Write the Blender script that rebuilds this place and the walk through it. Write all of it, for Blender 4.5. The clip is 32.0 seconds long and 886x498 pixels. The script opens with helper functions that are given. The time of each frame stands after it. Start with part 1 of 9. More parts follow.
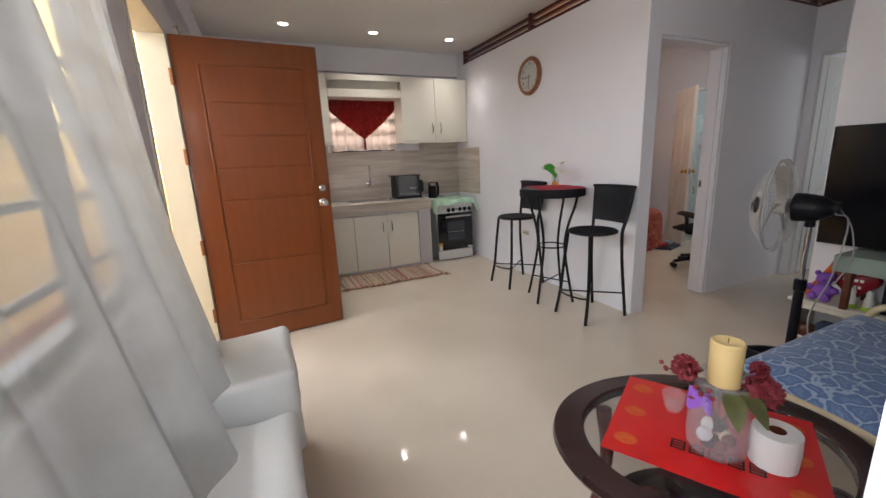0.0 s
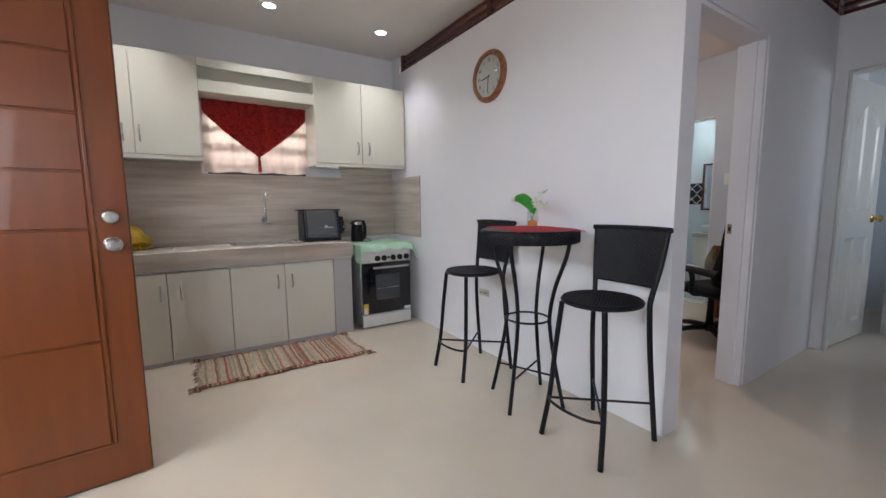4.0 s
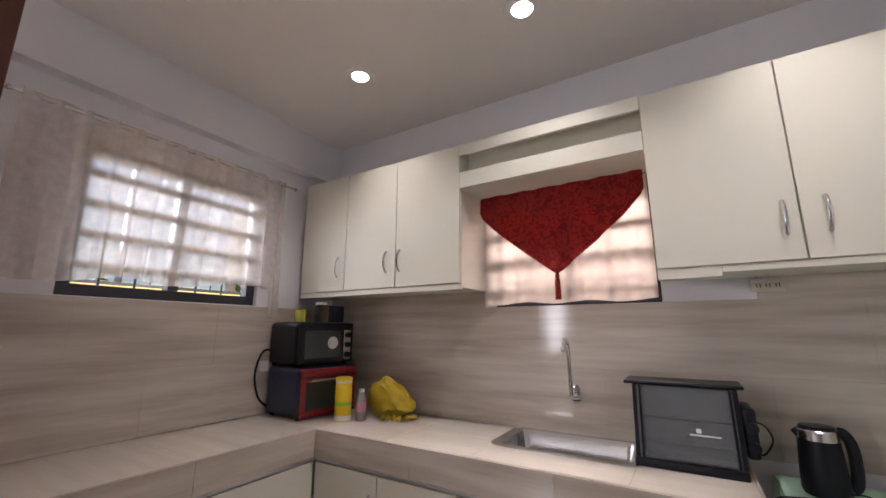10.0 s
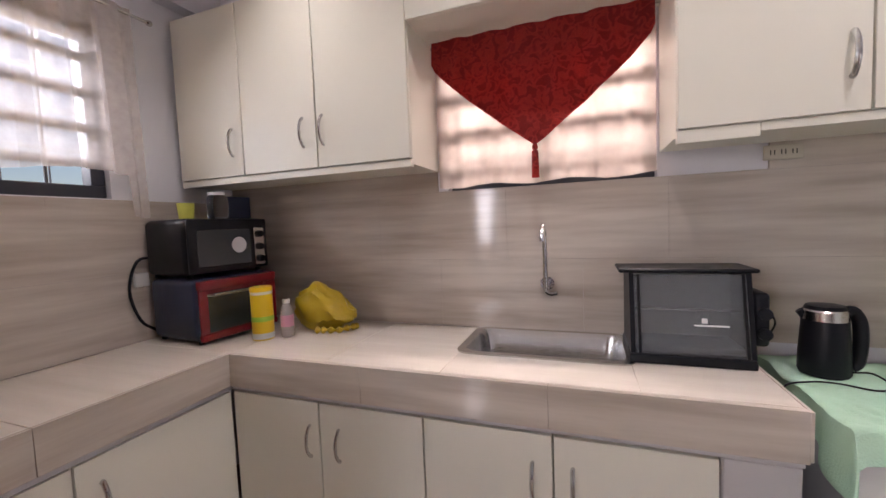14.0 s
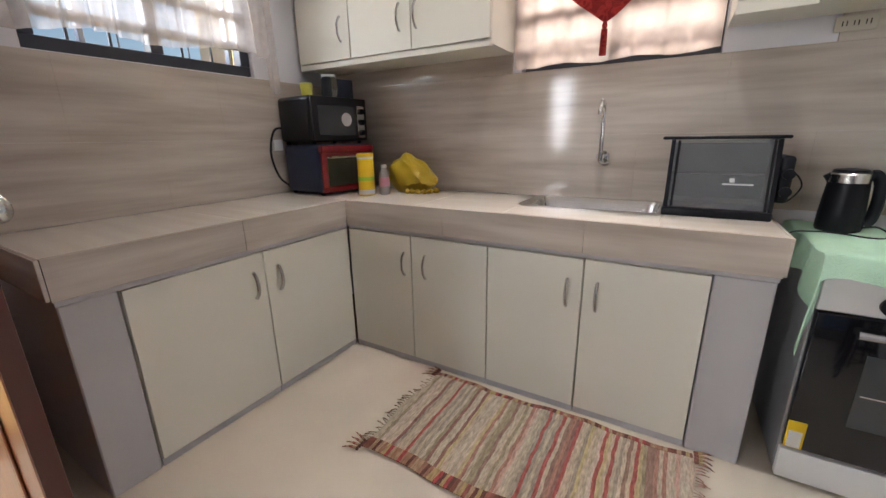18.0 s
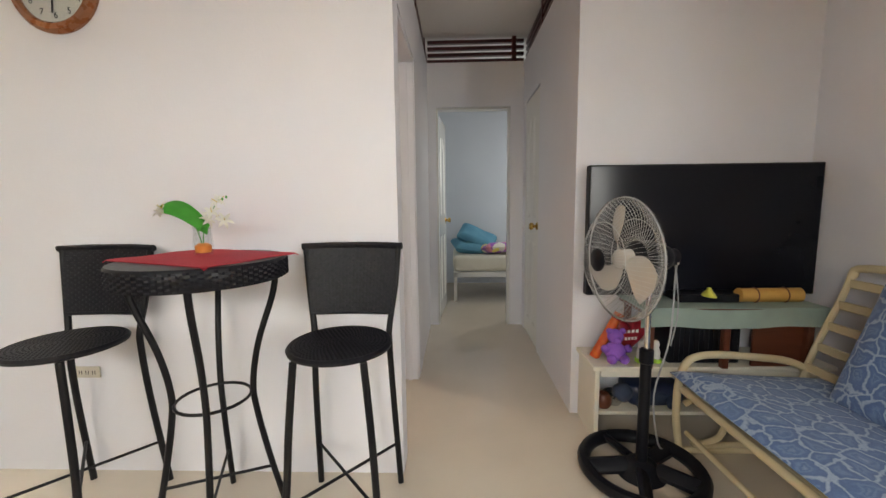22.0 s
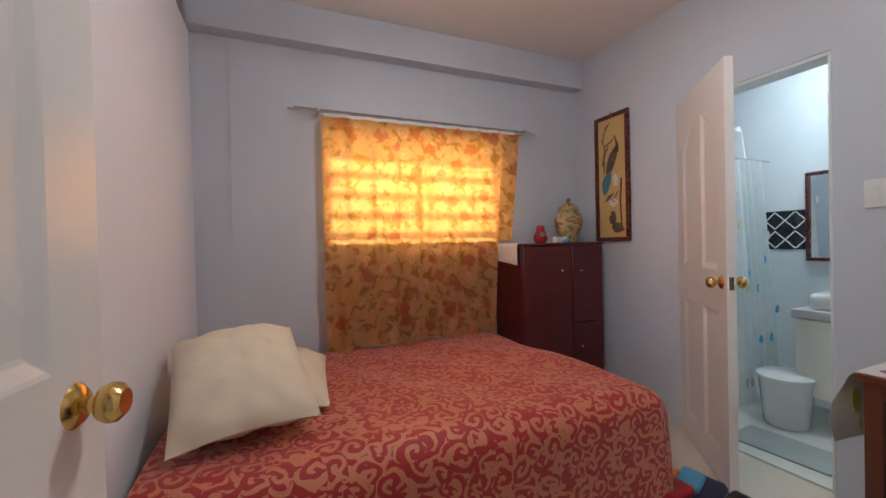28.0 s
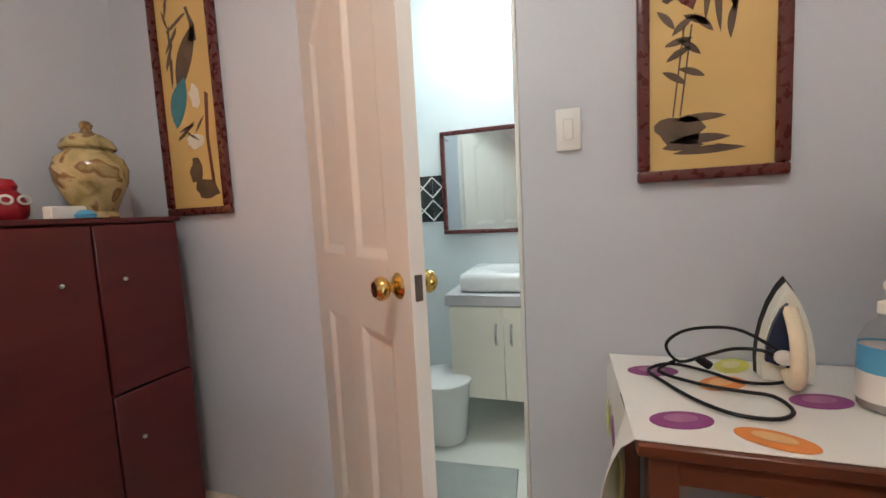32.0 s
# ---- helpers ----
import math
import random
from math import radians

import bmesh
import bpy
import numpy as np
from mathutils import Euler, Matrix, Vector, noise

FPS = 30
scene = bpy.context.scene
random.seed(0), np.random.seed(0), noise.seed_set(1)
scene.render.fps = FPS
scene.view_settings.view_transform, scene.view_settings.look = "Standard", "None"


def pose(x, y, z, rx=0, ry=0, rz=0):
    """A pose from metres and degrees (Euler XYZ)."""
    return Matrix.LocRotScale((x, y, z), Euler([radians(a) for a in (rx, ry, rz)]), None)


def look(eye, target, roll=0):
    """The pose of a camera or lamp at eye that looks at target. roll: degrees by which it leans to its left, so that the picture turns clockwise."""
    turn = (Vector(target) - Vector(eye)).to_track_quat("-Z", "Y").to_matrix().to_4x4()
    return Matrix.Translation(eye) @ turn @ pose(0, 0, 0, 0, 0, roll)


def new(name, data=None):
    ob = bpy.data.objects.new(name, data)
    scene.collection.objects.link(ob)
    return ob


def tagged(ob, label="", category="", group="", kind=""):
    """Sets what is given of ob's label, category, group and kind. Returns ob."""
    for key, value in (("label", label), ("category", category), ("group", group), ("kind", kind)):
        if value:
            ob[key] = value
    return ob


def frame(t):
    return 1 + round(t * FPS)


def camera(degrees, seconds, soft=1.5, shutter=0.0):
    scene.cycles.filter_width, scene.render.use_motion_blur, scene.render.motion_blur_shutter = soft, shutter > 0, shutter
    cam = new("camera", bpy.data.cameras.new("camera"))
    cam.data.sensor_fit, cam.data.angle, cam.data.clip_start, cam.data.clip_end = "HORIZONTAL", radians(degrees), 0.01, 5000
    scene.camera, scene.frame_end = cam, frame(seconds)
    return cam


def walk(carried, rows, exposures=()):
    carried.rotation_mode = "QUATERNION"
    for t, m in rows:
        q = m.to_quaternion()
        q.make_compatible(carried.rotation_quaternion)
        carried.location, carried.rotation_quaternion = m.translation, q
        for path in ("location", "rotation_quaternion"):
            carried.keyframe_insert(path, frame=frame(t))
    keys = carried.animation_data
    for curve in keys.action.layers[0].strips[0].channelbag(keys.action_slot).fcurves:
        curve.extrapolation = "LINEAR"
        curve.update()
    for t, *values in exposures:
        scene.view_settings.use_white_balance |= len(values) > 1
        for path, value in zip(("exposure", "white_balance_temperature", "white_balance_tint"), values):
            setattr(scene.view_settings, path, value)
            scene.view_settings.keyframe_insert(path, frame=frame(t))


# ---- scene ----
cam = camera(97.0, 32.0)
PATH = [
    (0, (0.002, -0.137, 1.269), (0.802, 1.642, 0.829), -2.5),
    (0.5, (0.087, 0.082, 1.256), (0.812, 1.923, 0.963), -1.6),
    (1, (0.217, 0.272, 1.25), (0.954, 2.121, 1.061), -0.7),
    (1.5, (0.41, 0.505, 1.243), (1.199, 2.337, 1.102), -0.1),
    (2, (0.548, 0.667, 1.208), (1.425, 2.457, 1.051), 0.2),
    (2.5, (0.627, 0.839, 1.177), (1.588, 2.584, 1.001), -0.1),
    (4.5, (0.766, 1.101, 1.138), (1.841, 2.772, 0.908), -0.5),
    (5, (0.941, 1.324, 1.168), (1.876, 3.082, 0.98), 0.2),
    (5.5, (1.055, 1.62, 1.187), (1.703, 3.506, 1.033), 0.8),
    (6, (1.155, 1.928, 1.202), (1.467, 3.9, 1.08), 1.7),
    (6.5, (1.36, 2.196, 1.196), (1.305, 4.192, 1.082), 1.6),
    (7, (1.503, 2.404, 1.172), (1.176, 4.374, 1.064), 0.9),
    (7.5, (1.614, 2.613, 1.167), (1.038, 4.524, 1.053), 0.0),
    (8, (1.696, 2.763, 1.17), (0.903, 4.596, 1.067), -0.5),
    (8.5, (1.749, 2.864, 1.183), (0.819, 4.632, 1.096), -0.6),
    (9, (1.755, 2.888, 1.185), (0.741, 4.612, 1.189), -0.7),
    (9.5, (1.736, 2.888, 1.241), (0.693, 4.579, 1.462), -0.6),
    (10, (1.741, 2.906, 1.295), (0.719, 4.577, 1.702), 0.1),
    (10.5, (1.767, 2.918, 1.299), (0.853, 4.627, 1.796), 0.7),
    (11, (1.8, 2.938, 1.296), (1.067, 4.741, 1.759), 0.2),
    (11.5, (1.837, 2.992, 1.287), (1.362, 4.909, 1.599), -1.3),
    (12, (1.797, 3.103, 1.291), (1.539, 5.083, 1.409), -2.4),
    (12.5, (1.598, 3.225, 1.291), (1.437, 5.218, 1.259), -3.0),
    (13, (1.485, 3.273, 1.283), (1.259, 5.258, 1.179), -3.2),
    (13.5, (1.452, 3.283, 1.271), (1.029, 5.235, 1.16), -3.0),
    (14, (1.406, 3.258, 1.275), (0.722, 5.133, 1.151), -2.3),
    (14.5, (1.358, 3.21, 1.269), (0.365, 4.941, 1.149), -1.4),
    (15, (1.295, 3.157, 1.236), (0.016, 4.693, 1.159), 0.1),
    (15.5, (1.27, 3.098, 1.238), (-0.212, 4.436, 1.116), 0.8),
    (17.5, (1.557, 2.92, 1.124), (0.336, 4.426, 0.63), 0.1),
    (18, (1.563, 2.887, 1.115), (0.585, 4.544, 0.57), -0.9),
    (18.5, (1.513, 2.757, 1.099), (0.908, 4.576, 0.53), -1.9),
    (19, (1.49, 2.587, 1.094), (1.399, 4.512, 0.557), -2.1),
    (19.5, (1.42, 2.399, 1.128), (2.019, 4.247, 0.655), -0.6),
    (20, (1.285, 2.221, 1.137), (2.592, 3.671, 0.703), 0.5),
    (20.5, (1.094, 2.116, 1.14), (2.886, 2.919, 0.758), 0.7),
    (21, (1.018, 2.006, 1.161), (2.965, 2.346, 0.854), -0.4),
    (21.5, (0.979, 1.865, 1.178), (2.958, 1.994, 0.926), -0.7),
    (22, (0.96, 1.703, 1.179), (2.946, 1.769, 0.95), -0.7),
    (22.5, (1.097, 1.613, 1.172), (3.086, 1.714, 0.992), -1.1),
    (23, (1.403, 1.559, 1.205), (3.388, 1.776, 1.097), -1.3),
    (23.5, (1.76, 1.482, 1.206), (3.692, 1.948, 1.153), -1.1),
    (24, (2.087, 1.483, 1.189), (3.919, 2.208, 1.157), -0.6),
    (24.5, (2.416, 1.586, 1.195), (4.106, 2.599, 1.146), -0.3),
    (25, (2.704, 1.674, 1.184), (4.133, 3.044, 1.123), -0.0),
    (25.5, (2.902, 1.776, 1.179), (4.019, 3.424, 1.062), -0.3),
    (26, (2.987, 1.942, 1.174), (3.941, 3.689, 0.989), -0.4),
    (26.5, (3.059, 2.042, 1.165), (3.942, 3.823, 0.947), -0.6),
    (28.5, (3.125, 2.083, 1.218), (3.896, 3.929, 1.232), -1.4),
    (29, (3.105, 2.093, 1.183), (4.041, 3.854, 1.031), -1.7),
    (29.5, (3.114, 2.117, 1.171), (4.343, 3.675, 0.925), -1.1),
    (30, (3.281, 2.27, 1.153), (4.824, 3.523, 0.928), -1.0),
    (30.5, (3.462, 2.472, 1.171), (5.202, 3.431, 0.933), -2.3),
    (31, (3.66, 2.688, 1.183), (5.511, 3.418, 0.989), -3.5),
    (31.5, (3.925, 2.833, 1.165), (5.811, 3.478, 0.997), -3.6),
    (32, (4.245, 2.907, 1.159), (6.144, 3.509, 0.983), -2.9),
]
walk(cam, [(t, look(eye, target, roll)) for t, eye, target, roll in PATH],
     exposures=[(0, -0.45, 6600, 12), (2, -0.38, 6000, 9), (5, -0.24, 6200, 11), (7, -0.1, 6500, 15), (9, -0.1, 6400, 17), (11, -0.42, 6400, 16), (13, -0.14, 6500, 21),
                (15, -0.05, 6400, 21), (18, 0.05, 6300, 11), (19, -0.04, 5800, 8), (20, -0.22, 6400, 9), (21.5, 0.06, 7000, 8), (23.5, 0.1, 7400, 7), (24.2, 0.17, 7600, 6),
                (25.2, 0.04, 7500, 11), (26.5, 0.02, 6000, 8), (29, 0.12, 5800, 11), (30, 0.2, 5900, 12), (31, 0.42, 6200, 12), (32, 0.56, 6400, 6)])

# ---- world, sun and lamps ----
world = bpy.data.worlds.new("world")
scene.world = world
world.use_nodes = True
wn = world.node_tree.nodes
sky = wn.new("ShaderNodeTexSky")
sky.sky_type = "NISHITA"
sky.sun_disc = False
sky.sun_elevation = radians(27)
sky.sun_rotation = radians(12)
wn["Background"].inputs[1].default_value = 0.12
world.node_tree.links.new(sky.outputs[0], wn["Background"].inputs[0])


def lamp(name, kind, energy, color, m, size=0.1, size_y=None, spread=None):
    data = bpy.data.lights.new(name, kind)
    data.energy, data.color = energy, color
    if kind == "AREA":
        data.size = size
        if size_y:
            data.shape, data.size_y = "RECTANGLE", size_y
        if spread:
            data.spread = radians(spread)
    elif kind == "SUN":
        data.angle = radians(0.6)
    else:
        data.shadow_soft_size = size
    ob = new(name, data)
    ob.matrix_world = m
    return ob


lamp("sun", "SUN", 5.0, (1.0, 0.90, 0.74), look((2.6, 12, 5.3), (2.0, 2, 0.2)))
DAY = (0.95, 0.97, 1.0)
lamp("porch_daylight", "AREA", 600, (0.86, 0.93, 1.0), look((-2.05, 3.0, 2.5), (0.0, 3.0, 1.2)), 4.6, 1.2)
lamp("sink_window_light", "AREA", 115, (1, 0.88, 0.80), look((1.24, 6.05, 3.02), (1.24, 4.9, 1.75)), 1.0, 0.16)
lamp("living_window_light", "AREA", 8, DAY, look((-0.60, 0.95, 1.5), (1.5, 1.0, 0.9)), 1.1, 1.0)
# Fill added out of view, past the curtain, to brighten living room and kitchen.
lamp("living_south_fill", "AREA", 52, DAY, look((-0.58, -0.40, 1.5), (2.2, 2.6, 0.6)), 0.95, 1.15, 150)
lamp("bedroom_window_light", "AREA", 15, (1, 0.72, 0.40), look((4.05, 4.97, 1.6), (4.05, 3.0, 1.0)), 1.1, 0.6)
for dx, dy in ((0.394, 4.26), (1.288, 4.28), (2.18, 4.28)):
    lamp("downlight_lamp", "AREA", 3.4, (1, 0.965, 0.92), look((dx, dy, 2.60), (dx, dy, 0)), 0.07, None, 105)
lamp("bedroom_lamp", "AREA", 7.5, (1, 0.93, 0.84), look((4.0, 3.1, 2.58), (4.0, 3.1, 0)), 0.22)
lamp("bedroom_lamp_side", "POINT", 13, (1, 0.93, 0.84), pose(4.0, 3.1, 2.50), 0.06)
lamp("bathroom_lamp", "AREA", 12, (0.86, 0.98, 1.0), look((6.1, 3.3, 2.58), (6.1, 3.3, 0)), 0.25)
# Unseen lamp added to brighten the small bedroom and the hall end.
lamp("small_bedroom_fill", "AREA", 14, (0.93, 0.98, 1.0), look((6.0, -0.06, 1.8), (5.5, 1.6, 0.9)), 1.2, 0.9)
lamp("porch_bulb_lamp", "POINT", 6, (1, 0.9, 0.7), pose(-1.15, 3.9, 2.70), 0.05)

# ---- materials ----


def mat(name, c1, c2=None, rough=0.5, metal=0.0, scale=6.0, bump=0.05, bscale=40.0, stretch=(1, 1, 1), spec=0.5, trans=0.0, emit=None, coat=0.0, mid=0.5, width=0.35, sheen=0.0):
    """A two-scale noise surface: c1 to c2 in broad patches, fine grain in roughness and bump."""
    m = bpy.data.materials.new(name)
    m.use_nodes = True
    nt = m.node_tree
    n, l = nt.nodes, nt.links
    bs = n["Principled BSDF"]
    tc = n.new("ShaderNodeTexCoord")
    mp = n.new("ShaderNodeMapping")
    mp.inputs["Scale"].default_value = stretch
    l.new(tc.outputs["Object"], mp.inputs[0])
    big = n.new("ShaderNodeTexNoise")
    big.inputs["Scale"].default_value, big.inputs["Detail"].default_value = scale, 6
    l.new(mp.outputs[0], big.inputs["Vector"])
    ramp = n.new("ShaderNodeValToRGB")
    ramp.color_ramp.elements[0].position, ramp.color_ramp.elements[1].position = mid - width / 2, mid + width / 2
    ramp.color_ramp.elements[0].color = (*c1, 1)
    c2 = c2 or tuple(v * 0.9 for v in c1)
    ramp.color_ramp.elements[1].color = (*c2, 1)
    l.new(big.outputs[0], ramp.inputs[0])
    l.new(ramp.outputs[0], bs.inputs["Base Color"])
    fine = n.new("ShaderNodeTexNoise")
    fine.inputs["Scale"].default_value, fine.inputs["Detail"].default_value = bscale, 4
    l.new(mp.outputs[0], fine.inputs["Vector"])
    mr = n.new("ShaderNodeMapRange")
    mr.inputs[3].default_value, mr.inputs[4].default_value = max(0.02, rough * 0.82), min(1, rough * 1.18)
    l.new(fine.outputs[0], mr.inputs[0])
    l.new(mr.outputs[0], bs.inputs["Roughness"])
    if bump:
        bp = n.new("ShaderNodeBump")
        bp.inputs["Strength"].default_value, bp.inputs["Distance"].default_value = bump, 0.01
        l.new(fine.outputs[0], bp.inputs["Height"])
        l.new(bp.outputs[0], bs.inputs["Normal"])
    bs.inputs["Metallic"].default_value = metal
    bs.inputs["Specular IOR Level"].default_value = spec
    bs.inputs["Transmission Weight"].default_value = trans
    bs.inputs["Coat Weight"].default_value = coat
    bs.inputs["Sheen Weight"].default_value = sheen
    if emit:
        bs.inputs["Emission Color"].default_value = (*emit[:3], 1)
        bs.inputs["Emission Strength"].default_value = emit[3]
    return m


def sheer(name, color, clear=0.45, scale=30.0, glow=0.5):
    """Thin woven cloth: part clear, part translucent."""
    m = bpy.data.materials.new(name)
    m.use_nodes = True
    nt = m.node_tree
    n, l = nt.nodes, nt.links
    n.remove(n["Principled BSDF"])
    tr, tl, df = n.new("ShaderNodeBsdfTransparent"), n.new("ShaderNodeBsdfTranslucent"), n.new("ShaderNodeBsdfDiffuse")
    tl.inputs[0].default_value = df.inputs[0].default_value = (*color, 1)
    mix, mix2 = n.new("ShaderNodeMixShader"), n.new("ShaderNodeMixShader")
    mix.inputs[0].default_value = glow
    l.new(df.outputs[0], mix.inputs[1])
    l.new(tl.outputs[0], mix.inputs[2])
    no = n.new("ShaderNodeTexNoise")
    no.inputs["Scale"].default_value = scale
    tc = n.new("ShaderNodeTexCoord")
    l.new(tc.outputs["Object"], no.inputs["Vector"])
    mr = n.new("ShaderNodeMapRange")
    mr.inputs[3].default_value, mr.inputs[4].default_value = 1 - clear - 0.08, 1 - clear + 0.08
    l.new(no.outputs[0], mr.inputs[0])
    l.new(mr.outputs[0], mix2.inputs[0])
    l.new(tr.outputs[0], mix2.inputs[1])
    l.new(mix.outputs[0], mix2.inputs[2])
    l.new(mix2.outputs[0], n["Material Output"].inputs[0])
    return m


WALL = mat("wall_paint", (0.79, 0.78, 0.815), (0.755, 0.745, 0.785), 0.55, scale=1.6, bump=0.06, bscale=90)
WALL_B = mat("bedroom_paint", (0.56, 0.585, 0.645), (0.53, 0.555, 0.615), 0.5, scale=1.6, bump=0.06, bscale=90)
CEIL = mat("ceiling_paint", (0.79, 0.75, 0.72), (0.75, 0.715, 0.69), 0.6, scale=1.2, bump=0.04)
FLOOR = mat("polished_floor_tile", (0.68, 0.595, 0.49), (0.63, 0.55, 0.45), 0.055, scale=2.2, bump=0.006, bscale=3, spec=0.85)
BATHFL = mat("bath_floor_tile", (0.72, 0.72, 0.66), (0.66, 0.66, 0.6), 0.25, scale=3, bump=0.02)
BATHWALL = mat("bath_wall_tile", (0.75, 0.79, 0.80), (0.71, 0.76, 0.77), 0.2, scale=3, bump=0.02)
CREAM = mat("cream_laminate", (0.83, 0.80, 0.70), (0.81, 0.78, 0.68), 0.35, scale=2.5, bump=0.02, bscale=60)
CARCASS = mat("cabinet_edge", (0.62, 0.585, 0.48), (0.58, 0.55, 0.45), 0.45, scale=4, bump=0.03)
PLASTER = mat("pink_render", (0.66, 0.55, 0.48), (0.60, 0.50, 0.43), 0.8, scale=2, bump=0.15, bscale=50)
PIER = mat("grey_rendered_pier", (0.56, 0.54, 0.55), (0.52, 0.50, 0.51), 0.55, scale=3, bump=0.08, bscale=70)
TILE = mat("striped_stone_tile", (0.44, 0.37, 0.31), (0.64, 0.57, 0.50), 0.10, scale=3.4, bump=0.006, bscale=9, stretch=(0.5, 0.5, 5.5), width=0.36)
TILETOP = mat("striped_counter_tile", (0.61, 0.54, 0.47), (0.69, 0.62, 0.55), 0.09, scale=3.0, bump=0.01, bscale=20, stretch=(0.7, 6, 6), width=0.5)
MAROON = mat("dark_maroon_wood", (0.055, 0.014, 0.014), (0.085, 0.02, 0.02), 0.3, scale=5, bump=0.04, stretch=(1, 1, 6))
DOORW = mat("stained_door_wood", (0.20, 0.050, 0.0085), (0.175, 0.042, 0.0070), 0.34, scale=2.5, bump=0.02, bscale=16, stretch=(9, 9, 0.8), coat=0.1)
DOORDARK = mat("dark_door_edge", (0.10, 0.025, 0.018), (0.07, 0.018, 0.012), 0.35, scale=4, bump=0.05)
DOORGL = mat("white_gloss_door", (0.77, 0.76, 0.73), (0.74, 0.73, 0.70), 0.16, scale=2, bump=0.012, bscale=12, coat=0.2)
WHITE = mat("white_paint", (0.76, 0.75, 0.73), (0.72, 0.71, 0.69), 0.35, scale=2, bump=0.03)
DOORPK = mat("white_panel_door", (0.74, 0.70, 0.66), (0.71, 0.67, 0.63), 0.3, scale=2, bump=0.03)
CREAMFR = mat("cream_door_frame", (0.74, 0.70, 0.60), (0.70, 0.66, 0.56), 0.45, scale=3, bump=0.05)
YELLOW = mat("yellow_wall_paint", (0.80, 0.60, 0.24), (0.76, 0.56, 0.21), 0.55, scale=2, bump=0.08)
REDBASE = mat("red_skirting_paint", (0.30, 0.04, 0.03), (0.25, 0.03, 0.025), 0.4)
WOODFL = mat("wood_pattern_tile", (0.55, 0.31, 0.11), (0.75, 0.52, 0.25), 0.25, scale=3, bump=0.02, stretch=(5, 1, 1))
BLACK = mat("black_plastic", (0.006, 0.006, 0.009), (0.010, 0.010, 0.013), 0.38, scale=8, bump=0.03, spec=0.22)
BLACKMET = mat("black_painted_steel", (0.007, 0.006, 0.008), (0.011, 0.010, 0.011), 0.4, scale=10, bump=0.04, spec=0.22)
GLOSS = mat("black_glass", (0.006, 0.006, 0.008), (0.008, 0.008, 0.011), 0.06, scale=3, bump=0)
STEEL = mat("brushed_steel", (0.62, 0.61, 0.60), (0.55, 0.54, 0.53), 0.25, 1.0, scale=12, bump=0.02, bscale=120)
CHROME = mat("chrome", (0.75, 0.75, 0.75), (0.70, 0.70, 0.70), 0.1, 1.0, bump=0)
DULLBRASS = mat("dull_brass", (0.40, 0.32, 0.18), (0.34, 0.27, 0.15), 0.42, 1.0, bump=0.02)
BRASS = mat("polished_brass", (0.72, 0.50, 0.17), (0.64, 0.42, 0.13), 0.16, 1.0, bump=0.01)
COPPER = mat("hinge_copper", (0.42, 0.20, 0.11), (0.36, 0.16, 0.09), 0.35, 0.8)


def stops(ramp, items, constant=False):
    cr = ramp.color_ramp
    cr.interpolation = "CONSTANT" if constant else "LINEAR"
    while len(cr.elements) < len(items):
        cr.elements.new(0.5)
    for e, (p, c) in zip(cr.elements, items):
        e.position, e.color = p, (*c, 1)


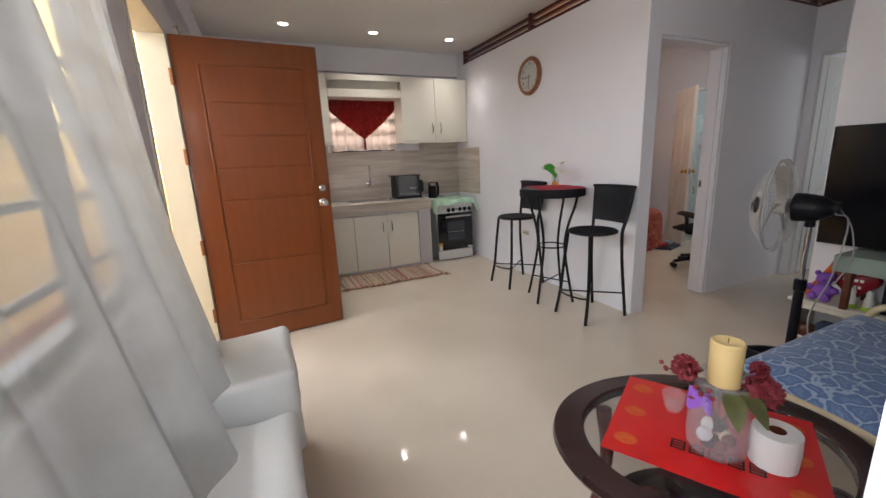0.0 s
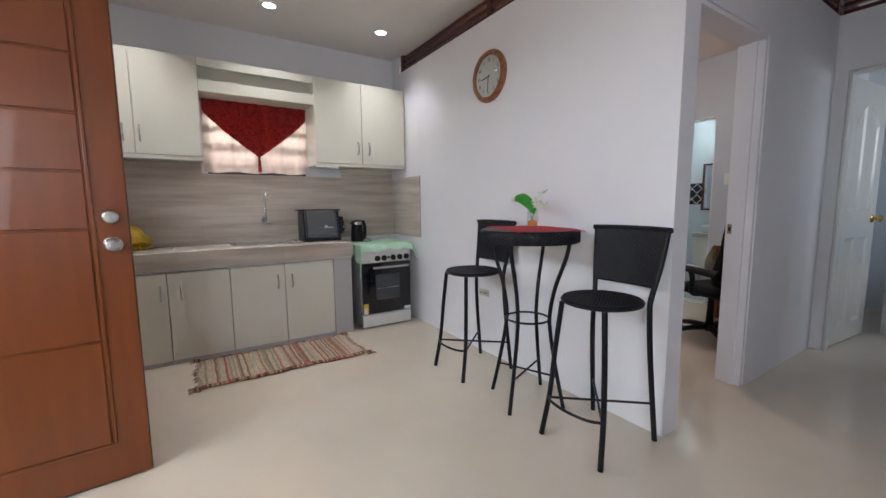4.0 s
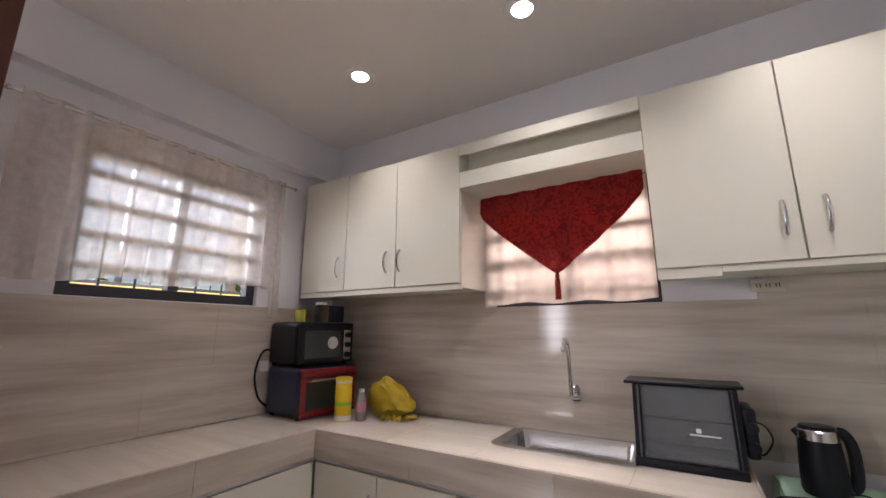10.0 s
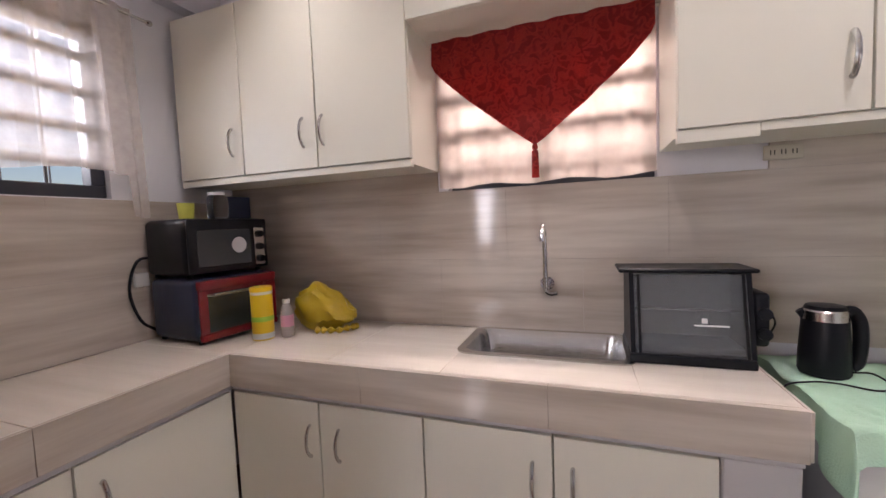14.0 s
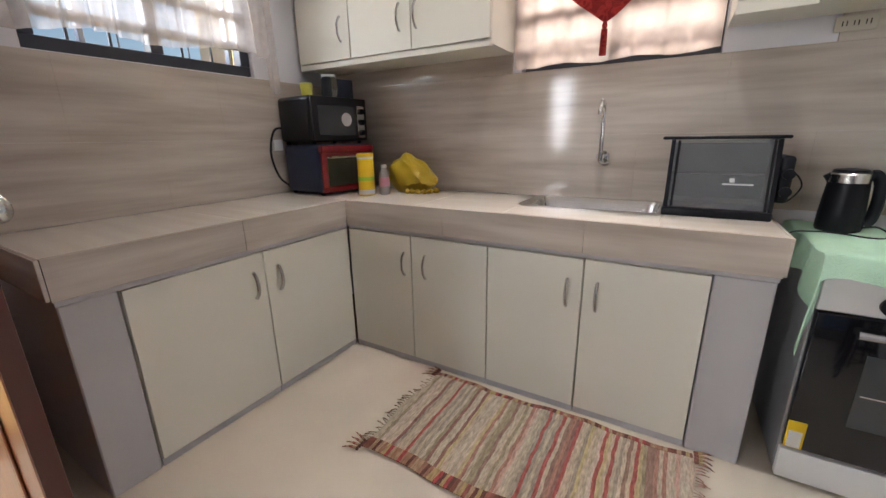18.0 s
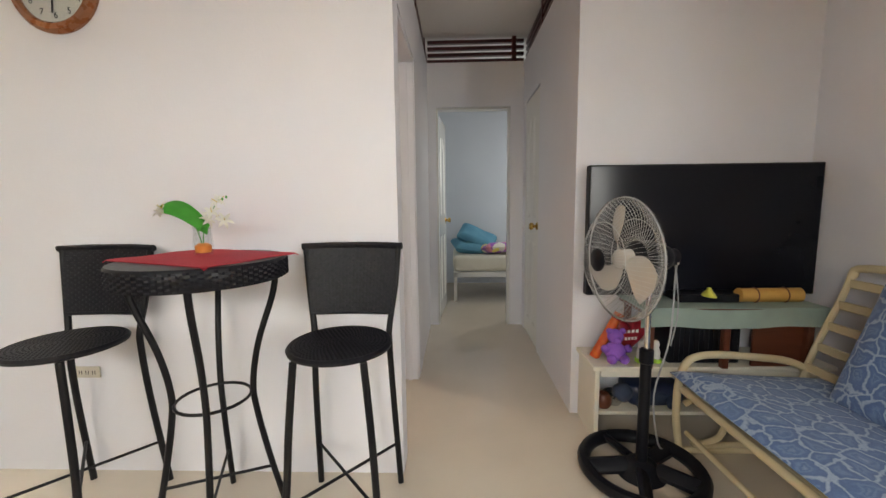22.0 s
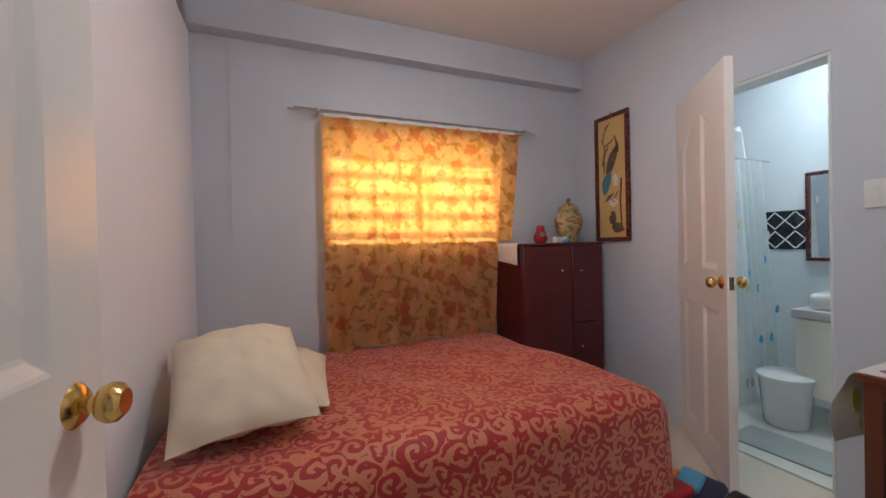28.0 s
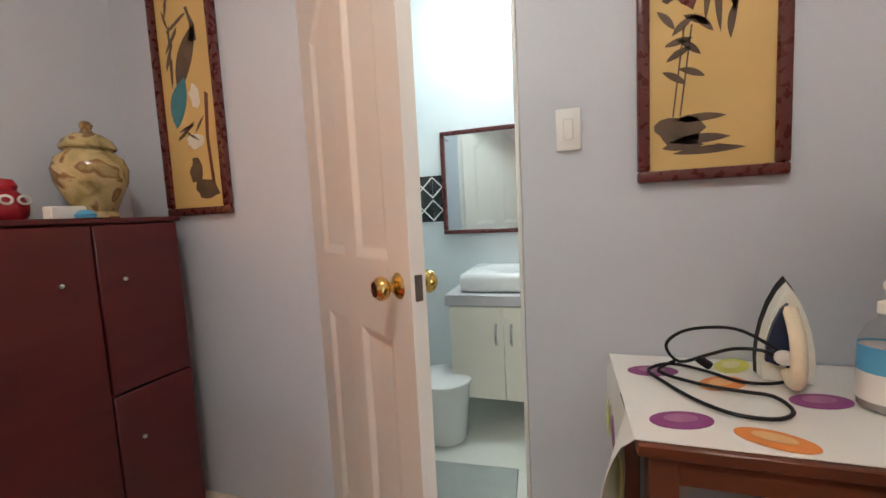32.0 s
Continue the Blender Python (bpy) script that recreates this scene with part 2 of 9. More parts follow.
def patterned(name, kind, items, scale, stretch=(1, 1, 1), distort=0.0, rough=0.8, bump=0.1, constant=False, passes=0.0, detail=2.0, grain=0.25, offset=(0, 0, 0), sheen=0.2, tint=None, spec=0.5):
    """Woven or printed cloth: a texture through a colour ramp, with thread grain; passes: how much light passes."""
    m = bpy.data.materials.new(name)
    m.use_nodes = True
    nt = m.node_tree
    n, l = nt.nodes, nt.links
    bs = n["Principled BSDF"]
    tc, mp = n.new("ShaderNodeTexCoord"), n.new("ShaderNodeMapping")
    mp.inputs["Scale"].default_value = stretch
    mp.inputs["Location"].default_value = offset
    l.new(tc.outputs["Object"], mp.inputs[0])
    if kind == "noise":
        tx = n.new("ShaderNodeTexNoise")
        tx.inputs["Detail"].default_value, tx.inputs["Distortion"].default_value = detail, distort
        out = tx.outputs[0]
    else:
        tx = n.new("ShaderNodeTexVoronoi")
        tx.feature = "F1" if kind != "edge" else "DISTANCE_TO_EDGE"
        out = tx.outputs["Color"] if kind == "cells" else tx.outputs["Distance"]
    tx.inputs["Scale"].default_value = scale
    vec = mp.outputs[0]
    if distort and kind != "noise":
        wob, add = n.new("ShaderNodeTexNoise"), n.new("ShaderNodeMixRGB")
        wob.inputs["Scale"].default_value = scale * 1.7
        add.blend_type = "LINEAR_LIGHT"
        add.inputs[0].default_value = distort
        l.new(vec, wob.inputs["Vector"])
        l.new(vec, add.inputs[1])
        l.new(wob.outputs["Color"], add.inputs[2])
        vec = add.outputs[0]
    l.new(vec, tx.inputs["Vector"])
    ramp = n.new("ShaderNodeValToRGB")
    stops(ramp, items, constant)
    l.new(out, ramp.inputs[0])
    fine = n.new("ShaderNodeTexNoise")
    fine.inputs["Scale"].default_value, fine.inputs["Detail"].default_value = 160, 3
    l.new(tc.outputs["Object"], fine.inputs["Vector"])
    mul = n.new("ShaderNodeMixRGB")
    mul.blend_type = "OVERLAY"
    mul.inputs[0].default_value = grain
    l.new(ramp.outputs[0], mul.inputs[1])
    l.new(fine.outputs[0], mul.inputs[2])
    l.new(mul.outputs[0], bs.inputs["Base Color"])
    bs.inputs["Roughness"].default_value = rough
    bs.inputs["Sheen Weight"].default_value = sheen
    bs.inputs["Specular IOR Level"].default_value = spec
    bp = n.new("ShaderNodeBump")
    bp.inputs["Strength"].default_value, bp.inputs["Distance"].default_value = bump, 0.005
    l.new(fine.outputs[0], bp.inputs["Height"])
    l.new(bp.outputs[0], bs.inputs["Normal"])
    if passes:
        tl, mix = n.new("ShaderNodeBsdfTranslucent"), n.new("ShaderNodeMixShader")
        mix.inputs[0].default_value = passes
        l.new(mul.outputs[0], tl.inputs[0])
        if tint:
            dye = n.new("ShaderNodeMixRGB")
            dye.inputs[0].default_value, dye.inputs[2].default_value = tint[3], (*tint[:3], 1)
            l.new(mul.outputs[0], dye.inputs[1])
            l.new(dye.outputs[0], tl.inputs[0])
        l.new(bs.outputs[0], mix.inputs[1])
        l.new(tl.outputs[0], mix.inputs[2])
        l.new(mix.outputs[0], n["Material Output"].inputs[0])
    return m


SCREEN = mat("television_screen", (0.006, 0.006, 0.009), (0.008, 0.008, 0.012), 0.16, scale=3, bump=0, spec=0.22)
VALANCE = patterned("valance_damask", "noise", [(0.0, (0.25, 0.012, 0.013)), (0.42, (0.28, 0.014, 0.014)), (0.48, (0.44, 0.032, 0.024)), (0.58, (0.42, 0.028, 0.022)), (0.64, (0.29, 0.014, 0.014)), (1.0, (0.40, 0.026, 0.02))], 26, distort=0.9, detail=1.5, bump=0.1, passes=0.5)


def damask(name, ground, figure, size, rough=0.6):
    """Jacquard cloth: scrolling volutes and leaf shapes woven into a ground, laid out along the cloth's own length and width."""
    m = bpy.data.materials.new(name)
    m.use_nodes = True
    nt = m.node_tree
    n, l = nt.nodes, nt.links
    bs = n["Principled BSDF"]

    def math_node(op, a, b=None, c=None):
        q = n.new("ShaderNodeMath")
        q.operation = op
        for k, v in enumerate((a, b, c)):
            if v is None:
                continue
            if isinstance(v, (int, float)):
                q.inputs[k].default_value = v
            else:
                l.new(v, q.inputs[k])
        return q.outputs[0]

    uv, wob, add = n.new("ShaderNodeTexCoord"), n.new("ShaderNodeTexNoise"), n.new("ShaderNodeMixRGB")
    wob.inputs["Scale"].default_value, wob.inputs["Detail"].default_value = 1.1 / size, 1.5
    add.blend_type, add.inputs[0].default_value = "LINEAR_LIGHT", size * 0.36
    l.new(uv.outputs["UV"], wob.inputs["Vector"])
    l.new(uv.outputs["UV"], add.inputs[1])
    l.new(wob.outputs["Color"], add.inputs[2])
    vo, gap = n.new("ShaderNodeTexVoronoi"), n.new("ShaderNodeVectorMath")
    vo.voronoi_dimensions = "2D"
    vo.inputs["Scale"].default_value, vo.inputs["Randomness"].default_value = 1 / size, 0.8
    l.new(add.outputs[0], vo.inputs["Vector"])
    gap.operation = "SUBTRACT"
    l.new(add.outputs[0], gap.inputs[0])
    l.new(vo.outputs["Position"], gap.inputs[1])
    xy, rnd = n.new("ShaderNodeSeparateXYZ"), n.new("ShaderNodeSeparateColor")
    l.new(gap.outputs[0], xy.inputs[0])
    l.new(vo.outputs["Color"], rnd.inputs[0])
    hand = math_node("SUBTRACT", math_node("MULTIPLY", math_node("GREATER_THAN", rnd.outputs[0], 0.5), 2.0), 1.0)
    turn = math_node("MULTIPLY", math_node("DIVIDE", math_node("ARCTAN2", xy.outputs[1], xy.outputs[0]), 2 * math.pi), hand)
    wave = math_node("FRACT", math_node("ADD", math_node("MULTIPLY_ADD", vo.outputs["Distance"], 2.3, turn), math_node("ADD", rnd.outputs[1], 3.0)))
    curl = math_node("LESS_THAN", math_node("ABSOLUTE", math_node("SUBTRACT", wave, 0.5)), math_node("MULTIPLY_ADD", vo.outputs["Distance"], -0.10, 0.27))
    leaf = n.new("ShaderNodeTexNoise")
    leaf.inputs["Scale"].default_value, leaf.inputs["Detail"].default_value, leaf.inputs["Distortion"].default_value = 1.3 / size, 1.0, 0.8
    l.new(uv.outputs["UV"], leaf.inputs["Vector"])
    blob = math_node("GREATER_THAN", leaf.outputs[0], 0.60)
    hole = math_node("LESS_THAN", leaf.outputs[0], 0.36)
    shape = math_node("MULTIPLY", math_node("MAXIMUM", curl, blob), math_node("SUBTRACT", 1.0, hole))
    mix, thread, tone = n.new("ShaderNodeMixRGB"), n.new("ShaderNodeTexNoise"), n.new("ShaderNodeMixRGB")
    mix.inputs[1].default_value, mix.inputs[2].default_value = (*ground, 1), (*figure, 1)
    l.new(shape, mix.inputs[0])
    thread.inputs["Scale"].default_value, thread.inputs["Detail"].default_value = 190, 3
    l.new(uv.outputs["UV"], thread.inputs["Vector"])
    tone.blend_type, tone.inputs[0].default_value = "OVERLAY", 0.35
    l.new(mix.outputs[0], tone.inputs[1])
    l.new(thread.outputs[0], tone.inputs[2])
    l.new(tone.outputs[0], bs.inputs["Base Color"])
    bs.inputs["Roughness"].default_value, bs.inputs["Sheen Weight"].default_value = rough, 0.25
    bp = n.new("ShaderNodeBump")
    bp.inputs["Strength"].default_value, bp.inputs["Distance"].default_value = 0.25, 0.003
    l.new(shape, bp.inputs["Height"])
    l.new(bp.outputs[0], bs.inputs["Normal"])
    return m


SPREAD = damask("bedspread_damask", (0.36, 0.010, 0.014), (0.53, 0.175, 0.085), 0.082)


def floral(name):
    """Furnishing print: big blooms in several dyes on a leafy tan ground; thin enough to glow with the sun behind."""
    m = bpy.data.materials.new(name)
    m.use_nodes = True
    nt = m.node_tree
    n, l = nt.nodes, nt.links
    bs = n["Principled BSDF"]
    tc, mp, wob, add = n.new("ShaderNodeTexCoord"), n.new("ShaderNodeMapping"), n.new("ShaderNodeTexNoise"), n.new("ShaderNodeMixRGB")
    mp.inputs["Scale"].default_value = (1, 0.2, 1)
    l.new(tc.outputs["Object"], mp.inputs[0])
    wob.inputs["Scale"].default_value, wob.inputs["Detail"].default_value = 22, 3
    l.new(mp.outputs[0], wob.inputs["Vector"])
    add.blend_type = "LINEAR_LIGHT"
    add.inputs[0].default_value = 0.04
    l.new(mp.outputs[0], add.inputs[1])
    l.new(wob.outputs["Color"], add.inputs[2])
    vo = n.new("ShaderNodeTexVoronoi")
    vo.inputs["Scale"].default_value = 9.5
    l.new(add.outputs[0], vo.inputs["Vector"])
    dye, petal, ground, mask = [n.new("ShaderNodeValToRGB") for k in range(4)]
    stops(dye, [(0.0, (0.44, 0.06, 0.07)), (0.20, (0.84, 0.60, 0.33)), (0.42, (0.55, 0.14, 0.11)), (0.54, (0.86, 0.54, 0.28)), (0.74, (0.36, 0.07, 0.14)), (0.84, (0.80, 0.42, 0.17))], True)
    sep = n.new("ShaderNodeSeparateColor")
    l.new(vo.outputs["Color"], sep.inputs[0])
    l.new(sep.outputs[0], dye.inputs[0])
    stops(petal, [(0.0, (0.35, 0.30, 0.25)), (0.12, (1, 1, 1)), (0.22, (0.62, 0.6, 0.58)), (0.30, (1.0, 0.98, 0.95)), (0.45, (0.7, 0.68, 0.66))])
    l.new(vo.outputs["Distance"], petal.inputs[0])
    bloom = n.new("ShaderNodeMixRGB")
    bloom.blend_type = "MULTIPLY"
    bloom.inputs[0].default_value = 0.85
    l.new(dye.outputs[0], bloom.inputs[1])
    l.new(petal.outputs[0], bloom.inputs[2])
    leaf = n.new("ShaderNodeTexNoise")
    leaf.inputs["Scale"].default_value, leaf.inputs["Detail"].default_value, leaf.inputs["Distortion"].default_value = 15, 3, 0.7
    l.new(mp.outputs[0], leaf.inputs["Vector"])
    stops(ground, [(0.0, (0.07, 0.06, 0.026)), (0.40, (0.13, 0.105, 0.05)), (0.46, (0.52, 0.35, 0.18)), (0.57, (0.62, 0.42, 0.21)), (0.68, (0.64, 0.43, 0.22))])
    l.new(leaf.outputs[0], ground.inputs[0])
    stops(mask, [(0.34, (1, 1, 1)), (0.47, (0, 0, 0))])
    l.new(vo.outputs["Distance"], mask.inputs[0])
    both = n.new("ShaderNodeMixRGB")
    l.new(mask.outputs[0], both.inputs[0])
    l.new(ground.outputs[0], both.inputs[1])
    l.new(bloom.outputs[0], both.inputs[2])
    l.new(both.outputs[0], bs.inputs["Base Color"])
    bs.inputs["Roughness"].default_value = 0.85
    thin, amber, mix = n.new("ShaderNodeBsdfTranslucent"), n.new("ShaderNodeMixRGB"), n.new("ShaderNodeMixShader")
    amber.inputs[0].default_value, amber.inputs[2].default_value = 0.62, (1.0, 0.43, 0.05, 1)
    l.new(both.outputs[0], amber.inputs[1])
    l.new(amber.outputs[0], thin.inputs[0])
    mix.inputs[0].default_value = 0.66
    l.new(bs.outputs[0], mix.inputs[1])
    l.new(thin.outputs[0], mix.inputs[2])
    l.new(mix.outputs[0], n["Material Output"].inputs[0])
    return m


FLORAL = floral("floral_curtain")


def rag_weave(name, colours, pitch, along=0):
    """Rag weft in rows of one colour each, pitch apart along one axis, with warp threads across and worn strands."""
    m = bpy.data.materials.new(name)
    m.use_nodes = True
    nt = m.node_tree
    n, l = nt.nodes, nt.links
    bs = n["Principled BSDF"]
    tc, sep = n.new("ShaderNodeTexCoord"), n.new("ShaderNodeSeparateXYZ")
    wob, lean = n.new("ShaderNodeTexNoise"), n.new("ShaderNodeMath")
    wob.inputs["Scale"].default_value, wob.inputs["Detail"].default_value = 9, 3
    l.new(tc.outputs["Object"], wob.inputs["Vector"])
    l.new(tc.outputs["Object"], sep.inputs[0])
    lean.operation = "MULTIPLY_ADD"
    lean.inputs[1].default_value = 0.022
    l.new(wob.outputs[0], lean.inputs[0])
    l.new(sep.outputs[along], lean.inputs[2])
    row, num, pick, ramp = n.new("ShaderNodeMath"), n.new("ShaderNodeMath"), n.new("ShaderNodeTexWhiteNoise"), n.new("ShaderNodeValToRGB")
    row.operation, num.operation, pick.noise_dimensions = "DIVIDE", "FLOOR", "1D"
    row.inputs[1].default_value = pitch
    l.new(lean.outputs[0], row.inputs[0])
    l.new(row.outputs[0], num.inputs[0])
    l.new(num.outputs[0], pick.inputs["W"])
    stops(ramp, [(k / len(colours), c) for k, c in enumerate(colours)], True)
    l.new(pick.outputs["Value"], ramp.inputs[0])
    strand, mp, mix = n.new("ShaderNodeTexNoise"), n.new("ShaderNodeMapping"), n.new("ShaderNodeMixRGB")
    mp.inputs["Scale"].default_value = (3, 0.6, 1)
    l.new(tc.outputs["Object"], mp.inputs[0])
    l.new(mp.outputs[0], strand.inputs["Vector"])
    strand.inputs["Scale"].default_value, strand.inputs["Detail"].default_value = 60, 4
    mix.blend_type, mix.inputs[0].default_value = "OVERLAY", 0.75
    l.new(ramp.outputs[0], mix.inputs[1])
    l.new(strand.outputs[0], mix.inputs[2])
    l.new(mix.outputs[0], bs.inputs["Base Color"])
    bs.inputs["Roughness"].default_value = 0.9
    bs.inputs["Specular IOR Level"].default_value = 0.1
    bp = n.new("ShaderNodeBump")
    bp.inputs["Strength"].default_value, bp.inputs["Distance"].default_value = 0.7, 0.006
    l.new(strand.outputs[0], bp.inputs["Height"])
    l.new(bp.outputs[0], bs.inputs["Normal"])
    return m


CREAMRAG, GREYRAG, REDRAG = (0.44, 0.36, 0.27), (0.31, 0.26, 0.21), (0.34, 0.10, 0.085)
RUGM = rag_weave("striped_rag_rug", [CREAMRAG, GREYRAG, (0.46, 0.36, 0.27), (0.26, 0.16, 0.13), (0.48, 0.38, 0.30), REDRAG, (0.40, 0.33, 0.25), (0.46, 0.29, 0.23), (0.30, 0.25, 0.17), (0.46, 0.38, 0.30), (0.34, 0.18, 0.14), CREAMRAG, (0.44, 0.35, 0.20), (0.48, 0.38, 0.32), (0.24, 0.13, 0.11)], 0.0125)
RUGEND = rag_weave("rug_end_weave", [(0.30, 0.16, 0.11), (0.20, 0.08, 0.06), (0.36, 0.24, 0.16), (0.27, 0.10, 0.08), (0.38, 0.28, 0.14), (0.14, 0.06, 0.05), (0.34, 0.07, 0.07)], 0.0135)
CUSH = patterned("blue_ring_cushion", "edge", [(0.0, (0.34, 0.43, 0.56)), (0.035, (0.31, 0.40, 0.54)), (0.075, (0.085, 0.15, 0.32)), (0.20, (0.10, 0.175, 0.36)), (0.27, (0.15, 0.24, 0.42)), (0.34, (0.09, 0.165, 0.34)), (0.5, (0.27, 0.36, 0.52))], 14, distort=0.02, bump=0.1)
TABLECL = mat("white_oilcloth", (0.80, 0.79, 0.76), (0.77, 0.76, 0.73), 0.3, scale=6, bump=0.05, bscale=14)
REDCL = mat("red_cloth", (0.52, 0.012, 0.035), (0.45, 0.01, 0.03), 0.7, scale=6, bump=0.25, bscale=260)
LINEN = mat("cream_pillow_linen", (0.76, 0.66, 0.50), (0.71, 0.61, 0.45), 0.85, scale=4, bump=0.25, bscale=240, sheen=0.2)
SLIP = mat("white_slipcover", (0.74, 0.75, 0.75), (0.69, 0.70, 0.70), 0.75, scale=4, bump=0.2, bscale=200, sheen=0.2)
GREENCL = mat("mint_towel", (0.50, 0.73, 0.55), (0.45, 0.67, 0.50), 0.85, scale=9, bump=0.3, bscale=200)
RUNNER = mat("grey_green_runner", (0.30, 0.38, 0.33), (0.26, 0.33, 0.29), 0.8, scale=9, bump=0.25, bscale=200)
SHEER = sheer("sheer_curtain", (0.84, 0.75, 0.70), 0.56, 30, 0.4)
SHEERK = sheer("sink_curtain", (0.86, 0.75, 0.67), 0.30, 30, 0.7)
SHEERL = sheer("living_curtain", (0.46, 0.46, 0.445), 0.17, 18, 0.33)
SHOWER = sheer("shower_curtain_cloth", (0.82, 0.86, 0.85), 0.12, 14)
WICKER = patterned("woven_black_rattan", "noise", [(0.35, (0.008, 0.0078, 0.011)), (0.65, (0.014, 0.0135, 0.018))], 60, rough=0.42, bump=0.08, sheen=0, spec=0.25)
RATTAN = mat("cream_rattan", (0.66, 0.56, 0.36), (0.58, 0.47, 0.28), 0.45, scale=7, bump=0.05)
REDPL = mat("red_plastic", (0.34, 0.012, 0.025), (0.28, 0.01, 0.02), 0.3)
YELLOWP = mat("yellow_wrapper", (0.82, 0.56, 0.02), (0.78, 0.50, 0.015), 0.35, scale=5)
BAGY = mat("mustard_plastic_bag", (0.46, 0.32, 0.010), (0.37, 0.25, 0.007), 0.4, scale=9, bump=0.3, bscale=18)
WINEWOOD = mat("wine_red_cabinet", (0.085, 0.008, 0.011), (0.062, 0.005, 0.008), 0.3, scale=3, bump=0.03, stretch=(1, 1, 5))
FRAMEW = mat("mahogany_frame", (0.10, 0.016, 0.015), (0.085, 0.0135, 0.0125), 0.28, scale=6, bump=0.05)
TABLEW = mat("brown_table_wood", (0.15, 0.042, 0.02), (0.10, 0.028, 0.013), 0.35, scale=4, bump=0.06, stretch=(1, 1, 5))
PAINTING = mat("gold_panel", (0.62, 0.43, 0.17), (0.56, 0.38, 0.13), 0.4, scale=4, bump=0.04)
INK = mat("dark_ink_paint", (0.07, 0.045, 0.03), (0.13, 0.085, 0.05), 0.5, scale=14)
REDINK = mat("red_bird_paint", (0.55, 0.05, 0.03), (0.48, 0.10, 0.03), 0.5, scale=14)
TEAL = mat("teal_bird_paint", (0.04, 0.17, 0.22), (0.06, 0.23, 0.27), 0.5, scale=14)
PALEINK = mat("pale_shell_inlay", (0.72, 0.70, 0.62), (0.66, 0.63, 0.55), 0.3, scale=14)
JARM = patterned("celadon_gold_glaze", "noise", [(0.30, (0.15, 0.11, 0.04)), (0.44, (0.36, 0.29, 0.13)), (0.54, (0.44, 0.34, 0.17)), (0.60, (0.17, 0.085, 0.03)), (0.68, (0.33, 0.24, 0.10))], 11, distort=0.8, rough=0.18, bump=0.03, sheen=0)
GLASS = bpy.data.materials.new("clear_glass")
GLASS.use_nodes = True
gb = GLASS.node_tree.nodes["Principled BSDF"]
gb.inputs["Transmission Weight"].default_value, gb.inputs["Roughness"].default_value, gb.inputs["IOR"].default_value = 1.0, 0.03, 1.3
THIN = bpy.data.materials.new("thin_clear_glass")
THIN.use_nodes = True
tn, tl_ = THIN.node_tree.nodes, THIN.node_tree.links
tn.remove(tn["Principled BSDF"])
t_clear, t_gloss, t_rim, t_mix = tn.new("ShaderNodeBsdfTransparent"), tn.new("ShaderNodeBsdfGlossy"), tn.new("ShaderNodeLayerWeight"), tn.new("ShaderNodeMixShader")
t_clear.inputs[0].default_value, t_gloss.inputs["Roughness"].default_value, t_rim.inputs[0].default_value = (0.95, 0.96, 0.96, 1), 0.04, 0.12
t_cut = tn.new("ShaderNodeMath")
t_cut.operation = "MULTIPLY"
t_cut.inputs[1].default_value = 0.3
tl_.new(t_rim.outputs["Facing"], t_cut.inputs[0])
tl_.new(t_cut.outputs[0], t_mix.inputs[0])
tl_.new(t_clear.outputs[0], t_mix.inputs[1])
tl_.new(t_gloss.outputs[0], t_mix.inputs[2])
tl_.new(t_mix.outputs[0], tn["Material Output"].inputs[0])
TINTED = bpy.data.materials.new("tinted_oven_glass")
TINTED.use_nodes = True
tb_ = TINTED.node_tree.nodes["Principled BSDF"]
tb_.inputs["Base Color"].default_value = (0.62, 0.64, 0.66, 1)
tb_.inputs["Transmission Weight"].default_value, tb_.inputs["Roughness"].default_value, tb_.inputs["IOR"].default_value = 0.86, 0.12, 1.12
tb_.inputs["Specular IOR Level"].default_value = 0.8
OVENIN = mat("grey_oven_lining", (0.15, 0.15, 0.16), (0.21, 0.21, 0.22), 0.35, 0.2, scale=6)
SMOKE = mat("smoked_glass", (0.022, 0.026, 0.03), (0.03, 0.034, 0.038), 0.07, bump=0, spec=0.8)
MIRROR = mat("silvered_mirror", (0.86, 0.88, 0.86), (0.85, 0.87, 0.85), 0.03, 1.0, bump=0)
PORC = mat("white_porcelain", (0.80, 0.80, 0.79), (0.77, 0.77, 0.76), 0.12, bump=0)
LEAF = mat("waxy_green_leaf", (0.05, 0.30, 0.03), (0.03, 0.20, 0.02), 0.35, scale=14, bump=0.05)
PETAL = mat("white_petal", (0.76, 0.76, 0.70), (0.70, 0.70, 0.60), 0.6)
CLOCKF = mat("clock_face_paper", (0.74, 0.71, 0.62), (0.70, 0.67, 0.58), 0.5)
CLOCKR = mat("clock_wood_ring", (0.30, 0.11, 0.04), (0.22, 0.075, 0.028), 0.28, scale=6, bump=0.04)
SPOT = mat("downlight_glow", (0.9, 0.9, 0.85), emit=(1, 0.95, 0.85, 14))
BULB = mat("bulb_glow", (0.9, 0.9, 0.85), emit=(1, 0.93, 0.8, 8))
GREYCH = mat("grey_chair_shell", (0.36, 0.36, 0.37), (0.32, 0.32, 0.33), 0.45)
MESHB = patterned("black_mesh_fabric", "noise", [(0.4, (0.006, 0.006, 0.008)), (0.6, (0.012, 0.012, 0.015))], 120, rough=0.75, bump=0.4, sheen=0, spec=0.15)
PINKPR = mat("pink_print", (0.62, 0.30, 0.40), (0.56, 0.24, 0.34), 0.5, scale=30)
LIME = mat("lime_plastic", (0.36, 0.60, 0.05), (0.30, 0.52, 0.04), 0.4)
BLUEL = mat("blue_label", (0.10, 0.38, 0.62), (0.08, 0.32, 0.55), 0.4)
NAVY = mat("navy_plastic", (0.012, 0.02, 0.055), (0.018, 0.028, 0.07), 0.35)
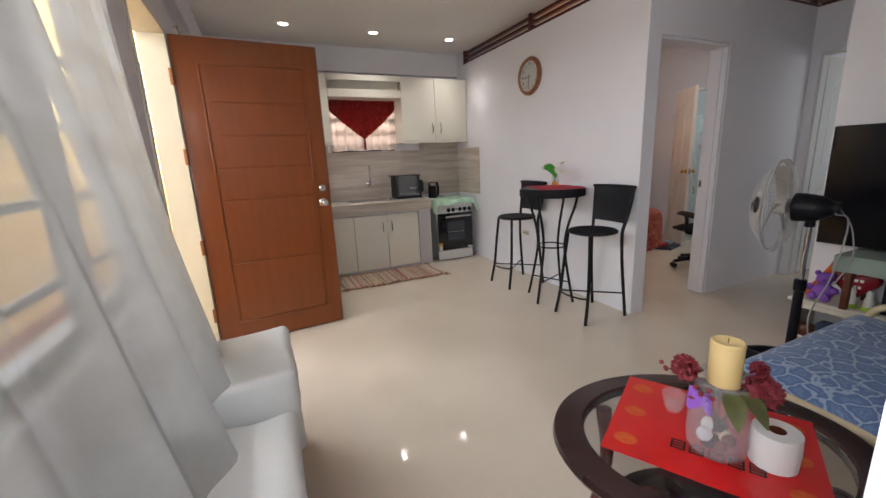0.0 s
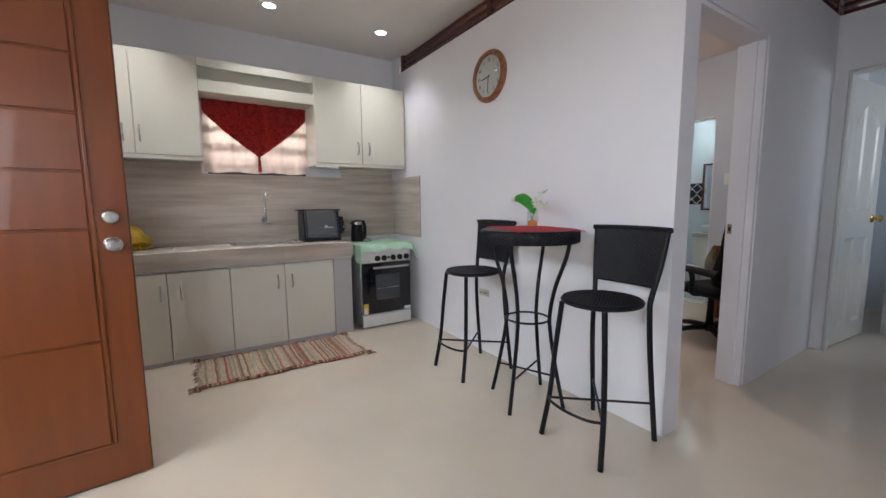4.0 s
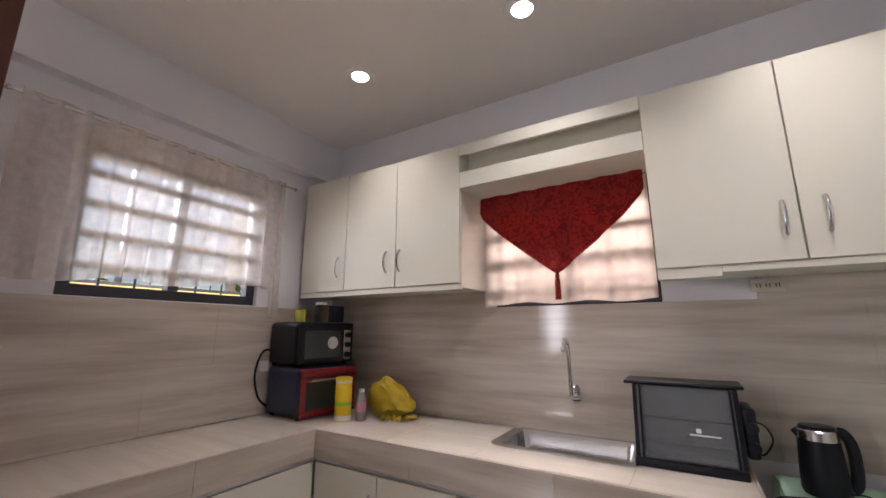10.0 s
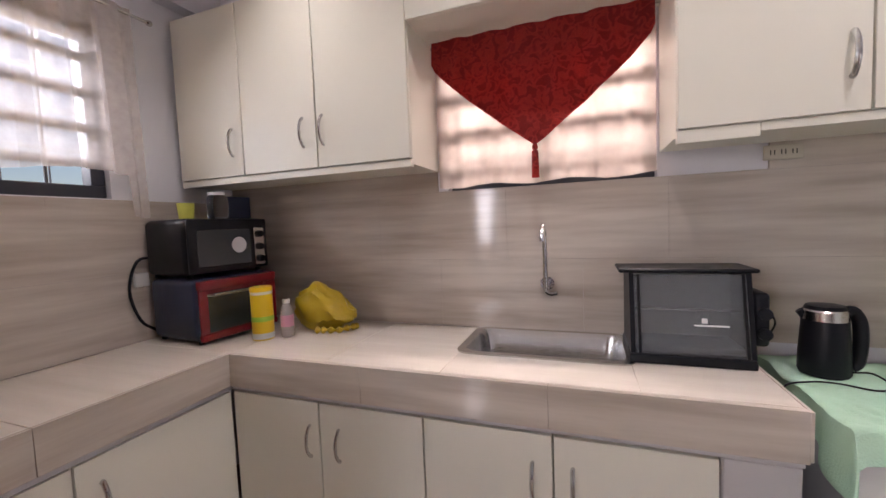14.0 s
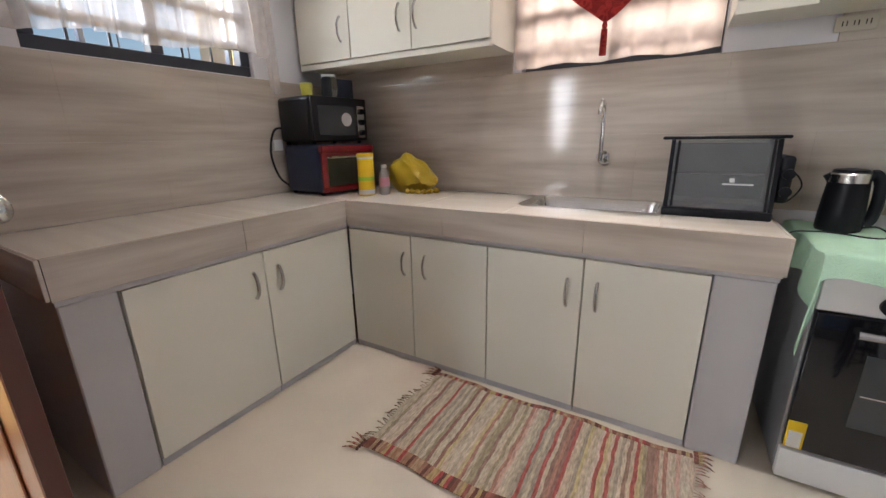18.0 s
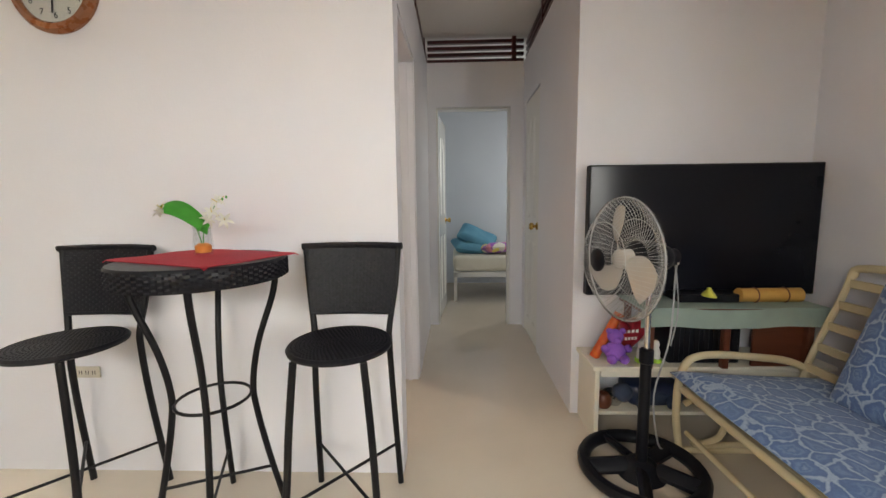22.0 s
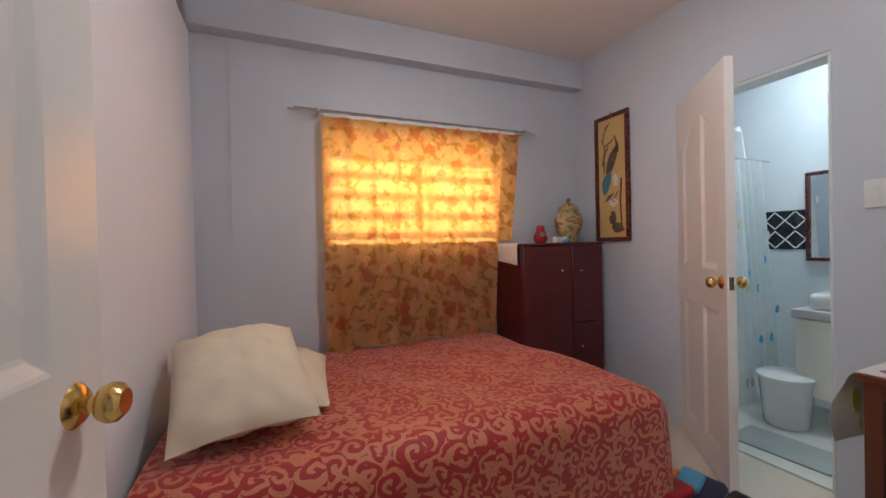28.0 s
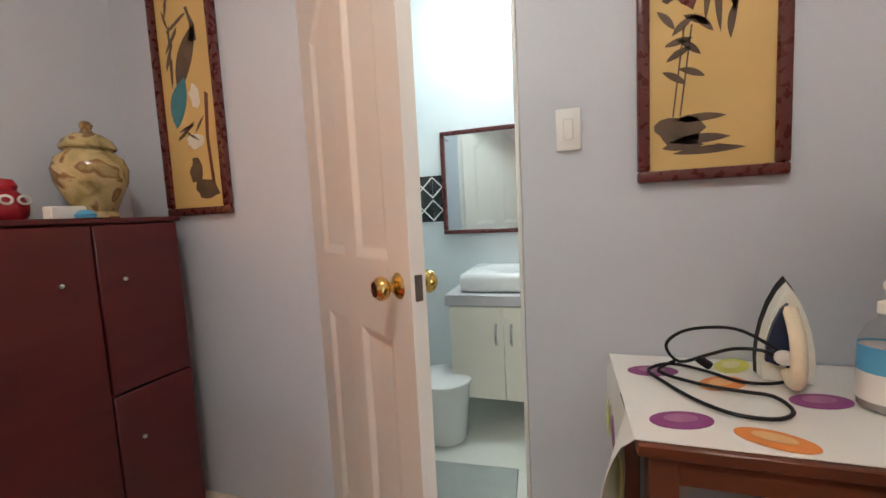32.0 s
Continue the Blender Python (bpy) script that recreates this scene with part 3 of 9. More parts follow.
PURPLE = mat("purple_plush", (0.27, 0.10, 0.50), (0.22, 0.08, 0.43), 0.8, bump=0.3, bscale=120)
PLUM = mat("plum_print", (0.22, 0.03, 0.17), (0.28, 0.05, 0.21), 0.4, scale=30)
ORANGE = mat("orange_print", (0.78, 0.27, 0.06), (0.72, 0.22, 0.05), 0.4, scale=30)
LEMON = mat("lemon_print", (0.70, 0.68, 0.12), (0.62, 0.62, 0.10), 0.4, scale=30)
TEALP = mat("teal_pillow", (0.09, 0.27, 0.38), (0.07, 0.22, 0.32), 0.8, bump=0.2, bscale=200)
SHEETW = mat("cream_bed_sheet", (0.72, 0.68, 0.58), (0.66, 0.62, 0.52), 0.8, scale=3, bump=0.2, bscale=160)
MULTI = patterned("multicolour_pillow", "cells", [(0.0, (0.30, 0.08, 0.42)), (0.3, (0.72, 0.60, 0.12)), (0.5, (0.66, 0.62, 0.55)), (0.7, (0.62, 0.22, 0.30)), (0.85, (0.25, 0.12, 0.45))], 12, constant=True)
LEOPARD = patterned("leopard_cloth", "rings", [(0.0, (0.10, 0.055, 0.03)), (0.22, (0.09, 0.05, 0.028)), (0.32, (0.36, 0.24, 0.10)), (0.6, (0.47, 0.34, 0.16))], 30, distort=0.05)
BEIGECL = mat("beige_board_cloth", (0.60, 0.48, 0.35), (0.54, 0.42, 0.30), 0.8, bump=0.2, bscale=200)
BLACKBAND = patterned("black_diamond_tile", "noise", [(0.4, (0.012, 0.013, 0.015)), (0.6, (0.03, 0.032, 0.036))], 20, rough=0.15, bump=0.02, sheen=0)
GREYMAT = mat("grey_bath_mat", (0.36, 0.38, 0.36), (0.32, 0.34, 0.32), 0.9, bump=0.4, bscale=150)
WAX = mat("ivory_wax", (0.66, 0.49, 0.23), (0.58, 0.42, 0.18), 0.5)
PAPER = mat("tissue_paper", (0.76, 0.75, 0.74), (0.72, 0.71, 0.70), 0.9, bump=0.2, bscale=150)
MATRED = mat("red_satin_mat", (0.60, 0.010, 0.010), (0.52, 0.008, 0.009), 0.3, scale=8)
GOLDP = mat("gold_print", (0.60, 0.13, 0.02), (0.56, 0.06, 0.012), 0.4, scale=40)
ESPRESSO = mat("espresso_wood", (0.026, 0.012, 0.012), (0.036, 0.017, 0.016), 0.25, scale=6, bump=0.03)
CLEARPL = bpy.data.materials.new("clear_fan_plastic")
CLEARPL.use_nodes = True
cp = CLEARPL.node_tree.nodes["Principled BSDF"]
cp.inputs["Base Color"].default_value = (0.76, 0.71, 0.63, 1)
cp.inputs["Roughness"].default_value, cp.inputs["Transmission Weight"].default_value = 0.2, 0.35
LEAVES = mat("garden_leaves", (0.05, 0.11, 0.02), (0.10, 0.17, 0.03), 0.6, scale=3)
EARTH = mat("garden_ground", (0.14, 0.12, 0.07), (0.09, 0.11, 0.04), 0.9, scale=0.8)

# ---- building helpers ----


def box(x0, x1, y0, y1, z0, z1, bevel=0.0, seg=2, bm=None):
    own = bmesh.new()
    r = bmesh.ops.create_cube(own, size=1)
    for v in own.verts:
        v.co = Vector(((x0 + x1) / 2 + v.co.x * (x1 - x0), (y0 + y1) / 2 + v.co.y * (y1 - y0), (z0 + z1) / 2 + v.co.z * (z1 - z0)))
    if bevel:
        bmesh.ops.bevel(own, geom=own.edges[:], offset=bevel, segments=seg, affect="EDGES", profile=0.5)
    if bm is None:
        return own
    return join(bm, own)


def join(bm, other, m=None):
    me = bpy.data.meshes.new("tmp")
    if m is not None:
        other.transform(m)
    other.to_mesh(me)
    other.free()
    bm.from_mesh(me)
    bpy.data.meshes.remove(me)
    return bm


def smooth_path(pts, steps=6, closed=False):
    pts = [Vector(p) for p in pts]
    n, out = len(pts), []
    for i in range(n if closed else n - 1):
        a, b = pts[i], pts[(i + 1) % n]
        p0 = pts[i - 1] if (closed or i) else a * 2 - b
        p3 = pts[(i + 2) % n] if (closed or i + 2 < n) else b * 2 - a
        for k in range(steps):
            t = k / steps
            out.append(0.5 * ((2 * a) + (b - p0) * t + (2 * p0 - 5 * a + 4 * b - p3) * t * t + (3 * a - p0 - 3 * b + p3) * t ** 3))
    if not closed:
        out.append(pts[-1])
    return out


def tube(pts, r, sides=8, closed=False, steps=6, bm=None, flat=1.0):
    """A round bar swept along a smooth path; steps=0 keeps the corners."""
    pts = smooth_path(pts, steps, closed) if steps else [Vector(p) for p in pts]
    own = bmesh.new() if bm is None else bm
    rings, n = [], len(pts)
    up = None
    for i, p in enumerate(pts):
        a, b = (pts[i - 1] if (i or closed) else p), (pts[(i + 1) % n] if (i + 1 < n or closed) else p)
        d = (b - a).normalized()
        if up is None:
            up = d.orthogonal().normalized()
        up = (up - d * up.dot(d)).normalized()
        side = d.cross(up)
        rr = r(i / max(1, n - 1)) if callable(r) else r
        rings.append([own.verts.new(p + (up * math.cos(2 * math.pi * k / sides) + side * flat * math.sin(2 * math.pi * k / sides)) * rr) for k in range(sides)])
    for i in range(n if closed else n - 1):
        A, B = rings[i], rings[(i + 1) % n]
        for k in range(sides):
            own.faces.new((A[k], A[(k + 1) % sides], B[(k + 1) % sides], B[k]))
    if not closed:
        own.faces.new(rings[0][::-1])
        own.faces.new(rings[-1])
    return own


def lathe(profile, sides=24, bm=None, sx=1.0, sy=1.0, caps=True):
    """Radius, height pairs turned round z."""
    own = bmesh.new() if bm is None else bm
    rings = [[own.verts.new((r * sx * math.cos(2 * math.pi * k / sides), r * sy * math.sin(2 * math.pi * k / sides), z)) for k in range(sides)] for r, z in profile]
    for A, B in zip(rings, rings[1:]):
        for k in range(sides):
            own.faces.new((A[k], A[(k + 1) % sides], B[(k + 1) % sides], B[k]))
    if caps:
        own.faces.new(rings[0][::-1])
        own.faces.new(rings[-1])
    return own


def sheet(nu, nv, fn, thick=0.0, bm=None):
    """A grid surface fn(u, v); thick gives it a body."""
    own = bmesh.new() if bm is None else bm
    vs = [[own.verts.new(fn(i / nu, j / nv)) for j in range(nv + 1)] for i in range(nu + 1)]
    fs = [own.faces.new((vs[i][j], vs[i + 1][j], vs[i + 1][j + 1], vs[i][j + 1])) for i in range(nu) for j in range(nv)]
    if thick:
        own.normal_update()
        bmesh.ops.solidify(own, geom=fs, thickness=thick)
    return own


def prism(poly, z0, z1, bm=None):
    own = bmesh.new() if bm is None else bm
    a = [own.verts.new((x, y, z0)) for x, y in poly]
    b = [own.verts.new((x, y, z1)) for x, y in poly]
    n = len(poly)
    own.faces.new(a[::-1])
    own.faces.new(b)
    for i in range(n):
        own.faces.new((a[i], a[(i + 1) % n], b[(i + 1) % n], b[i]))
    return own


def finish(bm, name, material, soft=True):
    bmesh.ops.recalc_face_normals(bm, faces=bm.faces[:])
    me = bpy.data.meshes.new(name)
    bm.to_mesh(me)
    bm.free()
    me.materials.append(material)
    if soft:
        for p in me.polygons:
            p.use_smooth = True
        me.set_sharp_from_angle(angle=radians(38))
    return me


def part(name, bm, material, parent, label="", soft=True):
    ob = new(name, finish(bm, name, material, soft))
    ob.parent = parent
    if label:
        tagged(ob, label)
    return ob


def thing(name, label, category, m=None, group=""):
    ob = new(name)
    ob.empty_display_size = 0.1
    if m is not None:
        ob.matrix_world = m
    return tagged(ob, label, category, group)


def solid(name, bm, material, label, category, m=None, group="", soft=True):
    ob = new(name, finish(bm, name, material, soft))
    if m is not None:
        ob.matrix_world = m
    return tagged(ob, label, category, group)


def structure(name, bm, material, label, category="", soft=False):
    ob = new(name, finish(bm, name, material, soft))
    return tagged(ob, label, category or name.split("_")[0], kind="structure")


def pierced(lo, hi, z0, z1, holes, place):
    """One closed shell: a slab from lo to hi along the wall, pierced by holes; place(along, side, z) -> point."""
    cuts = sorted({lo, hi, *[v for h in holes for v in h[:2]]})
    ups = sorted({z0, z1, *[v for h in holes for v in h[2:]]})

    def full(i, k):
        if not (0 <= i < len(cuts) - 1 and 0 <= k < len(ups) - 1):
            return False
        a, z = (cuts[i] + cuts[i + 1]) / 2, (ups[k] + ups[k + 1]) / 2
        return not any(h[0] < a < h[1] and h[2] < z < h[3] for h in holes)

    bm, made = bmesh.new(), {}

    def vert(i, side, k):
        if (i, side, k) not in made:
            made[i, side, k] = bm.verts.new(place(cuts[i], side, ups[k]))
        return made[i, side, k]

    for i in range(len(cuts) - 1):
        for k in range(len(ups) - 1):
            if not full(i, k):
                continue
            for side in (0, 1):
                bm.faces.new([vert(*q) for q in ((i, side, k), (i + 1, side, k), (i + 1, side, k + 1), (i, side, k + 1))])
            for di, dk, p, q in ((-1, 0, (i, k), (i, k + 1)), (1, 0, (i + 1, k), (i + 1, k + 1)), (0, -1, (i, k), (i + 1, k)), (0, 1, (i, k + 1), (i + 1, k + 1))):
                if not full(i + di, k + dk):
                    bm.faces.new([vert(*w) for w in ((p[0], 0, p[1]), (q[0], 0, q[1]), (q[0], 1, q[1]), (p[0], 1, p[1]))])
    return bm


def wall_x(name, x0, x1, y0, y1, z1, holes, material, label, z0=0.0):
    """A wall across x0..x1 that runs along y, with holes (ya, yb, za, zb)."""
    return structure(name, pierced(y0, y1, z0, z1, holes, lambda a, side, z: (x1 if side else x0, a, z)), material, label, "wall")


def wall_y(name, y0, y1, x0, x1, z1, holes, material, label, z0=0.0):
    return structure(name, pierced(x0, x1, z0, z1, holes, lambda a, side, z: (a, y1 if side else y0, z)), material, label, "wall")


# ---- structure ----
TOP, CEILZ, CEILZ2 = 2.455, 2.62, 2.68
structure("floor", box(-0.42, 7.1, -1.9, 4.93, -0.1, 0.0), FLOOR, "glossy cream polished tile floor", "floor")
wall_x("wall_west", -0.56, -0.42, -1.9, 5.06, CEILZ, [(-0.9, 1.72, 0.85, 2.12), (2.06, 2.97, 0.0, 2.12), (3.435, 4.32, 1.435, 2.12)], WALL, "pale lavender-white painted wall with window and entrance openings")
wall_y("wall_north_kitchen", 4.91, 5.06, -0.42, 2.56, CEILZ, [(0.84, 1.66, 1.42, 2.09)], WALL, "pale painted kitchen wall behind the cabinets")
wall_x("wall_clock", 2.56, 2.69, 1.94, 5.06, TOP, [], WALL, "pale lavender-white partition wall")
structure("wall_corner", box(2.56, 2.69, 4.70, 5.06, TOP, CEILZ2), WALL, "pale wall end above the partition in the kitchen corner", "wall")
wall_y("wall_hall_north", 1.956, 2.10, 2.69, 5.60, TOP, [(2.694, 3.514, 0.0, 2.075)], WALL, "grey-white hall partition with a doorway")
wall_x("wall_hall_end", 4.70, 4.83, 1.07, 1.956, TOP, [(1.19, 1.88, 0.0, 2.06)], WALL, "grey-white hall end wall with a doorway")
wall_y("wall_hall_south", 0.94, 1.07, 3.20, 4.83, TOP, [(4.0, 4.6, 0.0, 2.06)], WALL, "grey-white hall partition with a toilet doorway")
wall_x("wall_television", 3.07, 3.20, -0.13, 1.07, CEILZ, [], WALL, "white wall behind the television")
# The opening is unseen, added with the small bedroom's fill lamp.
wall_y("wall_south_living", -0.28, -0.13, 0.42, 7.1, CEILZ2, [(5.4, 6.6, 1.3, 2.2)], WALL, "white painted wall of the living room")
structure("wall_post", box(0.585, 0.70, -0.13, 0.010, 0, CEILZ), WALL, "white wall end beside the living room entrance", "wall")
wall_x("wall_entry_east", 1.2, 1.33, -1.9, -0.28, CEILZ, [], WALL, "plain white closing wall")
wall_y("wall_entry_south", -2.03, -1.9, -0.56, 1.33, CEILZ, [], WALL, "plain white closing wall")
wall_y("wall_bedroom_north", 4.70, 4.93, 2.69, 5.60, CEILZ2, [(3.42, 4.66, 1.28, 1.93)], WALL_B, "grey-lavender bedroom wall with a window")
wall_x("wall_bedroom_east", 5.475, 5.60, 2.10, 4.70, CEILZ2, [(3.035, 3.785, 0.0, 2.06)], WALL_B, "grey bedroom wall with a bathroom doorway")
wall_x("wall_bath_east", 6.60, 6.72, 2.1, 4.93, CEILZ2, [], BATHWALL, "white tiled bathroom wall")
wall_y("wall_bath_north", 4.70, 4.93, 5.60, 6.60, CEILZ2, [], BATHWALL, "white tiled bathroom wall")
wall_y("wall_bath_south", 2.04, 2.16, 5.60, 7.1, CEILZ2, [], BATHWALL, "white bathroom wall")
wall_x("wall_small_bedroom_east", 6.75, 6.88, -0.13, 2.04, CEILZ2, [], WALL_B, "grey-blue small bedroom wall")
wall_x("wall_toilet_east", 4.83, 4.95, -0.13, 0.94, CEILZ2, [], WALL, "plain closing wall")
# Mostly unseen; added at this height and reach to keep sun off the sink window.
structure("neighbour_wall", box(-4.0, 2.75, 6.15, 6.3, -0.4, 3.1), PLASTER, "pale pinkish rendered wall outside, placed to block sun from the sink window", "wall")
structure("ceiling", box(-0.56, 2.60, -2.03, 5.06, CEILZ, CEILZ + 0.1), CEIL, "off-white flat ceiling", "ceiling")
structure("ceiling_bedrooms", box(2.60, 7.1, -0.28, 4.93, CEILZ2, CEILZ2 + 0.1), CEIL, "off-white flat ceiling", "ceiling")
bm = box(-0.42, 2.56, 4.855, 4.91, 2.34, CEILZ)
box(-0.42, -0.345, 1.2, 4.855, 2.337, CEILZ, bm=bm)
structure("beam_kitchen", bm, WALL, "pale painted beam under the ceiling", "beam")
structure("beam_bedroom", box(2.69, 5.475, 4.60, 4.70, 2.46, CEILZ2), WALL_B, "grey-lavender beam above the window", "beam")
structure("cable_trunking", box(2.874, 2.886, 4.692, 4.70, 1.2, 2.46), WALL_B, "slim painted cable trunking on the bedroom wall", "trunking")
structure("bath_floor", box(5.50, 6.60, 2.16, 4.70, 0.0, 0.012), BATHFL, "pale cream bathroom floor tile", "floor")

# ---- partition grilles, lights, ground ----


def grille(name, along, a, b, fixed, z0, z1, bars, posts, label):
    """Dark horizontal slats on top of a partition, with uprights."""
    g = tagged(new(name), label, "grille", kind="structure")
    h = (z1 - z0) / bars
    for k in range(bars):
        z = z0 + h * k + h * 0.12
        args = (fixed - 0.022, fixed + 0.022)
        bm = box(*args, a, b, z, z + h * 0.52, 0.004, 1) if along == "y" else box(a, b, *args, z, z + h * 0.52, 0.004, 1)
        part("slat", bm, MAROON, g)
    for p in posts:
        bm = box(fixed - 0.03, fixed + 0.03, p - 0.02, p + 0.02, z0, z1, 0.003, 1) if along == "y" else box(p - 0.02, p + 0.02, fixed - 0.03, fixed + 0.03, z0, z1, 0.003, 1)
        part("upright", bm, MAROON, g)
    return g


grille("grille_clock_wall", "y", 1.96, 4.70, 2.60, TOP, CEILZ, 3, (1.98, 3.30, 4.66), "dark maroon wooden slat vent on top of the partition")
grille("grille_hall_north", "x", 2.72, 5.45, 2.00, TOP, CEILZ2, 4, (2.74, 3.9, 4.72), "dark maroon wooden slat vent on top of the hall partition")
grille("grille_hall_end", "y", 1.07, 1.95, 4.745, TOP, CEILZ2, 4, (1.16,), "dark maroon wooden slat vent over the hall end wall")
grille("grille_hall_south", "x", 3.22, 4.80, 1.02, TOP, CEILZ2, 4, (3.24, 4.1), "dark maroon wooden slat vent on top of the hall partition")

for dx, dy in ((0.394, 4.26), (1.288, 4.28), (2.18, 4.28)):
    d = thing("downlight", "round recessed ceiling downlight, lit", "ceiling light", pose(dx, dy, CEILZ), "kitchen downlights")
    part("rim", lathe([(0.045, 0.0), (0.045, -0.004), (0.075, -0.005), (0.078, 0.0)], 28, caps=False), WHITE, d, "white metal rim")
    part("lamp_disc", lathe([(0.03, -0.0035), (0.046, -0.003), (0.046, 0.0)], 24), SPOT, d, "glowing lamp disc")

structure("ground", box(-60, 60, -60, 60, -0.45, -0.4), EARTH, "bare garden ground outside", "ground")

# ---- kitchen ----


def bow_handle(parent, x, y, z, axis="y", out=-1, h=0.11):
    """A bowed chrome pull, upright, standing off a door whose face is normal to axis."""
    pts = []
    for k, s in ((0, -0.5), (0.35, -0.47), (1, -0.25), (1.15, 0), (1, 0.25), (0.35, 0.47), (0, 0.5)):
        d = out * 0.022 * k
        pts.append((x + (d if axis == "x" else 0), y + (d if axis == "y" else 0), z + s * h))
    part("handle", tube(pts, 0.0055, 8, steps=4, flat=1.4), STEEL, parent, "bowed satin steel pull")


CTOP, APR = 0.82, 0.695
# base units along the back wall
for i, (xa, xb, hx) in enumerate(((0.128, 0.517, 0.478), (0.52, 0.913, 0.598), (0.916, 1.308, 1.252), (1.311, 1.708, 1.362))):
    u = thing("base_cabinet", "cream laminate base cabinet under the tiled counter, door closed", "cabinet", None, "base cabinets")
    part("body", box(xa, xb, 4.372, 4.90, 0.0, 0.676), CARCASS, u)
    d = part("door", box(xa + 0.0015, xb - 0.0015, 4.354, 4.371, 0.032, 0.671, 0.002, 1), CREAM, u)
    part("plinth", box(xa, xb, 4.362, 4.3715, 0.0, 0.028), PIER, u, "grey plinth strip")
    bow_handle(d, hx, 4.354, 0.53)
for i, (ya, yb, hy) in enumerate(((3.358, 3.853, 3.797), (3.856, 4.352, 3.915))):
    u = thing("base_cabinet", "cream laminate base cabinet on the window side, door closed", "cabinet", None, "base cabinets")
    part("body", box(-0.40, 0.104, ya, yb, 0.0, 0.676), CARCASS, u)
    d = part("door", box(0.105, 0.122, ya + 0.0015, yb - 0.0015, 0.032, 0.671, 0.002, 1), CREAM, u)
    part("plinth", box(0.1045, 0.114, ya, yb, 0.0, 0.028), PIER, u, "grey plinth strip")
    bow_handle(d, 0.122, hy, 0.54, "x", 1)
bm = box(1.712, 1.872, 4.356, 4.905, 0, 0.678, 0.004, 1)
box(-0.418, 0.118, 3.208, 3.352, 0, 0.678, 0.004, 1, bm=bm)
structure("counter_piers", bm, PIER, "grey rendered counter end piers", "pier")
# counter: apron and top round the sink
counter = tagged(new("kitchen_counter"), "L-shaped counter clad in glossy striped beige stone tile", "counter")
bm = box(0.10, 1.876, 4.358, 4.905, 0.677, 0.70)
box(-0.418, 0.124, 3.205, 4.905, 0.677, 0.70, bm=bm)
part("grey_underside", bm, PIER, counter, "grey rendered edge strip", False)
for xa, xb in ((0.115, 0.70), (0.7007, 1.30), (1.3007, 1.878)):
    part("apron_tile", box(xa, xb, 4.342, 4.36, APR, CTOP, 0.0008, 1), TILE, counter)
for ya, yb in ((3.20, 3.78), (3.782, 4.3415)):
    part("apron_tile", box(0.117, 0.133, ya, yb, APR, CTOP, 0.0008, 1), TILE, counter)
part("end_tile", box(1.8765, 1.886, 4.342, 4.9, 0.70, CTOP, 0.002, 1), TILE, counter)
part("end_tile", box(-0.418, 0.133, 3.188, 3.1985, 0.70, CTOP, 0.002, 1), TILE, counter)
SX0, SX1, SY0, SY1 = 0.975, 1.535, 4.56, 4.885
for xa, xb, ya, yb in ((0.1335, 0.55, 4.361, 4.905), (0.552, SX0, 4.361, 4.905), (SX0, SX1, 4.361, SY0), (SX0, SX1, SY1, 4.905), (SX1, 1.876, 4.361, 4.905), (-0.418, 0.1165, 3.20, 3.78), (-0.418, 0.1165, 3.782, 4.36), (-0.418, 0.1325, 4.362, 4.905)):
    part("top_tile", box(xa, xb, ya, yb, 0.701, CTOP, 0.0015, 1), TILETOP, counter)
sink = thing("kitchen_sink", "stainless steel sink set into the counter", "sink")
R = lambda x0, x1, y0, y1, z, r=0.05, n=5: [Vector((cx + r * math.cos(a), cy + r * math.sin(a), z)) for cx, cy, s in ((x1 - r, y1 - r, 0), (x0 + r, y1 - r, 90), (x0 + r, y0 + r, 180), (x1 - r, y0 + r, 270)) for a in [radians(s + 90 * k / n) for k in range(n + 1)]]
bm = bmesh.new()
loops = [R(SX0 - 0.014, SX1 + 0.014, SY0 - 0.014, SY1 + 0.010, CTOP + 0.0005), R(SX0 - 0.014, SX1 + 0.014, SY0 - 0.014, SY1 + 0.010, CTOP + 0.005), R(SX0 + 0.012, SX1 - 0.012, SY0 + 0.012, SY1 - 0.012, CTOP + 0.005), R(SX0 + 0.02, SX1 - 0.02, SY0 + 0.02, SY1 - 0.02, CTOP - 0.012), R(SX0 + 0.035, SX1 - 0.035, SY0 + 0.035, SY1 - 0.035, CTOP - 0.105)]
rings = [[bm.verts.new(p) for p in lp] for lp in loops]
for A, B in zip(rings, rings[1:]):
    for k in range(len(A)):
        bm.faces.new((A[k], A[(k + 1) % len(A)], B[(k + 1) % len(A)], B[k]))
bm.faces.new(rings[-1])
part("bowl", bm, STEEL, sink)
part("drain", lathe([(0.0, 0.0), (0.02, 0.0), (0.03, 0.003), (0.035, 0.0)], 20, caps=False), CHROME, sink, "round chrome drain").location = (1.25, 4.72, CTOP - 0.1045)
fau = thing("wall_faucet", "chrome gooseneck faucet on the tiled wall above the sink", "faucet", pose(1.257, 4.898, 1.02))
part("body", tube([(0, 0, 0), (0, -0.03, 0), (0, -0.075, 0)], 0.015, 12, steps=0), CHROME, fau)
part("flange", tube([(0, -0.001, 0), (0, -0.012, 0)], 0.028, 16, steps=0), CHROME, fau)
part("spout", tube([(0, -0.075, -0.02), (0, -0.078, 0.06), (0, -0.08, 0.17), (0.0, -0.10, 0.225), (0, -0.14, 0.235), (0, -0.17, 0.205), (0, -0.172, 0.18)], 0.0095, 10, steps=5), CHROME, fau)
part("lever", tube([(0, -0.075, -0.02), (0.02, -0.085, -0.03), (0.045, -0.09, -0.025)], 0.009, 8, steps=3), CHROME, fau)
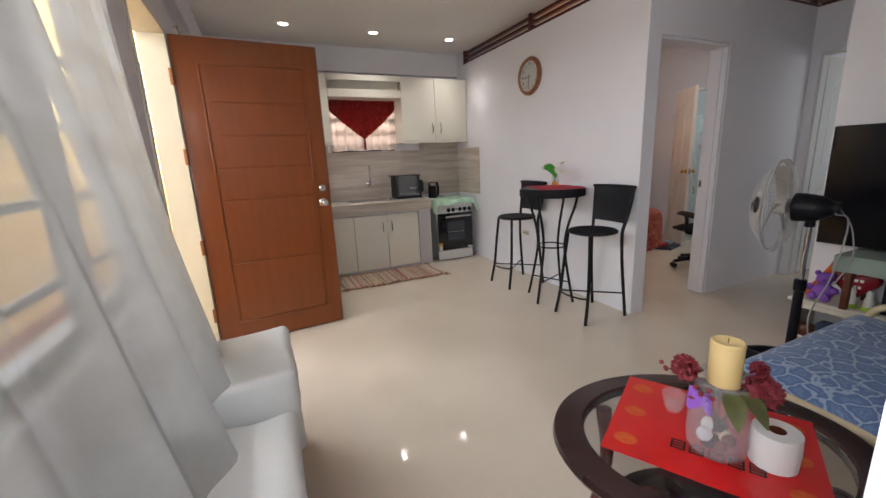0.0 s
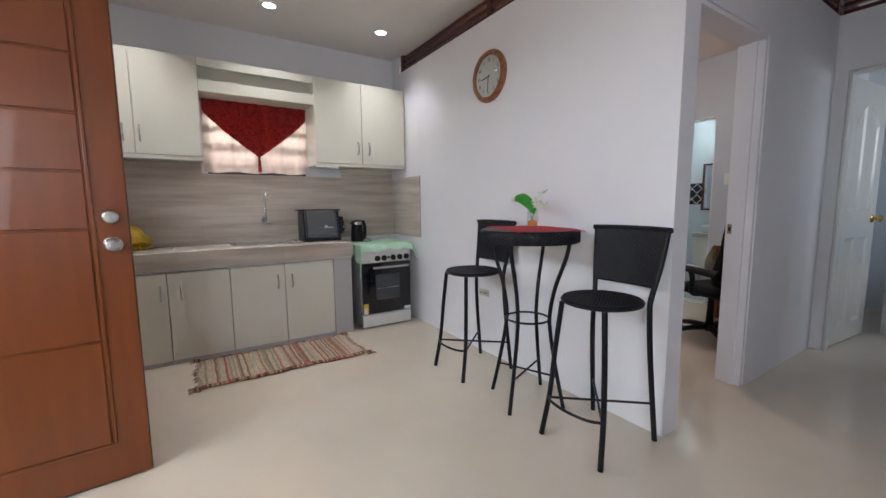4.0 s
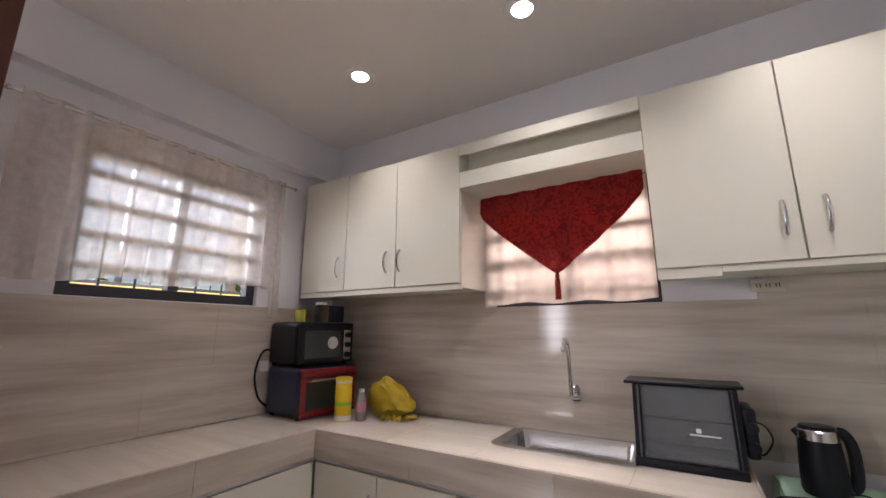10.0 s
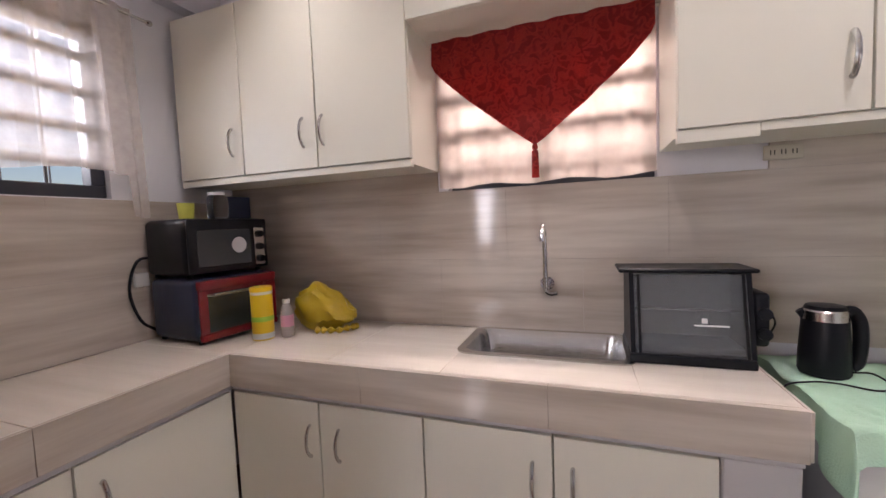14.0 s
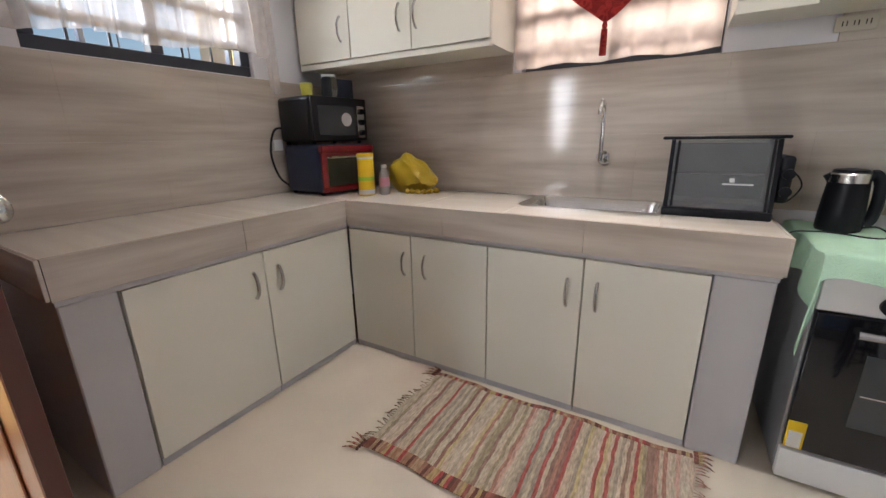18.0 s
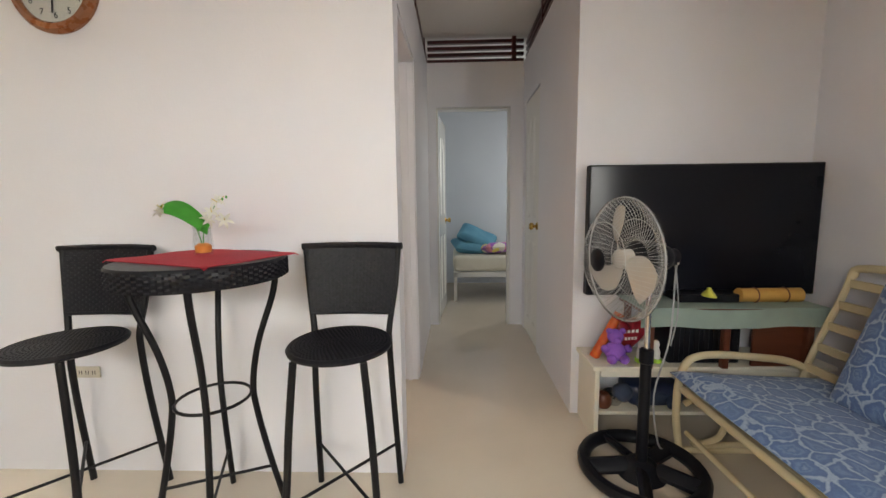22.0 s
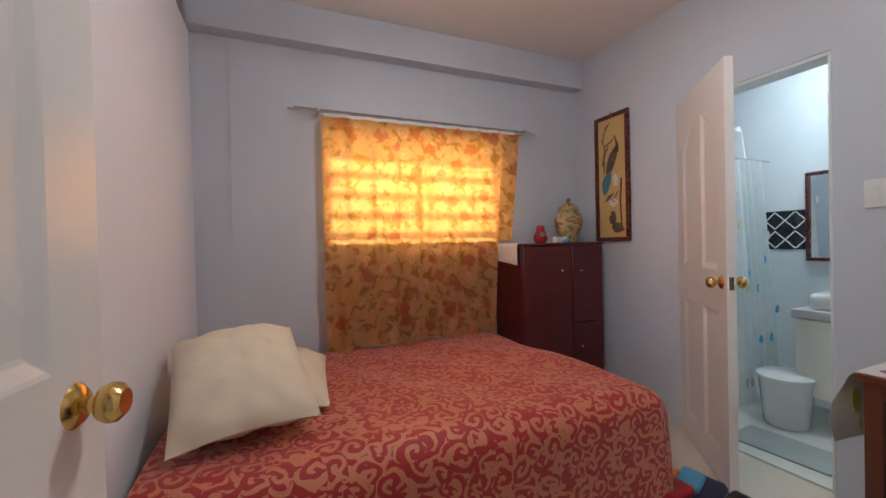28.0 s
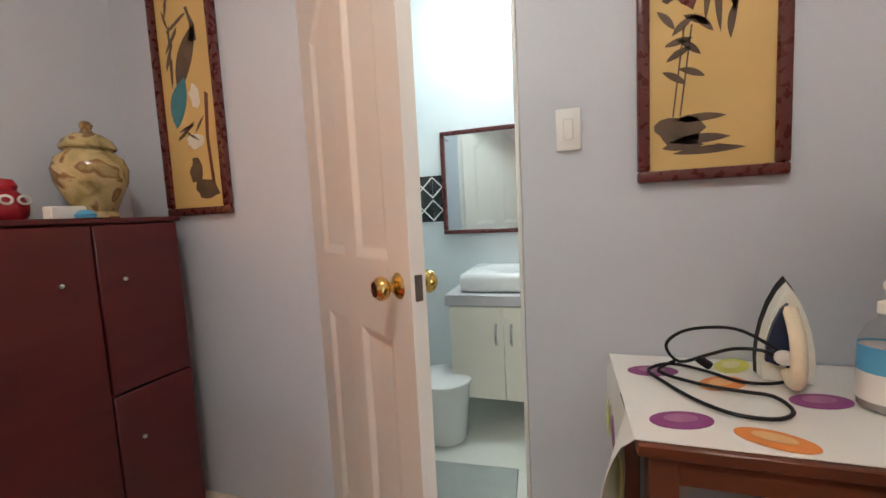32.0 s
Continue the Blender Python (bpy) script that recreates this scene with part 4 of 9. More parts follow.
# splash tiles
def splash(name, pieces, label):
    s = tagged(new(name), label, "backsplash", kind="structure")
    for b in pieces:
        part("tile", box(*b, 0.0003, 1), TILE, s)


tiles = []
for r, (za, zb) in enumerate(((0.822, 1.119), (1.1195, 1.417), (1.4175, 1.53))):
    x = -0.405
    cut = 0.3 if r % 2 else 0.6
    while x < 2.545:
        e = min(x + cut, 2.548)
        if not (za > 1.4 and e > 0.80 and x < 1.66):
            tiles.append((x, e - 0.0004, 4.899, 4.9085, za, zb))
        else:
            tiles.append((x, e - 0.0004, 4.899, 4.9085, za, 1.42))
        x, cut = e, 0.6
splash("backsplash_north", tiles, "glossy striped beige-grey tile behind the counter")
tiles = []
for r, (za, zb) in enumerate(((0.822, 1.119), (1.1195, 1.43))):
    y = 3.20
    cut = 0.3 if r % 2 else 0.6
    while y < 4.89:
        e = min(y + cut, 4.898)
        tiles.append((-0.4185, -0.408, y, e - 0.0004, za, zb))
        y, cut = e, 0.6
splash("backsplash_west", tiles, "glossy striped beige-grey tile under the window")
splash("backsplash_east", [(2.549, 2.559, 4.30, 4.597, 0.83, 1.417), (2.549, 2.559, 4.5985, 4.898, 0.83, 1.417)], "glossy striped beige tile beside the stove")
# upper units
UB, UT, UF = 1.527, 2.265, 4.60


def upper(x0, x1, doors, rail, label):
    u = thing("wall_cabinet", label, "cabinet", None, "wall cabinets")
    part("body", box(x0, x1, UF + 0.018, 4.898, UB - 0.02, UT), CREAM, u)
    for xa, xb, hx in doors:
        d = part("door", box(xa + 0.0015, xb - 0.0015, UF, UF + 0.017, UB, UT - 0.004, 0.002, 1), CREAM, u)
        bow_handle(d, hx, UF, 1.672, "y", -1, 0.115)
    for xa, xb, zb in rail:
        part("light_rail", box(xa, xb, UF + 0.004, UF + 0.03, zb, UB - 0.003, 0.002, 1), CREAM, u)
    return u


upper(-0.40, 0.803, [(-0.385, 0.004, -0.054), (0.006, 0.392, 0.328), (0.394, 0.803, 0.424)], [(-0.385, 0.803, 1.495)], "cream laminate wall cabinet with three closed doors")
upper(1.665, 2.555, [(1.665, 2.103, 2.06), (2.105, 2.553, 2.169)], [(1.665, 1.87, 1.485), (1.87, 2.555, 1.50)], "cream laminate wall cabinet with two closed doors")
hd = thing("cabinet_bridge", "cream laminate bridge with an open slot over the sink window", "cabinet")
part("top_strip", box(0.804, 1.664, UF, UF + 0.018, 2.202, UT, 0.002, 1), CREAM, hd)
part("lower_strip", box(0.804, 1.664, UF, UF + 0.018, 2.02, 2.108, 0.002, 1), CREAM, hd)
part("shelf", box(0.804, 1.664, UF + 0.018, 4.89, 2.094, 2.108), CREAM, hd)
part("lower_shelf", box(0.804, 1.664, UF + 0.018, 4.89, 2.02, 2.034), CREAM, hd)
part("top_board", box(0.804, 1.664, UF + 0.018, 4.89, 2.251, UT), CREAM, hd)
part("back_board", box(0.804, 1.664, 4.70, 4.715, 2.108, 2.251), CREAM, hd)


# windows with dark frames and grille bars
def bar_window(name, axis, fixed, a, b, z0, z1, mull, bars, uprights, label, frame_mat=None, t=0.035, bar=0.011):
    """Frame, mullions and horizontal grille bars in the plane axis = fixed."""
    w = tagged(new(name), label, "window", kind="structure")
    fm = frame_mat or DOORDARK

    def b3(p, q, za, zb, d0, d1):
        return box(fixed + d0, fixed + d1, p, q, za, zb, 0.003, 1) if axis == "x" else box(p, q, fixed + d0, fixed + d1, za, zb, 0.003, 1)

    for p, q, za, zb in ((a, b, z0, z0 + t), (a, b, z1 - t, z1), (a, a + t, z0 + t, z1 - t), (b - t, b, z0 + t, z1 - t)):
        part("window_frame", b3(p, q, za, zb, -0.03, 0.03), fm, w)
    for k in mull:
        part("mullion", b3(k - t / 2, k + t / 2, z0 + t, z1 - t, -0.03, 0.03), fm, w)
    for k in range(bars):
        z = z0 + (z1 - z0) * (k + 1) / (bars + 1)
        part("grille_bar", b3(a + t, b - t, z - bar, z + bar, 0.031, 0.047), fm, w)
    for k in uprights:
        part("grille_upright", b3(k - 0.005, k + 0.005, z0 + t, z1 - t, -0.046, -0.034), fm, w)
    return w


DARKFR = mat("dark_window_frame", (0.02, 0.022, 0.035), (0.028, 0.03, 0.045), 0.4)
bar_window("window_kitchen_west", "x", -0.475, 3.437, 4.318, 1.437, 2.118, (3.88,), 4, (3.6, 3.74, 4.02, 4.16), "dark-framed sliding window with a horizontal bar grille", DARKFR, 0.05, 0.017)
bar_window("window_sink", "y", 4.985, 0.842, 1.658, 1.422, 2.088, (1.25,), 4, (1.05, 1.45), "small barred window over the sink", DARKFR, 0.035, 0.016)
# South of the curtain this window is unseen, lengthened to admit the fill lamp.
bar_window("window_living", "x", -0.49, -0.898, 1.718, 0.852, 2.118, (-0.35, 0.2, 0.74, 1.23), 6, (), "wide barred living room window, its south part added out of view", DARKFR, 0.05)
bar_window("window_bedroom", "y", 4.82, 3.422, 4.658, 1.282, 1.928, (4.04,), 4, (3.73, 4.35), "barred bedroom window behind a floral curtain", DARKFR, 0.035, 0.021)


def folded(u, n, amp, seed=0):
    return amp * (math.sin(u * n * 2 * math.pi + seed) + 0.4 * math.sin(u * n * 3.7 * math.pi + 1.3 + seed))


# sheer curtain on the west window
c = thing("sheer_curtain", "white sheer curtain on a thin rod over the kitchen window", "curtain")
part("rod", tube([(-0.375, 3.18, 2.205), (-0.375, 4.50, 2.205)], 0.007, 8, steps=0), STEEL, c, "thin steel rod")
for y in (3.18, 4.50):
    part("finial", lathe([(0.0, -0.014), (0.011, -0.008), (0.014, 0), (0.011, 0.008), (0.0, 0.014)], 12, caps=False), STEEL, c).location = (-0.375, y, 2.205)


def west_cloth(u, v):
    y = 3.22 + u * 1.20 + 0.03 * (1 - v) * math.sin(u * 9)
    lift = 0.03 + 0.05 * u if u < 0.93 else -0.09
    z = 2.225 - (2.225 - 1.46 - lift + 0.015 * math.sin(u * 14)) * (1 - v)
    return Vector((-0.372 + folded(u, 13, 0.007 + 0.009 * (1 - v)), y, z))


part("cloth", sheet(110, 10, west_cloth), SHEER, c, "gathered white sheer cloth")
# sink window curtain and valance
c = thing("sink_curtain", "peach-lit white cafe curtain in the sink window", "curtain")


def sink_cloth(u, v):
    x = 0.818 + u * 0.832
    z = 2.01 - (2.01 - 1.432 + 0.006 * math.sin(u * 17)) * (1 - v)
    return Vector((x, 4.862 + folded(u, 9, 0.006), z))


part("cloth", sheet(80, 8, sink_cloth), SHEERK, c)
part("rod", tube([(0.805, 4.852, 2.012), (1.663, 4.852, 2.012)], 0.006, 8, steps=0), STEEL, c)
v_ = thing("red_valance", "deep red damask triangular valance with a tassel", "valance")


def val_cloth(u, v):
    x = 0.825 + u * 0.815
    s = abs(u - 0.5) * 2
    drop = 0.10 + 0.355 * (1 - s) ** 0.85 if s < 0.97 else 0.09
    return Vector((x, 4.795 + folded(u, 6, 0.006) + 0.01 * v, 2.016 - drop * (1 - v)))


part("cloth", sheet(60, 12, val_cloth, 0.003), VALANCE, v_)
part("tassel", tube([(1.232, 4.795, 1.572), (1.232, 4.795, 1.545), (1.232, 4.795, 1.54), (1.232, 4.795, 1.53), (1.232, 4.795, 1.44)], lambda t: 0.004 + 0.008 * (0.3 + t if t > 0.35 else 0.9 * math.sin(t * 9)), 10, steps=3), VALANCE, v_, "red hanging tassel")
# stove
st = thing("gas_range", "white free-standing gas range with a black glass oven door", "stove")
GX0, GX1, GY0 = 1.968, 2.462, 4.36
part("body", box(GX0, GX1, GY0 + 0.02, 4.88, 0.02, 0.755, 0.004, 1), GREYCH, st, "grey side panels")
part("control_panel", box(GX0, GX1, GY0 - 0.004, GY0 + 0.019, 0.612, 0.745, 0.004, 1), WHITE, st)
for kx in (2.12, 2.188, 2.28, 2.348, 2.418):
    k = part("knob", lathe([(0.026, 0.0), (0.026, 0.012), (0.022, 0.016), (0.014, 0.018), (0.012, 0.03), (0.0, 0.03)], 20, caps=False), BLACK, st, "black control knob")
    k.matrix_basis = pose(kx, GY0 - 0.0045, 0.651, 90, 0, 0)
k = part("igniter_button", lathe([(0.011, 0.0), (0.011, 0.01), (0.0, 0.012)], 14, caps=False), BLACK, st)
k.matrix_basis = pose(2.234, GY0 - 0.0045, 0.655, 90, 0, 0)
dr = part("oven_door", box(GX0 + 0.004, GX1 - 0.004, GY0 - 0.012, GY0 + 0.019, 0.135, 0.608, 0.006, 2), GLOSS, st, "black glass oven door")
part("door_window", box(GX0 + 0.13, GX1 - 0.12, GY0 - 0.0145, GY0 - 0.0121, 0.26, 0.50, 0.001, 1), SMOKE, dr, "smoked oven window")
part("oven_rack", tube([(GX0 + 0.14, GY0 - 0.0155, 0.37), (GX1 - 0.13, GY0 - 0.0155, 0.37)], 0.0016, 6, steps=0), STEEL, dr)
part("energy_label", box(GX0 + 0.004, GX0 + 0.05, GY0 - 0.0145, GY0 - 0.0122, 0.138, 0.235), YELLOWP, dr, "yellow and white paper label", False)
part("energy_label", box(GX0 + 0.01, GX0 + 0.044, GY0 - 0.0155, GY0 - 0.0146, 0.14, 0.20), WHITE, dr, "white paper label", False)
part("energy_label", box(GX1 - 0.075, GX1 - 0.006, GY0 - 0.0145, GY0 - 0.0122, 0.138, 0.165), WHITE, dr, "white paper label", False)
bm = tube([(GX0 + 0.09, GY0 - 0.042, 0.568), (GX1 - 0.04, GY0 - 0.042, 0.568)], 0.012, 10, steps=0)
for hx in (GX0 + 0.10, GX1 - 0.05):
    tube([(hx, GY0 - 0.01, 0.568), (hx, GY0 - 0.042, 0.568)], 0.008, 8, steps=0, bm=bm)
part("door_handle", bm, STEEL, dr, "satin steel oven handle")
part("drawer", box(GX0 + 0.002, GX1 - 0.002, GY0 - 0.008, GY0 + 0.019, 0.012, 0.122, 0.005, 2), WHITE, st, "white storage drawer")
for fx in (GX0 + 0.03, GX1 - 0.03):
    for fy in (4.42, 4.84):
        part("foot", lathe([(0.014, 0.0), (0.014, 0.02)], 10), BLACK, st).location = (fx, fy, 0)
for bx in (2.09, 2.34):
    for by in (4.49, 4.73):
        part("burner", lathe([(0.075, 0.0), (0.08, 0.012), (0.03, 0.014)], 16), BLACKMET, st).location = (bx, by, 0.755)
cl = thing("stove_cloth", "pale mint green towel draped over the stove top", "cloth")


def cover(u, v):
    x, y = 1.875 + u * 0.70, 4.27 + v * 0.60
    z = 0.783 + 0.004 * math.sin(u * 11 + v * 5) + 0.003 * math.sin(v * 17) + 0.012 * abs(noise.noise(Vector((u * 5, v * 4, 3)))) ** 0.7 + 0.007 * abs(noise.noise(Vector((u * 13 + v * 6, v * 9, 7)))) ** 0.8
    if x < 1.962:
        d = 1.962 - x
        front = max(0.0, 0.35 - v)
        x, z = 1.955 - 0.1 * d - 0.012 * math.sin(v * 26 + 1) * min(1, d * 20), z - d * (1.3 + 4.5 * front)
    elif x > 2.47:
        d = x - 2.47
        x, z = 2.472 + d * 0.55, z - d * (0.5 + 0.9 * max(0.0, 0.5 - v))
    if y < 4.355:
        d = 4.355 - y
        y, z = 4.348 - 0.25 * d - 0.008 * (1 + math.sin(u * 31)) * min(1, d * 20), z - d * (0.72 + 0.16 * math.sin(u * 9) + 0.10 * math.sin(u * 23))
    return Vector((x, y, z))


part("towel", sheet(84, 70, cover, 0.003), GREENCL, cl)
part("stain", prism([(0.022 * math.cos(a) * (1 + 0.3 * math.sin(3 * a)), 0.012 * math.sin(a)) for a in [k * 0.42 for k in range(15)]], 0, 0.0006), ORANGE, cl, "small orange stain").location = (2.40, 4.45, 0.789)
# kettle
kt = thing("electric_kettle", "black electric kettle with a steel collar on the stove towel", "kettle", pose(2.065, 4.71, 0.789, 0, 0, -8) @ Matrix.Diagonal((0.88, 0.88, 0.95, 1)))
part("body", lathe([(0.064, 0.0), (0.069, 0.01), (0.068, 0.06), (0.061, 0.165), (0.060, 0.172)], 28), BLACK, kt)
part("collar", lathe([(0.0602, 0.172), (0.0602, 0.2), (0.055, 0.205)], 28, caps=False), STEEL, kt, "steel collar")
part("lid", lathe([(0.056, 0.203), (0.05, 0.216), (0.015, 0.221), (0.0, 0.221)], 24, caps=False), BLACK, kt)
part("handle", tube([(0.055, 0, 0.2), (0.07, 0, 0.198), (0.086, 0, 0.165), (0.089, 0, 0.10), (0.082, 0, 0.045), (0.066, 0, 0.03)], 0.015, 10, steps=4, flat=1.3), BLACK, kt)
part("spout", tube([(-0.05, 0, 0.175), (-0.066, 0, 0.198)], 0.012, 8, steps=0), BLACK, kt)
part("cord", tube([(0.06, -0.03, 0.02), (0.10, -0.06, 0.03), (0.13, -0.10, 0.008), (0.08, -0.13, 0.004), (0.0, -0.11, 0.006), (-0.08, -0.14, 0.01), (-0.155, -0.2, 0.0), (-0.172, -0.24, -0.10), (-0.18, -0.26, -0.25)], 0.003, 6, steps=5), BLACK, kt, "black power cord")
# rotisserie oven
ro = thing("rotisserie_oven", "black countertop rotisserie oven with a smoked glass door", "oven", pose(1.70, 4.70, CTOP))
part("base", box(-0.17, 0.165, -0.115, 0.13, 0.0, 0.03, 0.006, 2), BLACK, ro)
prof = [(-0.105, 0.03), (0.125, 0.03), (0.125, 0.26), (0.06, 0.282), (-0.055, 0.275)]
for sx in (-0.165, 0.15):
    bm = bmesh.new()
    A, B = [bm.verts.new((sx, y, z)) for y, z in prof], [bm.verts.new((sx + 0.014, y, z)) for y, z in prof]
    bm.faces.new(A), bm.faces.new(B[::-1])
    for k in range(5):
        bm.faces.new((A[k], A[(k + 1) % 5], B[(k + 1) % 5], B[k]))
    part("side_panel", bm, BLACK, ro, "", False)
part("back_panel", box(-0.15, 0.15, 0.112, 0.124, 0.03, 0.26), BLACK, ro)
part("top_tray", box(-0.195, 0.185, -0.06, 0.12, 0.276, 0.288, 0.004, 1), BLACK, ro, "flat lid with side tabs")
part("liner", box(-0.15, 0.15, 0.07, 0.111, 0.035, 0.255), OVENIN, ro, "grey oven lining")
part("drip_tray", box(-0.145, 0.145, -0.08, 0.068, 0.0305, 0.05, 0.004, 1), OVENIN, ro, "grey drip tray")
bm = box(-0.15, 0.15, -0.004, 0.004, 0, 0.246, 0.002, 1)
bm.transform(pose(0, -0.107, 0.032, -12.5, 0, 0))
dg = part("glass_door", bm, TINTED, ro, "smoked glass door")
for bx in (-0.143, 0.137):
    bm = box(bx, bx + 0.008, -0.008, -0.004, 0.0, 0.246)
    bm.transform(pose(0, -0.107, 0.032, -12.5, 0, 0))
    part("door_strip", bm, BLACKMET, dg, "thin black strip")
bm = box(0.01, 0.10, -0.0052, -0.0042, 0.088, 0.093)
box(0.03, 0.045, -0.0052, -0.0042, 0.097, 0.112, bm=bm)
bm.transform(pose(0, -0.107, 0.032, -12.5, 0, 0))
part("door_print", bm, WHITE, dg, "pale printed mark", False)
part("spit", tube([(-0.15, 0.0, 0.15), (0.15, 0.0, 0.15)], 0.004, 6, steps=0), STEEL, ro)
part("control_box", box(0.166, 0.205, -0.075, 0.09, 0.06, 0.22, 0.012, 3), BLACK, ro)
for kz in (0.10, 0.16):
    k = part("dial", lathe([(0.018, 0.0), (0.017, 0.012), (0.0, 0.014)], 16, caps=False), BLACK, ro)
    k.matrix_basis = pose(0.19, -0.0755, kz, 90, 0, 0)
part("cord", tube([(0.205, 0.05, 0.16), (0.235, 0.04, 0.15), (0.25, 0.02, 0.11), (0.225, 0.03, 0.06), (0.205, 0.05, 0.055)], 0.003, 6, steps=5), BLACK, ro)
OVENRED = mat("dark_red_enamel", (0.20, 0.008, 0.014), (0.16, 0.006, 0.011), 0.25, coat=0.3)
# stacked toaster ovens
def toaster(name, m, w, d, h, face, label, window):
    o = thing(name, label, "toaster oven", m)
    part("body", box(-d, 0, -w / 2, w / 2, 0.012, h, 0.026, 4), NAVY if face is REDPL else BLACK, o)
    for fy in (-w / 2 + 0.03, w / 2 - 0.03):
        for fx in (-0.03, -d + 0.03):
            part("foot", lathe([(0.012, 0), (0.012, 0.013)], 10), BLACK, o).location = (fx, fy, 0)
    f = part("front_panel", box(0.001, 0.016, -w / 2 + 0.004, w / 2 - 0.004, 0.018, h - 0.004, 0.007, 2), OVENRED if face is REDPL else BLACK, o)
    part("door_window", box(0.0165, 0.02, *window, 0.001, 1), SMOKE, f, "dark glass oven window")
    return o, f


o, f = toaster("toaster_oven", pose(-0.048, 4.568, CTOP, 0, 0, -6), 0.375, 0.32, 0.27, REDPL, "dark red toaster oven standing on the counter", (-0.15, 0.10, 0.05, 0.21))
part("top_lip", box(-0.01, 0.028, -0.184, 0.184, 0.225, 0.265, 0.008, 2), OVENRED, f, "glossy red curved top")
part("bottom_lip", box(-0.005, 0.024, -0.184, 0.184, 0.016, 0.045, 0.006, 2), OVENRED, f, "glossy red bottom strip")
part("side_strip", box(0.0165, 0.021, 0.115, 0.183, 0.046, 0.224, 0.003, 1), OVENRED, f, "red control strip")
part("handle", tube([(0.02, -0.15, 0.205), (0.045, -0.14, 0.205), (0.045, 0.10, 0.205), (0.02, 0.11, 0.205)], 0.006, 8, steps=0), STEEL, f)
o, f = toaster("toaster_oven", pose(-0.091, 4.577, CTOP + 0.272, 0, 0, -6), 0.385, 0.29, 0.25, BLACK, "black toaster oven stacked on the red one", (-0.155, 0.095, 0.045, 0.20))
part("knob_strip", box(0.0165, 0.021, 0.115, 0.168, 0.03, 0.205, 0.002, 1), STEEL, f, "steel strip with three dials")
for kz in (0.06, 0.117, 0.175):
    k = part("dial", lathe([(0.017, 0), (0.015, 0.014), (0, 0.016)], 16, caps=False), BLACK, f)
    k.matrix_basis = pose(0.0212, 0.141, kz, 0, 90, 0)
# Round reflection in the oven window, modelled as a thin grey disc.
part("reflection_disc", lathe([(0.0, 0), (0.036, 0), (0.036, 0.001)], 20, caps=False), PIER, f, "round grey disc standing in for a reflection in the window").matrix_basis = pose(0.0202, 0.035, 0.13, 0, 90, 0)
cord = solid("oven_cord", tube([(-0.38, 4.45, 1.18), (-0.395, 4.38, 1.17), (-0.395, 4.34, 1.05), (-0.39, 4.37, 0.92), (-0.385, 4.43, 0.86)], 0.006, 6, steps=5), BLACK, "black oven power cord looping to the wall", "cord")
solid("wall_outlet", box(-0.406, -0.385, 4.36, 4.42, 1.06, 1.12, 0.006, 2), WHITE, "white wall outlet with a plugged cord", "outlet")
PALEPINK = mat("cloudy_bottle_plastic", (0.84, 0.78, 0.75), (0.78, 0.72, 0.69), 0.2, scale=8, bump=0.02, trans=0.55)
# small things on the ovens and counter
j = thing("yellow_cup", "small pale yellow plastic cup on the toaster oven", "cup", pose(-0.24, 4.50, CTOP + 0.523))
part("cup", lathe([(0.028, 0.0), (0.034, 0.07), (0.031, 0.07), (0.025, 0.006)], 20), LEMON, j)
j = thing("glass_jug", "clear glass jug with a pale lid on the toaster oven", "jug", pose(-0.17, 4.60, CTOP + 0.523))
part("glass", lathe([(0.038, 0.0), (0.045, 0.01), (0.045, 0.09), (0.036, 0.105)], 22), GLASS, j)
part("lid", lathe([(0.038, 0.105), (0.038, 0.118), (0.0, 0.12)], 22, caps=False), WHITE, j)
solid("navy_box", box(-0.05, 0.05, -0.055, 0.055, 0, 0.105, 0.006, 2), NAVY, "navy blue plastic box on the toaster oven", "box", pose(-0.20, 4.72, CTOP + 0.523, 0, 0, -20))
t_ = thing("yellow_canister", "yellow canister with a white-rimmed lid on the counter", "canister", pose(0.105, 4.545, CTOP))
part("can", lathe([(0.042, 0.0), (0.044, 0.004), (0.044, 0.19), (0.043, 0.193)], 26), YELLOWP, t_)
part("rim", lathe([(0.0442, 0.193), (0.0442, 0.205)], 26), WHITE, t_, "white rim")
part("lid", lathe([(0.045, 0.205), (0.045, 0.22), (0.041, 0.224), (0, 0.224)], 26, caps=False), YELLOWP, t_)
part("base_band", lathe([(0.0444, 0.006), (0.0444, 0.03)], 26, caps=False), WHITE, t_, "white printed base band")
part("label_print", lathe([(0.0444, 0.08), (0.0444, 0.10)], 26, caps=False), LIME, t_, "thin green printed band")
b_ = thing("plastic_bottle", "small clear bottle with a pink label on the counter", "bottle", pose(0.185, 4.60, CTOP))
part("bottle", lathe([(0.024, 0.0), (0.027, 0.005), (0.027, 0.11), (0.016, 0.135), (0.014, 0.145)], 20), PALEPINK, b_)
part("label_band", lathe([(0.0275, 0.045), (0.0275, 0.095)], 20, caps=False), PINKPR, b_, "pale pink label")
part("cap", lathe([(0.016, 0.145), (0.016, 0.16), (0, 0.161)], 14, caps=False), WHITE, b_)
bm = bmesh.new()
bmesh.ops.create_icosphere(bm, subdivisions=4, radius=1)
for q in bm.verts:
    d = q.co.copy()
    w = 1 + 0.20 * noise.noise(d * 1.9) + 0.16 * abs(noise.noise(d * 4.3)) - 0.05 + 0.05 * abs(noise.noise(d * 11))
    q.co = Vector((d.x * 0.135 * w + max(0, d.x) * 0.03, d.y * 0.085 * w, max(0.0, (0.10 + d.z * 0.115 * w) * (1 - 0.45 * max(0, d.x)))))
bagt = thing("yellow_bag", "crumpled mustard-yellow plastic bag on the counter", "bag", pose(0.262, 4.75, CTOP))
part("bag_body", bm, BAGY, bagt)
